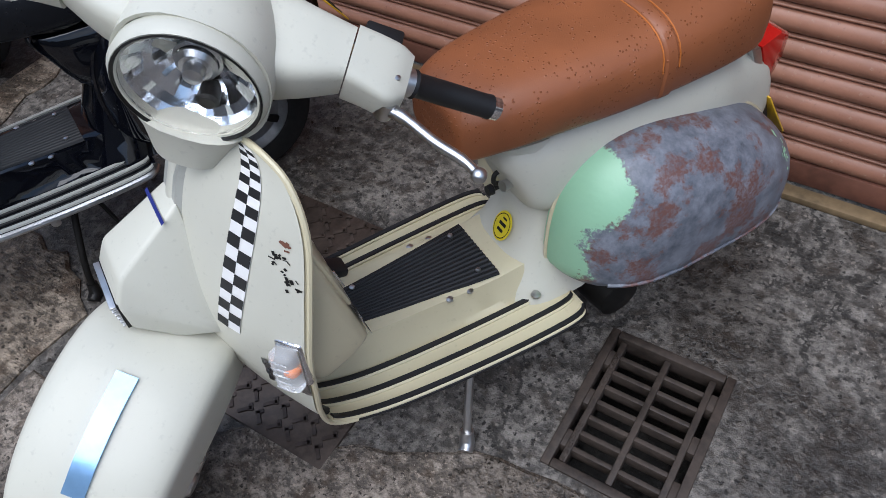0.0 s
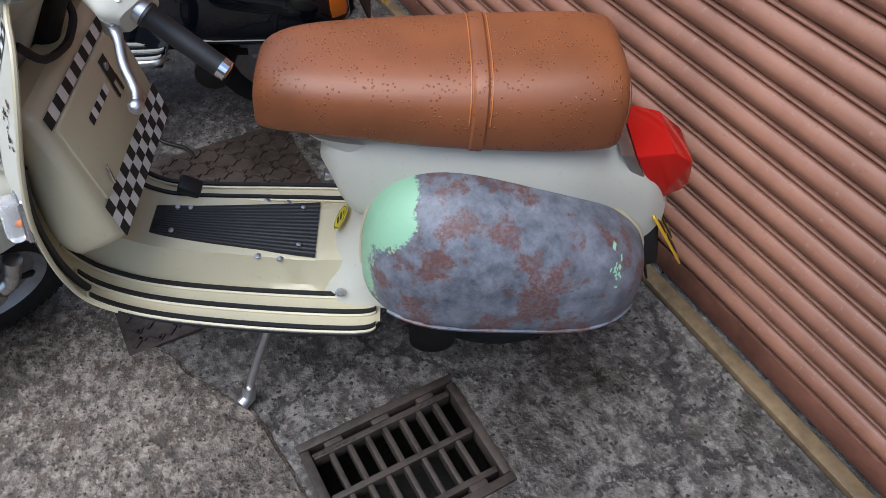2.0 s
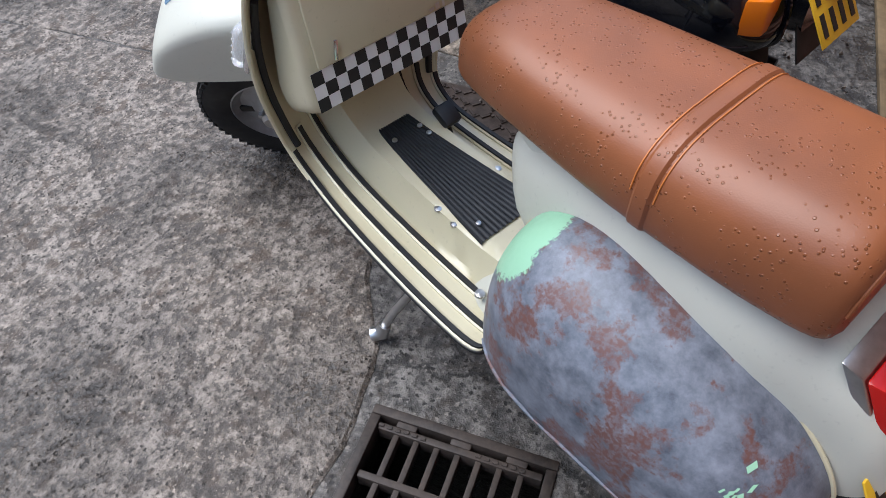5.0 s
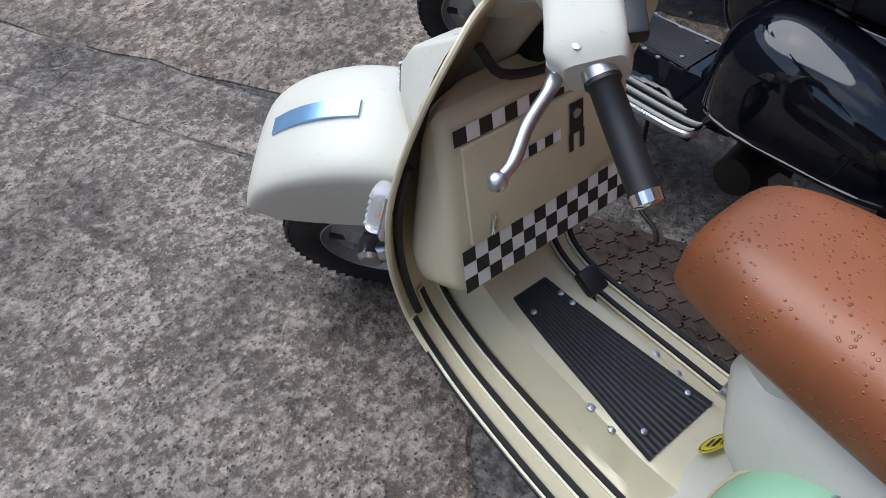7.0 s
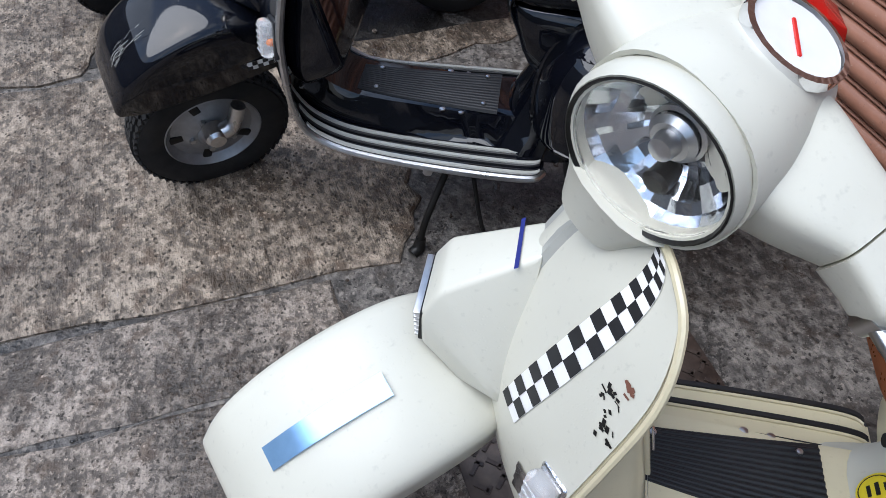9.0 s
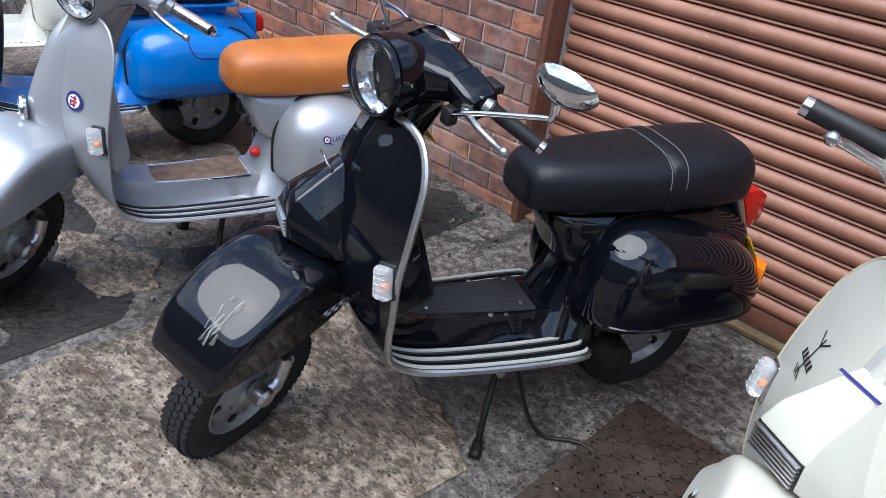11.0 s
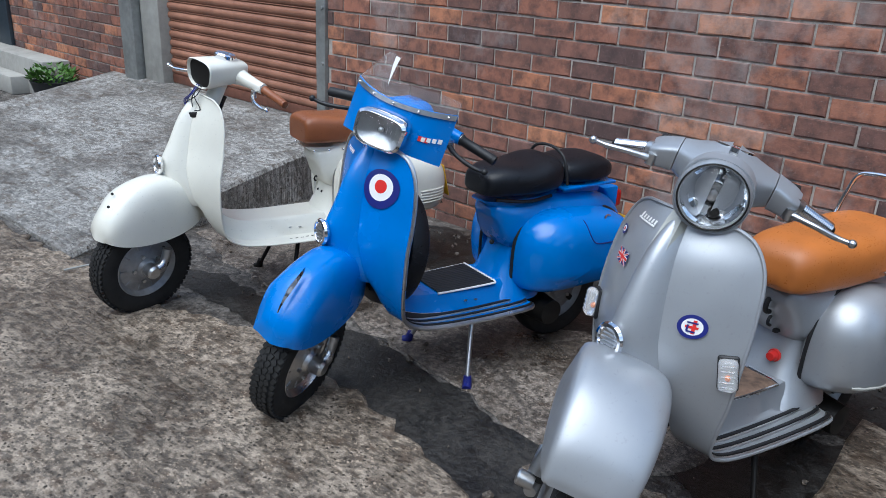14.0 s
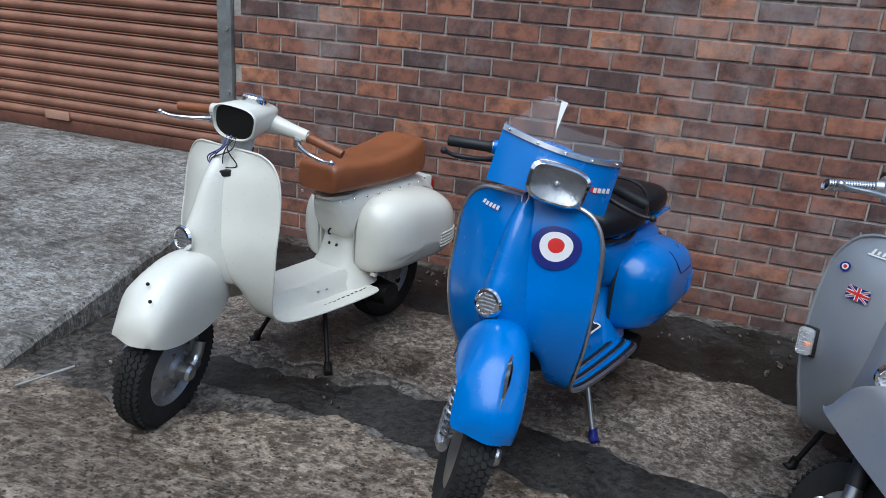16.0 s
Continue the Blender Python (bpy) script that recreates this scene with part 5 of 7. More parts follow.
    part("tail_pipe", tube(curve_pts([(0.16, -0.08, 0.19), (0.0, -0.11, 0.16), (-0.2, -0.12, 0.15)], 12), 0.015, 10), M["dark"], root)
    sm = st.get("stand_mat", M["alu"])
    stand = part("centre_stand", tube([(0.5, -0.11, 0.255), (0.5, 0.11, 0.255)], 0.012, 10), sm, root)
    for side in (1, -1):
        f = (0.585, side * 0.205, 0.014 - ride)
        part("stand_leg", tube(curve_pts([(0.5, side * 0.1, 0.26), (0.525, side * 0.13, 0.19), (0.57, side * 0.185, 0.06), f], 12), 0.0095, 10), sm, stand)
        part("stand_foot", tube([(0.58, side * 0.198, 0.045 - ride), f, (0.6, side * 0.222, 0.006 - ride)], [0.0145, 0.018, 0.017], 12), st.get("foot_mat", sm), stand)
    # steering column, fork and front wheel
    top = AXIS_P
    low = AXIS_P - AXIS_U * 0.83
    part("fork", tube([top - AXIS_U * 0.1, low], 0.021, 14), M["dark"], root, "", S)
    lk = part("fork_link", tube(curve_pts([low + Vector((0, 0.07, 0.05)), (1.13, 0.075, 0.23), (1.18, 0.075, 0.212)], 8), [0.02] * 4 + [0.024] * 4, 12), M["alu"], root, "", S)
    part("axle_hub", lathe([(0.001, 0.05), (0.03, 0.05), (0.03, 0.09), (0.022, 0.1), (0.001, 0.1)], 18, "Y", (1.18, 0, 0.212)), M["alu"], lk, "", S)
    dm = part("damper", tube([low + Vector((-0.03, -0.065, 0.28)), (1.19, -0.075, 0.24)], [0.02, 0.02], 12), st.get("damper_mat", M["dark"]), root, "", S)
    part("link_arm", tube([(1.09, -0.075, 0.26), (1.18, -0.078, 0.212), (1.215, -0.078, 0.215)], [0.02, 0.024, 0.016], 12), M["alu"], dm, "", S)
    if not px:
        a, b = Vector((1.12, -0.075, 0.47)), Vector((1.19, -0.08, 0.25))
        sp = [a.lerp(b, i / 120) + Vector((math.cos(i * 0.6), math.sin(i * 0.6), 0)) * 0.021 for i in range(121)]
        part("spring", tube(sp, 0.004, 6), M["alu"], dm, "", S)
    wheel(root, "front_wheel", (1.18, 0.212 - st.get("ride_front", ride)), st.get("rim_mat", M["rim"]), S, 0 if px else 1)
    mg = mudguard(root, st.get("guard_mat", body), S, px)
    # headset
    hm = st["headset_mat"]
    if px:
        H = AXIS_P
        up, big = st.get("lamp_up", 0.0), st.get("lamp_big", 1.0)
        fore = st.get("lamp_fore", 0.0)
        hs = spline([(-0.07, 0.0, 0.02, 0.022), (-0.055, 0.002, 0.042, 0.04), (-0.01, 0.004, 0.064, 0.06), (0.05, 0.004, 0.077, 0.074), (0.105, 0.004, 0.087, 0.086), (0.152, 0.0, 0.089, 0.089)], 20)
        part("headset", loft([ring(H + Vector((x + fore, 0, z + 0.012 + up * smooth01((x + 0.08) / 0.1))), (0, 1, 0), (-0.1, 0, 1), a * big, b * big, 2.3, 36) for x, z, a, b in [tuple(q) for q in hs] + [(0.15, 0.0, 0.084, 0.084), (0.10, 0.0, 0.08, 0.08)]], caps=False), hm, root, "", SB)
        part("headset_neck", loft([ring(H + Vector((x, 0, z)), (1, 0, 0), (0, 1, 0), a, b, 2.6, 28) for x, z, a, b in ((0.05, -0.02, 0.085, 0.085), (0.06, -0.05, 0.07, 0.068), (0.08, -0.09, 0.05, 0.05))]), hm, root, "", SC)
        part("column_cover", tube([H - AXIS_U * 0.05, H - AXIS_U * 0.12, H - AXIS_U * 0.27], [0.06, 0.052, 0.05] if not st.get("wide_bars") else [0.045, 0.036, 0.03], 22), st.get("guard_mat", body), root, "", SC)
        headlamp(root, H + Vector((0.155 + fore, 0, 0.014 + up)), 0.081 * big, SB, body=hm)
        dial = part("speedometer", lathe([(0.001, -0.02), (0.045, -0.02), (0.05, 0.004), (0.046, 0.008), (0.001, 0.006)], 28, "Z"), M["whiteink"], root, "round white-faced speedometer", SB @ pose(H.x + 2 * fore, 0, H.z + 0.085 + up, 0, -14, 0))
        part("bezel", lathe([(0.046, 0.0), (0.052, 0.0), (0.052, 0.011), (0.046, 0.012)], 28, "Z", caps=False), M["chrome"], dial, "", SB @ pose(H.x + 2 * fore, 0, H.z + 0.085 + up, 0, -14, 0))
        part("needle", box((0.045, 0.003, 0.002), (0.0, 0.0, 0.008), rot=(0, 0, 40)), M["redink"], dial, "", SB @ pose(H.x + 2 * fore, 0, H.z + 0.085 + up, 0, -14, 0))
    bars(root, st, SB)
    if px:
        # horn cover and grille on the legshield's front
        hc = part("horn_cover", hull([(0.945, y, 0.80) for y in (-0.03, 0.03)] + [(1.062, y, 0.722) for y in (-0.05, 0.05)] + [(1.082, y, 0.68) for y in (-0.056, 0.056)] + [(1.078, y, 0.625) for y in (-0.058, 0.058)] + [(1.02, y, 0.585) for y in (-0.08, 0.08)] + [(0.95, y, 0.575) for y in (-0.105, 0.105)] + [(0.95, y, 0.70) for y in (-0.065, 0.065)], 0.007, 2), st.get("guard_mat", body), root) if not st.get("round_horn") else None
        if hc:
            for k in range(6):
                part("grille_slat", box((0.014, 0.104, 0.004), (1.081 + 0.0008 * k, 0, 0.631 + k * 0.0088), 0.0015), st.get("grille_mat", M["alu"]), hc)
            part("grille_back", box((0.006, 0.108, 0.054), (1.0795, 0, 0.653)), M["dark"], hc)
        rid = [[shield_at(s, t / 0.23, -o) for t, o in ((-0.034, 0.001), (-0.026, st.get("rib_h", 0.012)), (0.026, st.get("rib_h", 0.012)), (0.034, 0.001))] for s in lin(0.012, 0.36 if hc else 0.44, 20)]
        part("centre_rib", loft(rid), st.get("rib_mat", body), root)
        if st.get("round_horn"):
            column_horn(root, body, wide)
        for side in (1, -1):
            p = shield_at(0.36, side * 0.93, -0.008)
            indicator(root, p, (8, -8, side * 34), (0.036, 0.046, 0.082), base=st.get("ind_base", "rubber"))
    else:
        column_horn(root, body, wide)
    st["root"], st["S"], st["SB"], st["mudguard"], st["panel"], st["shield"] = root, S, SB, mg, left_panel, sh
    return root


# ---- the five scooters ----
A = dict(seat_keys=[(0.515, 0.694, 0.738, 0.05), (0.508, 0.684, 0.783, 0.082), (0.455, 0.689, 0.808, 0.107), (0.35, 0.692, 0.821, 0.125), (0.19, 0.688, 0.835, 0.139), (0.03, 0.688, 0.851, 0.142), (-0.06, 0.690, 0.859, 0.138), (-0.118, 0.694, 0.851, 0.126), (-0.132, 0.709, 0.793, 0.1)],
         at=(-0.716, 2.264, 0.008), yaw=-117.6, pitch=-3.0, steer=47, axis_dx=0.05, front_dx=0.018, bar_steer=57, bar_dx=0.08, wide_bars=True, lamp_up=0.036, lamp_fore=0.028, lamp_big=1.06, paint=M["cream"], headset_mat=M["cream_pale"], guard_mat=M["cream_pale"], frame_mat=M["cream_pale"], trim_mat=M["rubber"], trim_top=M["cream"], ind_base="foil", grip_mat=M["rubber"], runners=(0.1145, 0.158, 0.198), runner_mat=M["cream"], seat="bench", seat_mat=M["brown"], strap=M["tan"], strap_x=(0.141, 0.114), rear_seam=True, tail_up=0.042, cowl_dz=-0.005, cowl_grow=1.03, ride_front=0.055, ride=0.02,
         cowl_mat=M["primer"], cowl_label="stripped side panel in grey and rusty primer", seat_label="brown leather bench seat, rain-spotted", seal_mat=M["cream"], rib_mat=M["ltgrey"], label="cream scooter with brown seat, chequered stripes and bare primer panel")
B = dict(seat_keys=[(0.495, 0.680, 0.705, 0.05), (0.488, 0.662, 0.755, 0.08), (0.44, 0.652, 0.785, 0.105), (0.33, 0.648, 0.793, 0.125), (0.18, 0.643, 0.80, 0.14), (0.03, 0.64, 0.81, 0.145), (-0.08, 0.642, 0.815, 0.14), (-0.155, 0.648, 0.803, 0.126), (-0.17, 0.67, 0.74, 0.1)], at=(-1.857, 2.146, 0.038), ride=0.038, yaw=-115, steer=38, axis_dx=0.05, front_dx=0.018, bar_steer=20, paint=M["black"], headset_mat=M["black"], trim_mat=M["alu"], trim_r=0.009, grip_mat=M["rubber"], runners=(0.125, 0.16, 0.195), seat="bench", seat_mat=M["blackseat"], strap=M["thread"], stand_mat=M["dark"],
         insert_mat=M["ltgrey"], runner_mat=M["rubber"], seal_mat=M["black"], seal_r=0.008, label="glossy black scooter with black seat and long-stemmed mirrors")
C = dict(at=(-3.115, 2.003, 0.0), yaw=-105, steer=45, axis_dx=0.05, front_dx=0.012, bar_steer=34, paint=M["silver"], headset_mat=M["silver"], trim_mat=M["silver"], grip="spring", grip_mat=M["dark"], runners=(0.125, 0.16, 0.195), seat="bench", seat_mat=M["tan"], round_horn=True, rib_h=0.024, seal_mat=M["rubber"], seal_r=0.006, rib_mat=M["ltgrey"], stand_mat=M["dark"],
         seat_keys=[(0.46, 0.665, 0.70, 0.05), (0.44, 0.645, 0.755, 0.09), (0.38, 0.635, 0.785, 0.115), (0.25, 0.63, 0.785, 0.135), (0.1, 0.628, 0.785, 0.14), (-0.04, 0.63, 0.785, 0.138), (-0.12, 0.64, 0.775, 0.12), (-0.14, 0.66, 0.73, 0.1)], label="silver scooter with tan seat, chrome rail and round stickers")
D = dict(at=(-4.18, 1.972, 0.0), yaw=-104, steer=34, px=False, paint=M["blue"], headset_mat=M["blue"], trim_mat=M["alu"], trim_r=0.007, grip_mat=M["rubber"], cap_mat=M["rubber"], lever_mat=M["rubber"], runners=(0.125, 0.16, 0.195), seat="saddles", seat_mat=M["blackseat"], wide=1.03, foot_mat=M["navyink"], damper_mat=M["chrome"], rim_mat=M["alu"], seal_mat=M["rubber"], seal_r=0.007,
         label="bright blue scooter with clear flyscreen and target roundel")
E_ = dict(at=(-5.218, 1.977, 0.0), yaw=-105, steer=20, px=False, paint=M["white"], headset_mat=M["white"], trim_mat=M["white"], trim_r=0.004, grip_mat=M["brown"], cap_mat=M["brown"], lever_mat=M["chrome"], seat="bench", seat_mat=M["brown"], studs=True, wide=1.02, stand_mat=M["dark"], seal_mat=M["alu"], tail_up=0.035, cowl_dz=0.025, cowl_grow=1.06,
          seat_keys=[(0.455, 0.690, 0.740, 0.062), (0.45, 0.680, 0.785, 0.098), (0.40, 0.677, 0.800, 0.108), (0.30, 0.675, 0.792, 0.119), (0.16, 0.675, 0.792, 0.126), (0.02, 0.675, 0.812, 0.126), (-0.07, 0.680, 0.835, 0.122), (-0.12, 0.685, 0.832, 0.108), (-0.13, 0.695, 0.790, 0.093)], label="bare white scooter with brown studded seat and open headlamp shell")
for st in (A, B, C, D, E_):
    scooter(st)


# ---- fittings and markings of each scooter ----
def use(st):
    global SHIELD
    SHIELD = SHAPES["px" if st.get("px", True) else "classic"]
    cowl_set(st.get("px", True), st.get("cowl_dz", 0), st.get("cowl_grow", 1.0))
    return st["root"], st["S"]


def check_tape(cols, rows, size, odd, place, name, parent, label="", m=None):
    """White tape with its black squares, laid down by place(mesh, lift)."""
    tape = part(name, place(rect(cols * size, rows * size, (0, 0), None, cols, rows), 0.0), M["whiteink"], parent, label, m)
    for i in range(cols):
        for j in range(rows):
            if (i + j) % 2 == odd:
                sq = rect(size, size, ((i - (cols - 1) / 2) * size, (j - (rows - 1) / 2) * size), None, 1, 1)
                part("check", place(sq, 0.0007), M["ink"], tape, "", m)
    return tape


def moved(bm, f):
    for v in bm.verts:
        v.co = f(v.co)
    return bm


def glovebox(st, mat, top=0.785, deep=0.75, lean=0.078):
    root, S = use(st)
    pts = []
    for y in (-0.197, 0.197):
        pts += [(deep, y * 0.98, 0.505), (deep + lean, y * 0.97, top), (0.865, y * 0.97, top + 0.003), (0.872, y, 0.50), (0.85, y * 0.95, 0.445), (0.895, y * 0.5, top), (0.94, y * 0.5, 0.5)]
    return part("glovebox", hull(pts, 0.018, 3), mat, root, "glovebox moulded behind the legshield")


def on_box(bm, deep, top, m_off=0.0, lean=0.078):
    """Moves a flat mesh (x across to the rider's right as seen from the seat, y up) onto the glovebox's rear face."""
    slope = lean / (top - 0.505)
    for v in bm.verts:
        a, b = v.co.x, v.co.y
        v.co = Vector((deep + slope * (b - 0.505) - 0.003 - m_off - v.co.z, -a, b))
    return bm


# A: cream
root, S = use(A)
gb = glovebox(A, M["cream"])
G = (0.75, 0.785)
def on_gb(y, off=0.0, x=0.0):
    return lambda bm, lift: on_box(moved(bm, lambda c: Vector((c.x + x, c.y + y, 0))), *G, off + lift)


def on_shield(s, t, rot):
    def place(bm, lift):
        per_m = 0.02 / (shield_at(s - 0.01, 0) - shield_at(s + 0.01, 0)).length
        ca, sa = math.cos(radians(rot)), math.sin(radians(rot))
        return moved(bm, lambda c: shield_at(s - (c.x * sa + c.y * ca) * per_m, t + (c.x * ca - c.y * sa) / 0.225, -0.006 - lift))
    return place


check_tape(15, 3, 0.0245, 0, on_gb(0.548), "chequer_band", gb, "black and white chequered tape")
check_tape(15, 1, 0.0235, 0, on_gb(0.757), "chequer_tape", gb)
check_tape(2, 21, 0.0182, 0, on_shield(0.212, 0.655, -9.5), "chequer_stripe", root, "black and white chequered tape")
dp = box((0.33, 0.155, 0.008), (0, 0.664, 0.0), 0.003)
dp = on_box(dp, *G)
door = part("glovebox_door", dp, M["cream"], gb)
check_tape(6, 1, 0.017, 0, on_gb(0.690, 0.0055, -0.03), "chequer_tape", door)
bm = rect(0.03, 0.05, (0.055, 0.704))
rect(0.01, 0.03, (0.043, 0.667), bm)
rect(0.01, 0.03, (0.067, 0.667), bm)
part("lock_plate", on_box(bm, *G, 0.006), M["ink"], door)
part("lock", lathe([(0.001, -0.006), (0.008, -0.006), (0.008, 0.004)], 16, "X", (0.802, -0.055, 0.71)), M["alu"], door)
part("door_badge", on_box(box((0.008, 0.035, 0.004), (-0.125, 0.61, 0.004), 0.0015, rot=(0, 0, -14)), *G, 0.004), M["chrome"], door)
bm = rect(0.012, 0.006, (0.10, 0.595))
rect(0.01, 0.012, (0.115, 0.597), bm)
rect(0.006, 0.012, (0.13, 0.597), bm)
part("door_script", on_box(bm, *G, 0.006), M["alu"], door)
part("trim_loop", tube(curve_pts([(0.85, 0.115, 0.86), (0.83, 0.09, 0.82), (0.82, 0.03, 0.805), (0.825, -0.02, 0.80), (0.83, -0.06, 0.812), (0.845, -0.08, 0.84)], 20), 0.007, 8), M["rubber"], gb)


def tunnel_mat(st, mat, x0, x1, w0, w1, ribs=True, edge=None):
    """The mat on the floor's centre hump."""
    root, S = use(st)
    s_of = lambda x: (10 - (x - 0.70) / 0.10 if x > 0.70 else (10 + (0.70 - x) / 0.15 if x > 0.55 else 11 + (0.55 - x) / 0.15)) / SHIELD_N
    n = 40
    rows = []
    for i in range(n):
        x = x0 + (x1 - x0) * i / (n - 1)
        w = w0 + (w1 - w0) * i / (n - 1)
        hw = np.interp(s_of(x) * SHIELD_N, range(SHIELD_N + 1), [q[2] for q in SHIELD])
        row = []
        m = 57 if ribs else 9
        for j in range(m):
            t = -1 + 2 * j / (m - 1)
            o = 0.006 + (0.0022 if ribs and j % 4 < 2 and 2 < j < m - 3 else 0)
            if j in (0, m - 1):
                o = 0.001
            q = shield_at(s_of(x), 0, o)
            row.append(Vector((x, w * t, q.z + 0.0006 * 0)))
        rows.append(row)
    ob = part("floor_mat", loft(rows, close=False), mat, root, "", sharp=20)
    if edge:
        for t in (0, -1):
            part("mat_edge", tube([r[t] for r in rows], 0.004, 6), edge, ob)
        part("mat_edge", tube(rows[0], 0.004, 6), edge, ob)
    return ob, rows


fm, rows = tunnel_mat(A, M["rubber"], 0.425, 0.771, 0.082, 0.042)
for i, j in ((4, 8), (4, -9), (34, 8), (31, 8), (34, -9)):
    part("mat_screw", lathe([(0.006, 0), (0.0055, 0.003), (0.001, 0.004)], 10, "Z", rows[i][j] + Vector((0, 0, 0.002))), M["alu"], fm)
# black rubber guard at the foot of the tail, and the open, rusted rear corner of the panel
part("tail_guard", hull([(x, k * y, z) for k in (1, -1) for x, y, z in ((-0.235, 0.10, 0.40), (-0.30, 0.088, 0.395), (-0.31, 0.085, 0.365), (-0.24, 0.10, 0.36), (-0.272, 0.066, 0.52), (-0.258, 0.068, 0.525))], 0.004), M["rubber"], root, "black rubber tail guard")
cut = bmesh.new()
bmesh.ops.create_grid(cut, x_segments=8, y_segments=4, size=0.5)
for v in cut.verts:
    v.co = Vector((v.co.x * (0.055 - 0.03 * v.co.y), v.co.y * 0.05, 0))
side_decal(A["panel"], cut, M["dark"], 1, (-0.208, 0.335), 1.0, "rear_opening", "dark opening at the panel's rear corner", 12)
for k in range(2):
    side_decal(A["panel"], rect(0.012, 0.006, (0, 0), None, 2, 1), M["dark"], 1, (-0.155 + 0.002 * k, 0.345 - 0.011 * k), 1.0, "vent_slot", "", 10)
chip = bmesh.new()
rr = random.Random(5)
for k in range(16):
    rect(rr.uniform(0.002, 0.006), rr.uniform(0.003, 0.009), (rr.gauss(0, 0.005), rr.gauss(0, 0.012)), chip, 1, 1, rot=rr.uniform(0, 90))
tagged(side_decal(A["panel"], chip, M["mint"], 1, (-0.155, 0.505), 1.0, "mint_chips"), kind="stuff")
for side in (1, -1):
    part("edge_rubber", tube([shield_at(q, side * 0.9, 0.011) for q in lin(0.29, 0.56, 30)], 0.0075, 8), M["rubber"], A["shield"], "black rubber edging")
front = grid_sheet(lambda q, t: shield_at(q, t * 0.985, -0.0042), lin(0.004, 0.5, 44), lin(-1, 1, 33), 0.0008)
part("front_face", front, M["cream_pale"], A["shield"], "paler cream face of the legshield")
# yellow oval badge on the neck
bd = disc(1.0, 28)
bd.transform(Matrix.Diagonal((0.026, 0.034, 1, 1)))
part("oval_sticker", bd, M["yellowink"], root, "yellow oval club sticker", pose(0.374, 0.012, 0.402, 0, 62, 0) @ pose(0, 0, 0, 0, 0, 90))
bd = disc(0.86, 28, 0.8)
rect(0.8, 0.22, (0, 0.12), bd)
rect(0.7, 0.2, (0, -0.3), bd)
rect(0.5, 0.12, (0, 0.5), bd)
bd.transform(Matrix.Diagonal((0.026, 0.034, 1, 1)))
part("sticker_print", bd, M["ink"], root, "", pose(0.3755, 0.012, 0.4028, 0, 62, 0) @ pose(0, 0, 0, 0, 0, 90))
# rear brake pedal, knobs on the neck, reflector bar
pd = part("brake_pedal", box((0.05, 0.045, 0.022), (0.712, -0.097, 0.372), 0.006, rot=(0, -25, 0)), M["rubber"], root)
part("pedal_arm", tube(curve_pts([(0.67, -0.08, 0.33), (0.70, -0.092, 0.345), (0.712, -0.097, 0.364)], 8), 0.007, 8), M["dark"], pd)
part("choke_knob", lathe([(0.001, 0.016), (0.011, 0.016), (0.012, 0.004), (0.006, 0.0), (0.006, -0.01)], 16, "X", (0.362, -0.04, 0.46)), M["rubber"], root)
part("bag_hook", tube(curve_pts([(0.36, 0.0, 0.545), (0.385, 0.0, 0.545), (0.39, 0.0, 0.525), (0.378, 0.0, 0.515)], 10), 0.005, 8), M["rubber"], root)
part("fuel_tap", tube([(0.36, 0.04, 0.55), (0.40, 0.045, 0.555)], [0.008, 0.012], 10), M["alu"], root)
part("floor_bolt", lathe([(0.011, 0), (0.01, 0.004), (0.001, 0.006)], 14, "Z", (0.37, 0.135, 0.30)), M["alu"], root)
# plated strip with some blue film on the mudguard, sky reflection in its colour
strip = []
for x, z in spline([(1.308, 0.550), (1.26, 0.584), (1.20, 0.609), (1.135, 0.6195)], 12):
    strip.append([Vector((x, y, z + o)) for y, o in ((-0.022, -0.004), (-0.022, 0.008), (0.012, 0.008), (0.012, -0.004))])
part("mudguard_strip", loft(strip), M["bluesheen"], A["mudguard"], "plated strip, part blue film, with the sky's reflection coloured in", S)
check_tape(9, 2, 0.014, 0, lambda bm, lift: moved(bm, lambda c: Vector((1.13 - c.x, -0.1235 - lift, 0.49 + c.y))), "chequer_patch", A["mudguard"], "", S)
# marks on the legshield's front, worn and scraped
bm = rect(0.075, 0.004, (0, -0.012))
for k, (x, h) in enumerate(((-0.028, 0.026), (-0.012, 0.018), (0.004, 0.014), (0.02, 0.014))):
    rect(0.004, h, (x, h / 2 - 0.008), bm, 1, 2, rot=-20)
    rect(0.012, 0.003, (x + 0.004, h - 0.01), bm, 1, 1, rot=15)
shield_decal(root, bm, M["ltgrey"], 0.13, -0.42, "script_mark", "", rot=-6)
bm = rect(0.003, 0.09, (0, 0))
rect(0.003, 0.03, (0.008, 0.038), bm, 1, 1, rot=-40)
rect(0.003, 0.03, (-0.008, 0.038), bm, 1, 1, rot=40)
rect(0.05, 0.003, (0, -0.015), bm)
for k in range(5):
    rect(0.006, 0.014, (-0.02 + k * 0.01, -0.006), bm, 1, 1)
for k in range(3):
    rect(0.003, 0.02, (-0.008 + k * 0.008, -0.04), bm, 1, 1, rot=30)
shield_decal(root, bm, M["ink"], 0.28, -0.60, "sprayed_mark", "thin black sprayed arrow mark", rot=-8)
bm = rect(0.006, 0.085, (0, 0))
for v in bm.verts:
    v.co = Vector((0.975 + v.co.x * 0.83, v.co.y, 0.7835 - v.co.x * 0.55))
part("nose_badge", bm, M["navyink"], root, "thin dark trim across the horn cover")
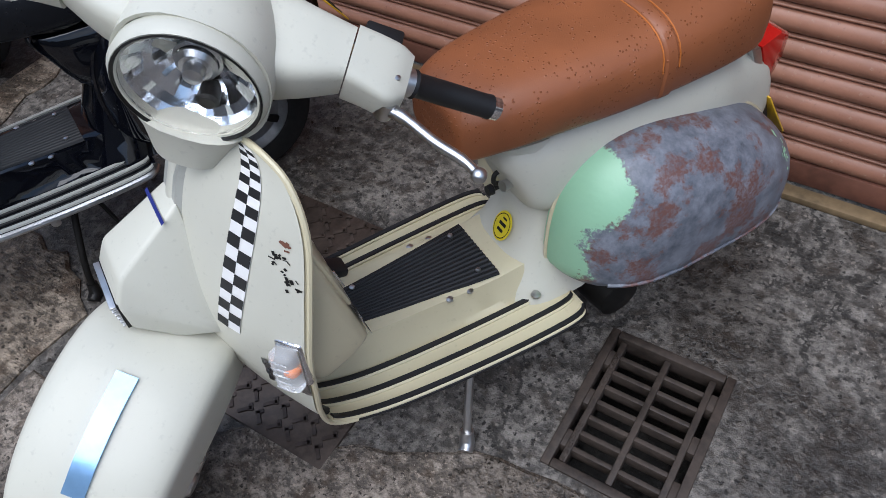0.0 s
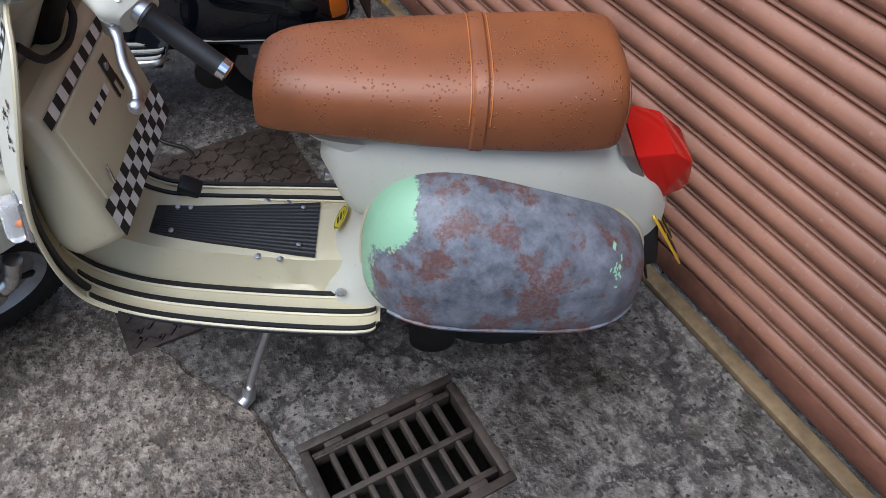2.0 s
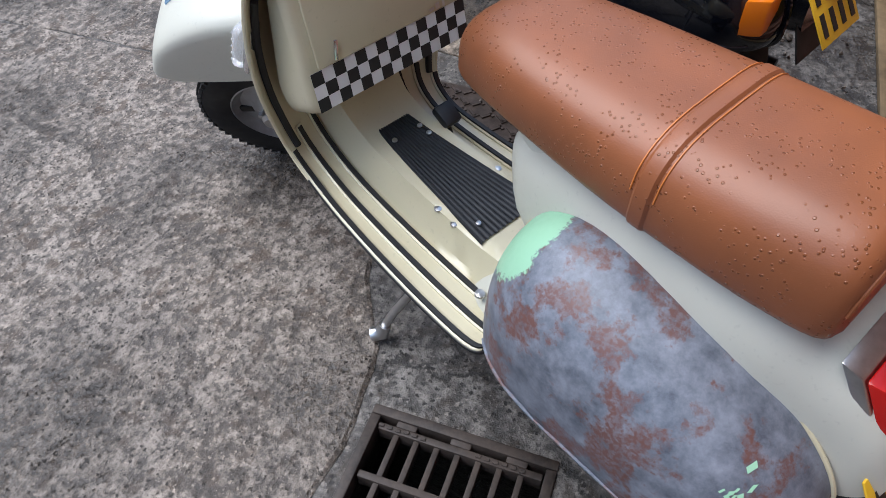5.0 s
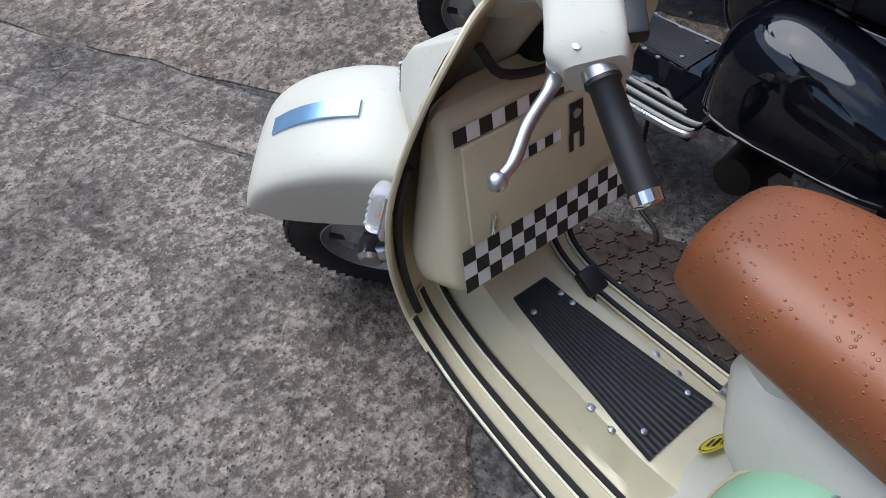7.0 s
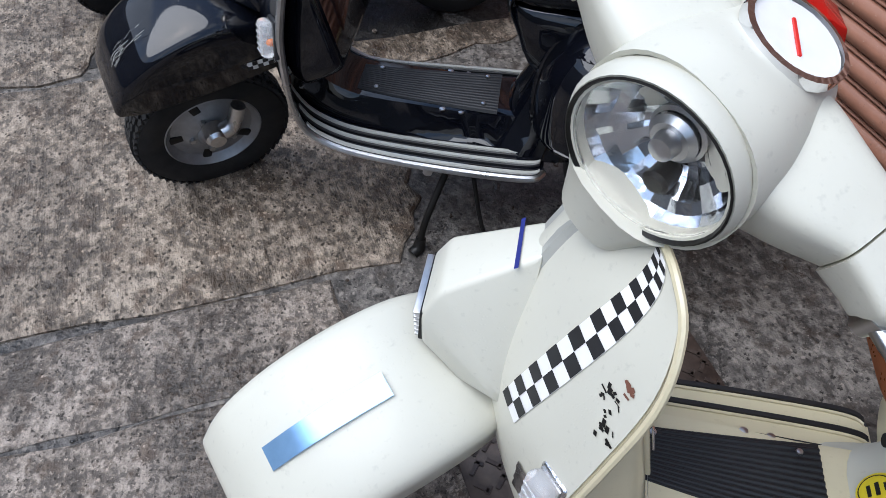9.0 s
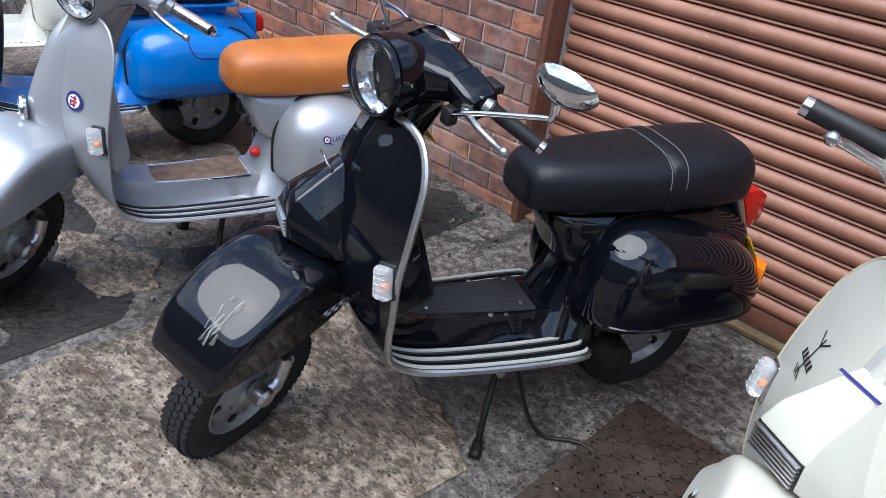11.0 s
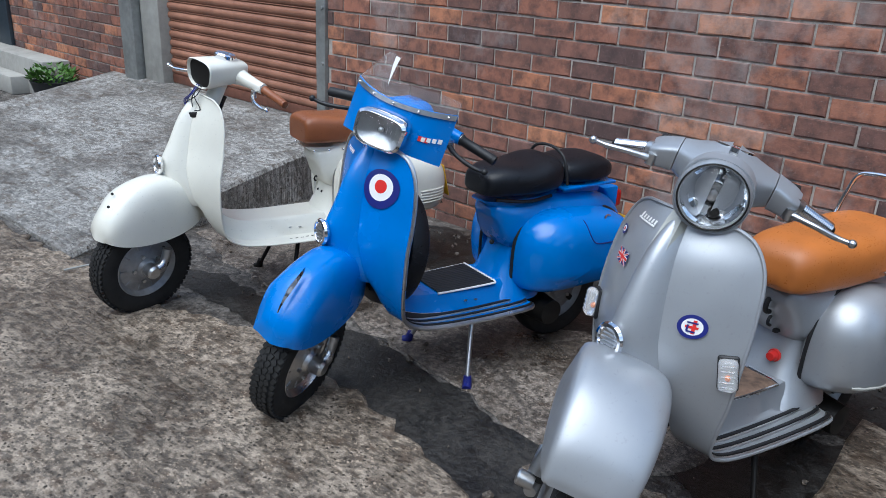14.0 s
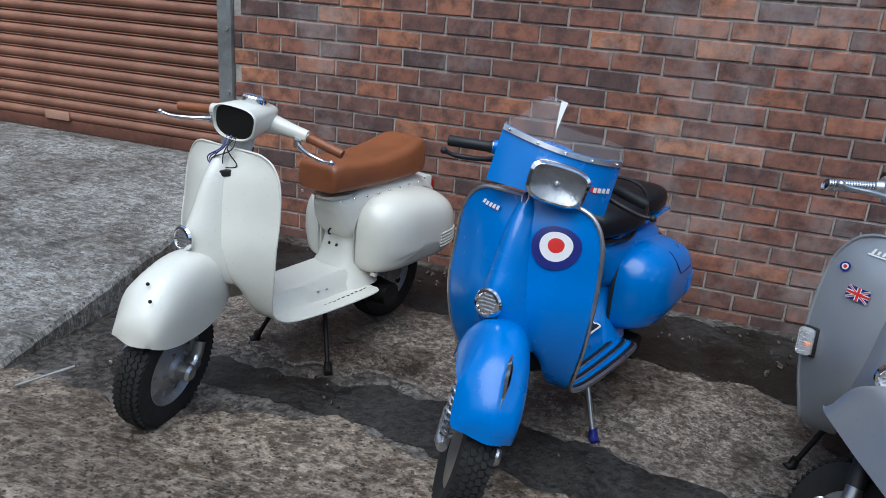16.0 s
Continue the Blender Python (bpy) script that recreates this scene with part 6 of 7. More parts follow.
for t, s, w, h, mt in ((0.86, 0.245, 0.02, 0.03, "dark"), (0.93, 0.262, 0.012, 0.02, "dark"), (0.9, 0.225, 0.01, 0.012, "frame_brown")):
    rr = random.Random(int(s * 100))
    bm = bmesh.new()
    for k in range(14):
        rect(rr.uniform(0.001, 0.005), rr.uniform(0.002, 0.009), (rr.uniform(-w, w) * 0.6, rr.uniform(-h, h) * 0.6), bm, 1, 1, rot=rr.uniform(0, 90))
    shield_decal(root, bm, M[mt], s, t, "scrape", off=-0.0055)
fo = grid_sheet(lambda s, t: shield_at(s, t, -0.007 - 0.004 * abs(noise.noise((s * 60, t * 40, 0)))), lin(0.375, 0.425, 14), lin(0.72, 0.995, 14))
part("silver_tape", fo, M["foil"], root, "crumpled silver tape round the indicator")

# B: black
root, S = use(B)
glovebox(B, M["black"])
fm, rows = tunnel_mat(B, M["rubber"], 0.41, 0.76, 0.084, 0.055)
for i, j in ((4, 8), (4, -9), (34, 8), (34, -9)):
    part("mat_screw", lathe([(0.006, 0), (0.0055, 0.003), (0.001, 0.004)], 10, "Z", rows[i][j] + Vector((0, 0, 0.002))), M["alu"], fm)
H = AXIS_P


def mirror(root, S, base, pts, head, face, r=(0.075, 0.045)):
    mm = part("mirror", tube(curve_pts(pts, 24), 0.0065, 10), M["chrome"], root, "long-stemmed chrome mirror", S)
    sx, sy = r
    hd = lathe([(0.001, -0.034), (0.4, -0.03), (0.8, -0.016), (0.97, 0.0), (1.0, 0.006), (0.95, 0.008)], 30, "Z")
    hd.transform(Matrix.Diagonal((sx, sy, 1, 1)))
    part("mirror_shell", hd, M["chrome"], mm, "", S @ Matrix.Translation(head) @ face)
    gl = disc(0.95, 30)
    gl.transform(Matrix.Translation((0, 0, 0.006)) @ Matrix.Diagonal((sx, sy, 1, 1)))
    part("mirror_glass", gl, M["mirrorglass"], mm, "", S @ Matrix.Translation(head) @ face)
    part("clamp", box((0.03, 0.03, 0.04), base, 0.006), M["rubber"], mm, "", S)


mirror(root, B["SB"], H + Vector((0.055, 0.14, -0.02)), [H + Vector((0.055, 0.14, -0.03)), H + Vector((0.06, 0.16, -0.005)), H + Vector((0.045, 0.22, 0.025)), H + Vector((0.01, 0.34, 0.075)), H + Vector((0.005, 0.37, 0.09)), H + Vector((0.005, 0.375, 0.13))], H + Vector((0.0, 0.375, 0.155)), Matrix.Rotation(radians(12), 4, "Z") @ Matrix.Rotation(radians(-62), 4, "Y"), (0.045, 0.07))
mirror(root, B["SB"], H + Vector((0.0, -0.17, 0.0)), [H + Vector((0.0, -0.17, 0.0)), H + Vector((0.02, -0.18, 0.06)), H + Vector((0.06, -0.22, 0.19)), H + Vector((0.055, -0.235, 0.24)), H + Vector((0.04, -0.25, 0.25))], H + Vector((0.03, -0.275, 0.25)), Matrix.Rotation(radians(10), 4, "Z") @ Matrix.Rotation(radians(-80), 4, "Y"), (0.055, 0.055))
part("master_cylinder", box((0.05, 0.07, 0.04), H + Vector((0.015, -0.19, 0.012)), 0.008), M["rubber"], root, "", B["SB"])
part("brake_hose", tube(curve_pts([H + Vector((0.02, -0.2, 0.0)), H + Vector((0.1, -0.17, -0.04)), H + Vector((0.1, -0.1, -0.09))], 12), 0.005, 8), M["rubber"], root, "", B["SB"])
for side in (1, -1):
    ind = part("rear_indicator", hull([(-0.245, side * (0.17 + a), 0.448 + b) for a in (-0.03, 0.025) for b in (-0.045, 0.045)] + [(-0.20, side * (0.20 + a), 0.448 + b) for a in (0, 0.03) for b in (-0.045, 0.045)], 0.006), M["orange"], root, "orange rear indicator lens")
bm = disc(0.022, 6)
shield_decal(root, bm, M["redink"], 0.09, -0.24, "hex_sticker", "small red hexagonal sticker")
bm = rect(0.026, 0.006, (0, 0))
shield_decal(root, bm, M["whiteink"], 0.09, -0.24, "sticker_bar", off=-0.008)
check_tape(9, 2, 0.013, 0, lambda bm, lift: moved(bm, lambda c: Vector((1.03 + c.x, 0.1195 + lift, 0.475 + c.y))), "chequer_patch", B["mudguard"], "chequered tape", S)
bm = box((0.006, 0.08, 0.018), (0.983, 0, 0.795), 0.002, rot=(0, 40, 0))
part("nose_badge", bm, M["chrome"], root)
part("seat_hook", tube(curve_pts([(0.40, 0.02, 0.64), (0.405, 0.025, 0.61), (0.395, 0.05, 0.60), (0.39, 0.06, 0.63)], 12), 0.006, 8), M["rubber"], root)
part("footpeg", tube([(0.60, 0.17, 0.262), (0.30, 0.19, 0.25)], 0.012, 10), M["dark"], root)
part("pedal_bolt", lathe([(0.012, -0.01), (0.012, 0.006), (0.001, 0.008)], 14, "Y", (0.56, 0.215, 0.262)), M["alu"], root)
part("overflow_hose", tube(curve_pts([(0.46, 0.12, 0.2), (0.42, 0.17, 0.04), (0.37, 0.2, -0.026), (0.29, 0.24, -0.028), (0.25, 0.29, -0.028)], 18), 0.006, 8), M["dark"], root)
sc = bmesh.new()
rr = random.Random(8)
for k in range(26):
    rect(0.0012, rr.uniform(0.01, 0.05), (rr.uniform(-0.05, 0.03), rr.uniform(-0.05, 0.05)), sc, 1, 3, rot=rr.uniform(-25, 25))
for v in sc.verts:
    x = 1.30 - v.co.y * 0.8
    z = np.interp(x, [1.25, 1.33, 1.378], [0.595, 0.535, 0.455])
    v.co = Vector((x, 0.035 + v.co.x * 0.6, z + 0.006))
part("scratches", sc, M["ltgrey"], B["mudguard"], "", S)

# C: silver
root, S = use(C)
glovebox(C, M["silver"], 0.80, 0.80, 0.03)
fm, rows = tunnel_mat(C, plain("worn_brown_mat", (0.24, 0.15, 0.10), 0.8, scale=30, vary=0.6), 0.405, 0.72, 0.086, 0.07, False, M["chrome"])
rail = curve_pts([(0.09, 0.147, 0.668), (0.03, 0.153, 0.672), (-0.06, 0.155, 0.685), (-0.12, 0.15, 0.72), (-0.15, 0.142, 0.80), (-0.165, 0.12, 0.875), (-0.168, 0.07, 0.892), (-0.168, 0.0, 0.895), (-0.168, -0.07, 0.892), (-0.165, -0.12, 0.875), (-0.15, -0.142, 0.80), (-0.12, -0.15, 0.72), (-0.06, -0.155, 0.685), (0.03, -0.153, 0.672), (0.09, -0.147, 0.668)], 80)
gr = part("grab_rail", tube(rail, 0.0085, 12), M["chrome"], root, "bent chrome grab rail round the seat")
for side in (1, -1):
    part("rail_bracket", box((0.10, 0.006, 0.02), (-0.02, side * 0.152, 0.678), 0.002), M["chrome"], gr)
for r, r0, mat, o in ((0.030, 0.021, "navyink", -0.006), (0.021, 0.0, "whiteink", -0.0062)):
    shield_decal(root, disc(r, 32, r0), M[mat], 0.30, 0.55, "round_sticker", "blue and white round sticker", off=o)
bm = rect(0.007, 0.034, (0.004, 0.0))
rect(0.026, 0.006, (0, -0.001), bm)
shield_decal(root, bm, M["redink"], 0.30, 0.55, "sticker_print", off=-0.0075)
bm = rect(0.004, 0.016, (-0.008, -0.004))
rect(0.022, 0.004, (0, 0.010), bm)
rect(0.018, 0.004, (0.0, -0.012), bm)
shield_decal(root, bm, M["navyink"], 0.30, 0.55, "sticker_print", off=-0.008)
# flag sticker and small target
bm = rect(0.056, 0.036, (0, 0))
shield_decal(root, bm, M["navyink"], 0.25, -0.58, "flag_sticker", "small flag sticker", off=-0.006)
bm = rect(0.056, 0.011, (0, 0))
rect(0.011, 0.036, (0, 0), bm)
rect(0.062, 0.006, (0, 0), bm, rot=33)
rect(0.062, 0.006, (0, 0), bm, rot=-33)
shield_decal(root, bm, M["whiteink"], 0.25, -0.58, "flag_white", off=-0.0072)
bm = rect(0.056, 0.006, (0, 0))
rect(0.006, 0.036, (0, 0), bm)
rect(0.06, 0.0025, (0, 0), bm, rot=33)
rect(0.06, 0.0025, (0, 0), bm, rot=-33)
shield_decal(root, bm, M["redink"], 0.25, -0.58, "flag_red", off=-0.0085)
for r, r0, mat, o in ((0.014, 0.009, "navyink", -0.006), (0.009, 0.005, "whiteink", -0.0062), (0.005, 0, "redink", -0.0065)):
    shield_decal(root, disc(r, 20, r0), M[mat], 0.215, -0.83, "target_sticker", off=o)
# crest plate on the rib, script bars
shield_decal(root, rect(0.03, 0.045, (0, 0)), M["yellowink"], 0.075, -0.04, "crest_plate", "small yellow and blue crest plate", off=-0.0145)
shield_decal(root, rect(0.024, 0.032, (0, -0.002)), M["bluesheen"], 0.075, -0.04, "crest_field", off=-0.0155)
bm = rect(0.09, 0.004, (0, -0.012))
for k in range(6):
    rect(0.008, 0.012 + 0.008 * (k == 0), (-0.035 + k * 0.015, -0.002), bm, 1, 1)
shield_decal(root, bm, M["whiteink"], 0.155, -0.5, "script_bars", off=-0.006)
# words on the side panel
side_decal(C["panel"], letters("UADROPHENIA", 1.0), M["navyink"], 1, (0.085, 0.535), 0.0245, "panel_lettering", "dark blue lettering", 4)
for r, r0, mat in ((0.0135, 0.0085, "navyink"), (0.0085, 0.005, "whiteink"), (0.005, 0, "redink")):
    side_decal(C["panel"], disc(r, 24, r0), M[mat], 1, (0.187, 0.527), 1.0, "target_letter")
side_decal(C["panel"], rect(0.012, 0.004, (0.012, -0.012), rot=-45), M["navyink"], 1, (0.187, 0.527), 1.0, "letter_tail")
kn = part("fuel_knob", lathe([(0.001, 0.02), (0.013, 0.018), (0.016, 0.0), (0.02, -0.002), (0.02, -0.01)], 20, "X", (0.366, 0.03, 0.41)), M["redink"], root, "round red rubber knob")
part("bag_hook", tube(curve_pts([(0.35, 0.0, 0.53), (0.38, 0.0, 0.53), (0.385, 0.0, 0.51), (0.37, 0.0, 0.50)], 10), 0.005, 8), M["rubber"], root)
part("steering_lock_hook", tube(curve_pts([(0.38, 0.0, 0.60), (0.41, 0.0, 0.59), (0.412, 0.0, 0.56), (0.39, 0.0, 0.55)], 12), 0.008, 8), M["rubber"], root)
part("lever_switch", box((0.03, 0.015, 0.012), (0.36, 0.02, 0.49), 0.003), M["rubber"], root)
# exposed suspension unit by the front wheel
su = part("front_damper", tube([(1.12, -0.07, 0.42), (1.19, -0.085, 0.26)], 0.02, 14), M["alu"], root, "", S)
part("damper_boot", tube([(1.115, -0.07, 0.43), (1.145, -0.076, 0.36)], 0.024, 14), M["rubber"], su, "", S)
part("link_end", lathe([(0.001, -0.125), (0.018, -0.125), (0.022, -0.12), (0.022, -0.08), (0.001, -0.08)], 20, "Y", (1.20, 0, 0.235)), M["alu"], su, "", S)

# D: blue
root, S = use(D)


def screen_at(u, v, o=0.0):
    """The flyscreen's curve: u across, v from its blue foot (0) to the top of the clear part (2)."""
    z = 0.935 + 0.135 * v
    x = AXIS_P.x + 0.185 - 0.085 * u * u - 0.055 * v + o
    w = 0.185 * math.sqrt(1 - 0.4 * min(1, max(0, v - 1)) ** 2)
    zz = z - (0.03 * (1 - v) * u * u if v < 1 else 0.04 * (v - 1) * u * u * u * u)
    return Vector((x, w * u, zz))


fly = part("flyscreen", grid_sheet(lambda v, u: screen_at(u, v), lin(0, 1, 12), lin(-1, 1, 25), 0.004), M["blue"], root, "blue cowl with clear flyscreen", S)


def torn_top(u):
    """The clear screen's broken upper edge."""
    return 1.0 + 0.9 * smooth01((u + 1.05) / 0.5) if u < -0.2 else 1.42 - 0.1 * max(0, u - 0.6)


acr = part("screen", grid_sheet(lambda v, u: screen_at(u, 0.92 + (torn_top(u) - 0.92) * v, 0.004), lin(0, 1, 12), lin(-1, 1, 41), 0.003), M["acrylic"], fly, "clear curved plastic screen", S)
acr.visible_shadow = False
part("screen_strip", grid_sheet(lambda v, u: screen_at(u, v, 0.008), lin(0.9, 1.0, 4), lin(-1, 1, 25), 0.002), M["alu"], fly, "", S)
for k in range(5):
    part("screw", ball(screen_at(-0.9 + 0.45 * k, 0.95, 0.011), 0.005), M["chrome"], fly, "", S)
part("torn_film", grid_sheet(lambda v, u: screen_at(-0.24 - 0.12 * v * u, 1.25 + 0.63 * v, 0.0085), lin(0, 1, 8), lin(0, 1, 6), 0.0008), M["whiteink"], fly, "", S)
hb = part("headset", loft([ring(AXIS_P + Vector((x, 0, z)), (0, 1, 0), (0, 0, 1), a, b, 2.6, 30) for x, z, a, b in ((-0.06, 0.0, 0.03, 0.03), (-0.04, 0.0, 0.07, 0.05), (0.04, 0.0, 0.085, 0.06), (0.10, -0.005, 0.08, 0.055))]), M["blue"], root, "", S)
part("column", tube([AXIS_P - AXIS_U * 0.03, AXIS_P - AXIS_U * 0.14], 0.035, 16), M["blue"], hb, "", S)


def trapezoid(sc, o):
    pts = []
    for k in range(40):
        t = 2 * math.pi * k / 40
        c, s = math.cos(t), math.sin(t)
        y = 0.078 * math.copysign(abs(c) ** (2 / 3.2), c)
        z = 0.05 * math.copysign(abs(s) ** (2 / 4), s)
        y *= 1 + 0.10 * s
        pts.append(Vector((AXIS_P.x + 0.187 + o - (z * sc) * 0.25, y * sc, 0.985 + z * sc)))
    return pts


lp = part("headlamp", loft([trapezoid(1.05, -0.03), trapezoid(1.12, 0.0), trapezoid(1.12, 0.02), trapezoid(1.0, 0.028), trapezoid(0.98, 0.012)], caps=False), M["chrome"], root, "trapezoid headlamp with chrome rim", S)
part("reflector", loft([trapezoid(0.99, 0.012), trapezoid(0.7, 0.0), trapezoid(0.3, -0.008), trapezoid(0.02, -0.01)], caps=False), plain("dull_lamp_mirror", (0.3, 0.31, 0.32), 0.25, 0.7), lp, "", S)
part("bulb", ball((AXIS_P.x + 0.19, 0, 0.985), 0.009), M["alu"], lp, "", S)
rows = [trapezoid(0.98, 0.02), trapezoid(0.8, 0.03), trapezoid(0.45, 0.036), trapezoid(0.1, 0.038)]
ln = part("lens", loft(rows), M["lens"], lp, "ribbed clear lens", S)
ln.visible_shadow = False
for k in range(9):
    y = -0.06 + k * 0.015
    part("lens_rib", tube([Vector((AXIS_P.x + 0.226, y, 0.955)), Vector((AXIS_P.x + 0.211, y, 1.015))], 0.0016, 5), M["lens"], ln, "", S)
for r, r0, mat, o in ((0.066, 0.044, "navyink", -0.006), (0.044, 0.022, "whiteink", -0.0062), (0.022, 0, "redink", -0.0064)):
    dk = disc(r, 40, r0) if r0 else disc(r, 40)
    bmesh.ops.subdivide_edges(dk, edges=list(dk.edges), cuts=2, use_grid_fill=True)
    shield_decal(root, dk, M[mat], 0.225, 0.52, "target_roundel", "blue, white and red target roundel", off=o)
shield_decal(root, disc(0.018, 6), M["whiteink"], 0.075, 0.0, "crest", "small hexagonal crest", off=-0.02)
shield_decal(root, disc(0.013, 6), M["navyink"], 0.075, 0.0, "crest_field", off=-0.0215)
bm = bmesh.new()
for k in range(5):
    rect(0.011, 0.014, (-0.032 + k * 0.016, 0.003 * (k == 0)), bm, 1, 1)
shield_decal(root, bm, M["whiteink"], 0.165, -0.55, "script_bars", "raised white maker's script", off=-0.009, rot=-4)
bm = bmesh.new()
for k in range(4):
    rect(0.011, 0.012, (-0.024 + k * 0.015, 0.002 * k), bm, 1, 1)
for k, mat in ((0, "redink"), (1, "whiteink")):
    b2 = rect(0.03, 0.014, (0, 0)) if k == 0 else bm.copy()
    for v in b2.verts:
        u = 0.72 + (v.co.x + (0.012 if k else -0.012)) / 0.185
        v.co = screen_at(u, 0.42 + v.co.y / 0.135, 0.006 + 0.001 * k)
    part("screen_badge", b2, M[mat], fly, "", S)
bm.free()
cr = []
for x, z in spline([(1.365, 0.50), (1.34, 0.54), (1.30, 0.573), (1.25, 0.60)], 14):
    w = 0.0085 * math.sin(math.pi * min(1, max(0.08, (1.37 - x) / 0.125)))
    cr.append([Vector((x, y, z + o)) for y, o in ((-w, 0.0), (0, 0.013), (w, 0.0))])
part("mudguard_crest", loft(cr), M["chrome"], D["mudguard"], "slim chrome crest", S)
sp = part("spare_wheel_cover", lathe([(0.001, -0.055), (0.12, -0.055), (0.19, -0.05), (0.215, -0.03), (0.22, 0.0), (0.21, 0.03), (0.17, 0.05), (0.001, 0.052)], 40, "X"), M["blackseat"], root, "black vinyl cover over the spare wheel", pose(0.825, 0, 0.55, 0, -12, 0))
part("cover_strap", tube([(0.80, y, z) for y, z in ((0.0, 0.76), (0.0, 0.56), (0.0, 0.37))], 0.008, 8), M["rubber"], sp)
fm, rows = tunnel_mat(D, M["rubber"], 0.405, 0.66, 0.105, 0.095, True, M["whiteink"])
hk = part("panel_catch", tube(curve_pts([(-0.02, cowl_y(-0.02, 0.575) + 0.004, 0.575), (-0.05, cowl_y(-0.05, 0.58) + 0.008, 0.58), (-0.07, cowl_y(-0.07, 0.575) + 0.004, 0.575)], 8), 0.004, 8), M["chrome"], D["panel"])
pts = [(0.09, 0.585), (0.085, 0.54), (0.06, 0.505), (0.0, 0.497), (-0.09, 0.497)]
part("glove_lid_seam", tube([(x, cowl_y(x, z) + 0.0005, z) for x, z in [tuple(p) for p in spline(pts, 26)]], 0.0022, 6), M["navyink"], D["panel"])
for y, z in ((0.0, 0.50), (0.0, 0.47)):
    part("neck_knob", ball((0.352, y, z), 0.01), M["rubber"], root)

# E: white
root, S = use(E_)


def nacelle(sc, o):
    pts = []
    for k in range(40):
        t = 2 * math.pi * k / 40
        c, s = math.cos(t), math.sin(t)
        y = 0.075 * math.copysign(abs(c) ** (2 / 3), c) * (1 + 0.15 * s)
        z = 0.055 * math.copysign(abs(s) ** (2 / 3), s)
        pts.append(AXIS_P + Vector((o, y * sc, z * sc + 0.012)))
    return pts


part("headset", loft([nacelle(0.35, -0.06), nacelle(0.7, -0.045), nacelle(0.92, 0.0), nacelle(1.0, 0.07), nacelle(1.06, 0.155), nacelle(1.0, 0.16), nacelle(0.94, 0.15), nacelle(0.85, 0.04)], caps=True), M["white"], root, "open headlamp shell with no lamp", S)
cav = part("lamp_cavity", loft([nacelle(0.93, 0.148), nacelle(0.86, 0.05), nacelle(0.5, 0.045)]), M["dark"], root, "", S)
part("cable_clamp", tube(curve_pts([AXIS_P + Vector((0.08, 0.02, 0.04)), AXIS_P + Vector((0.1, 0.035, 0.0)), AXIS_P + Vector((0.09, 0.03, -0.04))], 10), 0.009, 8), M["alu"], cav, "", S)
part("column", tube([AXIS_P - AXIS_U * 0.02 + Vector((0.04, 0, 0)), AXIS_P - AXIS_U * 0.13 + Vector((0.04, 0, 0))], 0.033, 18), M["white"], root, "", S)
for k in range(6):
    rr = random.Random(40 + k)
    a = AXIS_P + Vector((0.13, rr.uniform(-0.03, 0.04), -0.02))
    pts = [a, a + Vector((0.05, rr.uniform(-0.02, 0.02), -0.05)), a + Vector((0.05, rr.uniform(-0.06, 0.06), -0.10)), a + Vector((0.045, rr.uniform(-0.03, 0.03), -0.125 - 0.02 * (k % 2)))]
    part("loose_wire", tube(curve_pts(pts, 16), 0.0022, 6), M["navyink"] if k % 2 else M["rubber"], root, "", S)
part("wire_plug", box((0.03, 0.055, 0.022), AXIS_P + Vector((0.182, 0.0, -0.155)), 0.004, rot=(15, 0, 8)), M["rubber"], root, "", S)
dl = part("speedometer", lathe([(0.001, -0.03), (0.04, -0.03), (0.046, 0.006), (0.042, 0.012), (0.001, 0.008)], 28, "Z"), M["chrome"], root, "chrome-rimmed speedometer", S @ pose(AXIS_P.x + 0.03, 0, AXIS_P.z + 0.072, 0, -10, 0))
part("dial_face", disc(0.038, 28), M["bluesheen"], dl, "", S @ pose(AXIS_P.x + 0.03, 0, AXIS_P.z + 0.072, 0, -10, 0) @ Matrix.Translation((0, 0, 0.0135)))
for x, y in ((1.33, 0.03), (1.29, -0.01)):
    z = np.interp(x, [1.25, 1.33, 1.378], [0.595, 0.535, 0.455])
    part("fixing_hole", ball((x, y, z - 0.003), 0.006), M["dark"], E_["mudguard"], "", S)
for k in range(15):
    x = 0.33 + k * 0.026
    part("runner_hole", box((0.014, 0.004, 0.002), (x, 0.165 + 0.002 * math.sin(k * 2), 0.2745), 0.0), M["dark"], root)
for y, z in ((0.0, 0.52), (0.012, 0.49), (-0.02, 0.43), (0.02, 0.43)):
    part("neck_hole", ball((0.346, y, z), 0.007), M["dark"], root)
part("neck_hook", tube(curve_pts([(0.345, 0.0, 0.50), (0.37, 0.0, 0.50), (0.375, 0.0, 0.485), (0.365, 0.0, 0.478)], 8), 0.004, 6), M["dark"], root)
part("cowl_catch", box((0.02, 0.03, 0.02), (0.27, 0.16, 0.32), 0.004), M["white"], root)
part("axle_arm", tube(curve_pts([(1.10, -0.07, 0.33), (1.20, -0.085, 0.30), (1.28, -0.08, 0.28)], 8), [0.02, 0.021, 0.022, 0.024, 0.026, 0.027, 0.026, 0.02], 12), M["alu"], root, "", S)

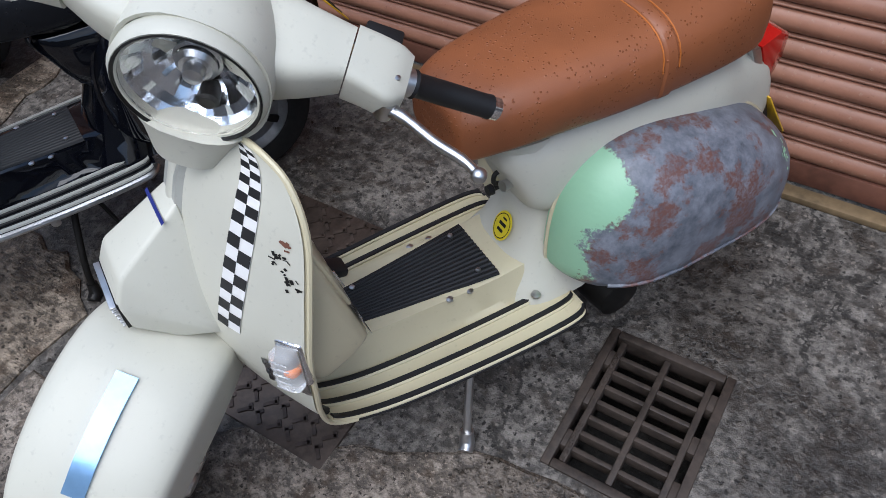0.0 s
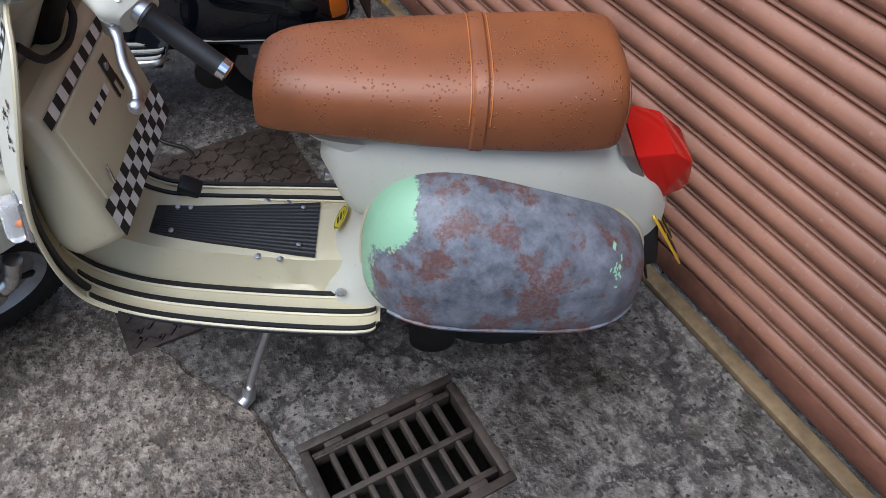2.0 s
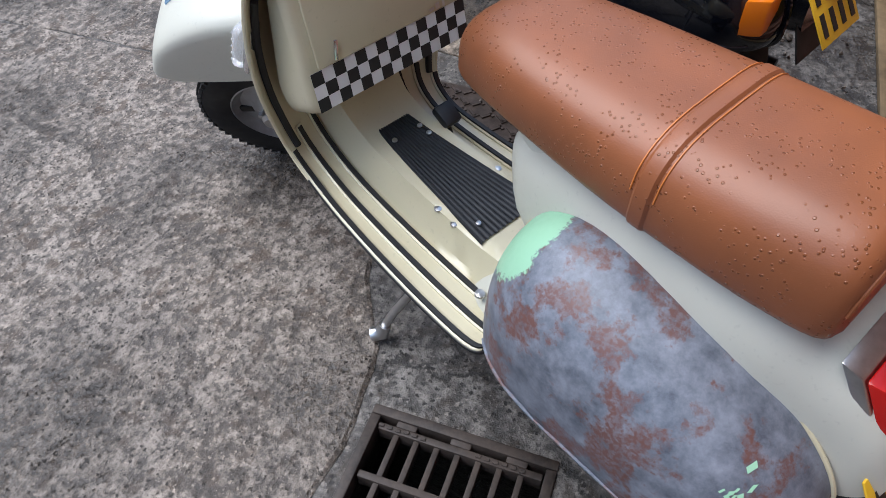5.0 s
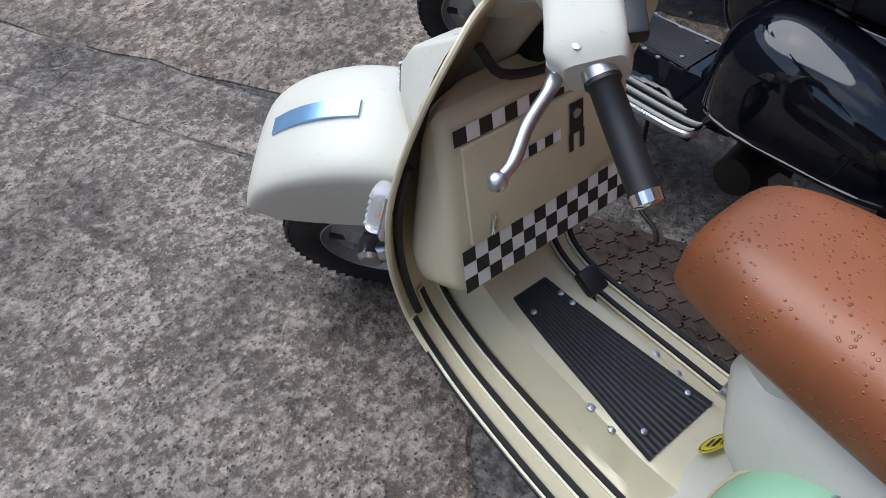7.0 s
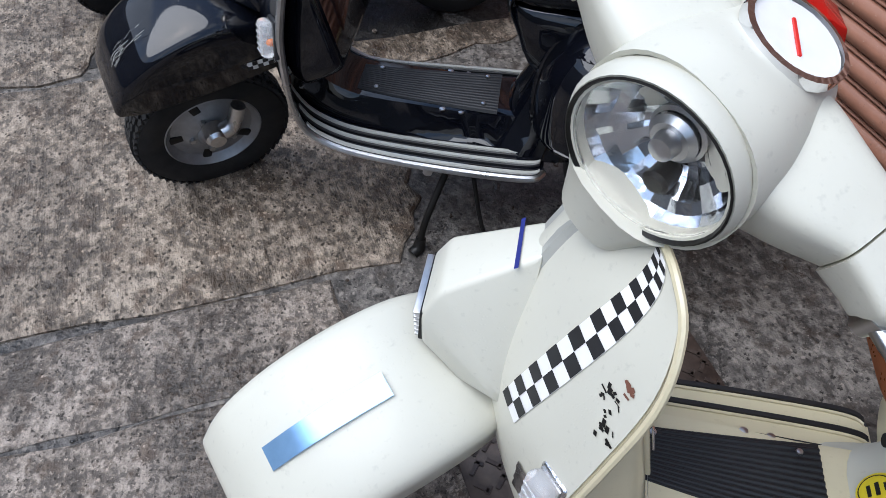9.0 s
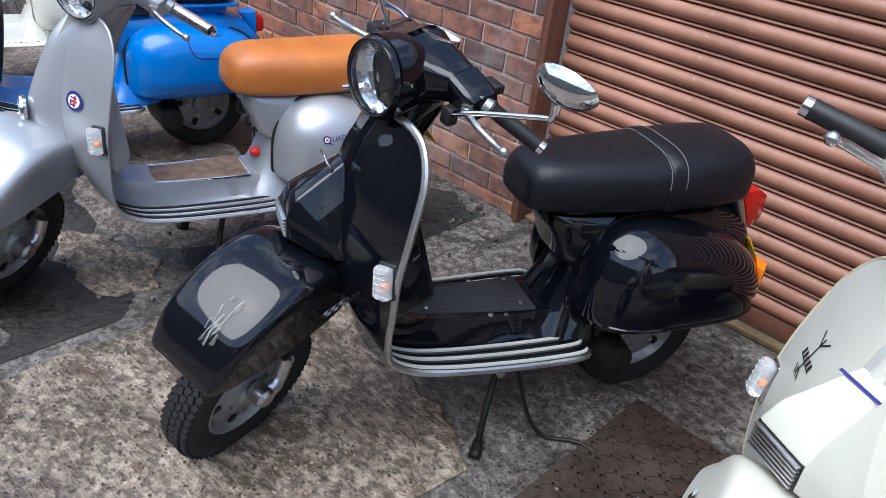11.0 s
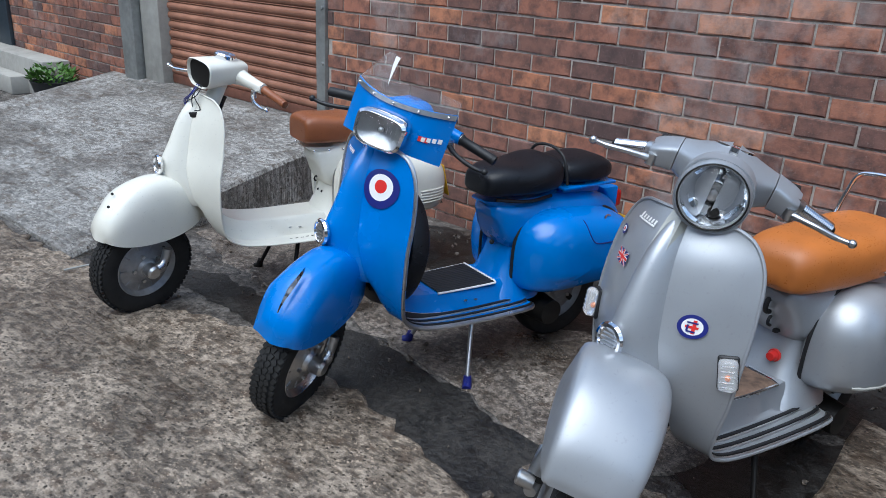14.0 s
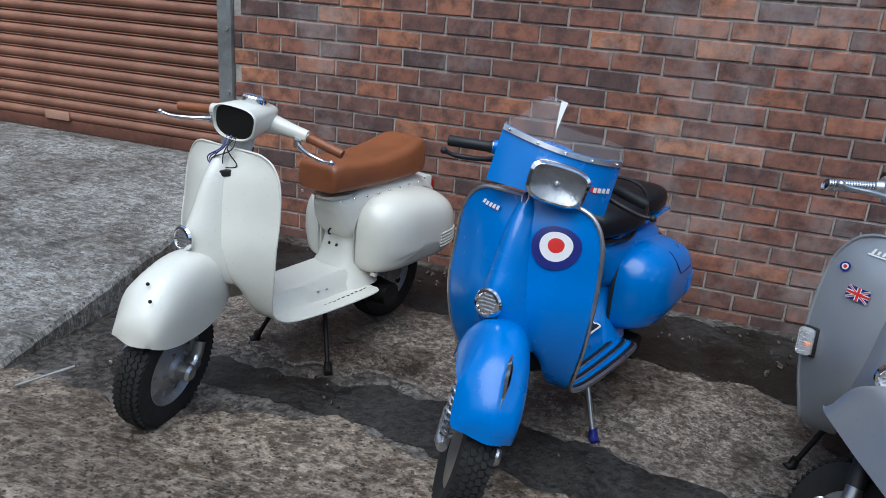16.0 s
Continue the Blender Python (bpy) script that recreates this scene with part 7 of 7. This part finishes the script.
# loose things on the ground
stick = thing("metal_rod", pose(0, 0, 0), "thin grey metal rod lying by the apron edge", "rod")
part("rod", tube([(-6.09, 0.74, 0.025), (-5.93, 0.86, 0.085)], 0.005, 8), M["steel"], stick)
hose = thing("cable", pose(0, 0, 0), "short grey cable lying loose on the wet ground", "cable")
part("cable_core", tube(curve_pts([(-1.52, 1.74, 0.02), (-1.53, 1.68, 0.018), (-1.55, 1.62, 0.017), (-1.55, 1.57, 0.016), (-1.556, 1.535, 0.014)], 24), 0.003, 8), M["steel"], hose)
deb = bmesh.new()
rr = random.Random(21)
for k in range(420):
    x, y = rr.uniform(-6.1, -1.6), rr.uniform(0.9, 2.62)
    if rr.random() < 0.45:
        y = 2.3 + rr.random() * 0.36
    s = rr.uniform(0.003, 0.014) * (1 if rr.random() < 0.9 else 1.8)
    b = bmesh.new()
    bmesh.ops.create_icosphere(b, subdivisions=1, radius=s)
    for v in b.verts:
        v.co *= rr.uniform(0.6, 1.2)
    b.transform(pose(x, y, 0.010 + s * 0.2, rr.uniform(0, 90), rr.uniform(0, 90), rr.uniform(0, 360)) @ Matrix.Diagonal((1, rr.uniform(0.5, 1), rr.uniform(0.4, 0.8), 1)))
    me = bpy.data.meshes.new("tmp")
    b.to_mesh(me)
    b.free()
    deb.from_mesh(me)
    bpy.data.meshes.remove(me)
tagged(part("gravel", deb, M["patch"]), "loose grit and crumbs of concrete", "gravel", kind="stuff")

# a dab of cement on the brickwork near the shutter
dab = bmesh.new()
rr = random.Random(31)
rim = [(-3.19 + 0.05 * math.cos(2 * math.pi * i / 22) * rr.uniform(0.6, 1.15), 0.485 + 0.062 * math.sin(2 * math.pi * i / 22) * rr.uniform(0.6, 1.15)) for i in range(22)]
f = [dab.verts.new((x, WALL_Y - 0.002, z)) for x, z in rim]
b = [dab.verts.new((-3.19 + (x + 3.19) * 1.12, WALL_Y + 0.012, 0.485 + (z - 0.485) * 1.12)) for x, z in rim]
dab.faces.new(f)
for i in range(22):
    dab.faces.new((f[i], f[(i + 1) % 22], b[(i + 1) % 22], b[i]))
tagged(part("trim_cement", dab, M["spoke_grey"]), "grey cement dabbed over old brickwork", "cement patch", kind="structure")
# chrome-bodied rear lamps and a blue-cased one on the silver scooter's tail
root, S = use(C)
for side in (1, -1):
    part("rear_lamp_body", lathe([(0.001, 0.02), (0.02, 0.018), (0.026, -0.01), (0.024, -0.05), (0.001, -0.055)], 20, "X", (-0.22, side * 0.10, 0.60)), M["chrome"], root, "round chrome rear lamp")


# ---- bricks, last ----
near = bricks(-6.5, -2.785, 0.0, 1.62)
rest = near[300:]
for x, z, ln in near[:300]:
    me = random.choice(brick_meshes)
    ob = new("brick", me)
    ob.parent = wall_main
    ob.location = (x, WALL_Y + 0.025 + random.uniform(-0.002, 0.002), z)
    ob.scale = (ln / BL, 1, 1)
joined_bricks("brick_rest", wall_main, rest + bricks(-6.5, -2.785, 1.62, 2.74))
joined_bricks("brick_rest", wall_left, bricks(-15.2, -9.22, 0.0, 2.74))
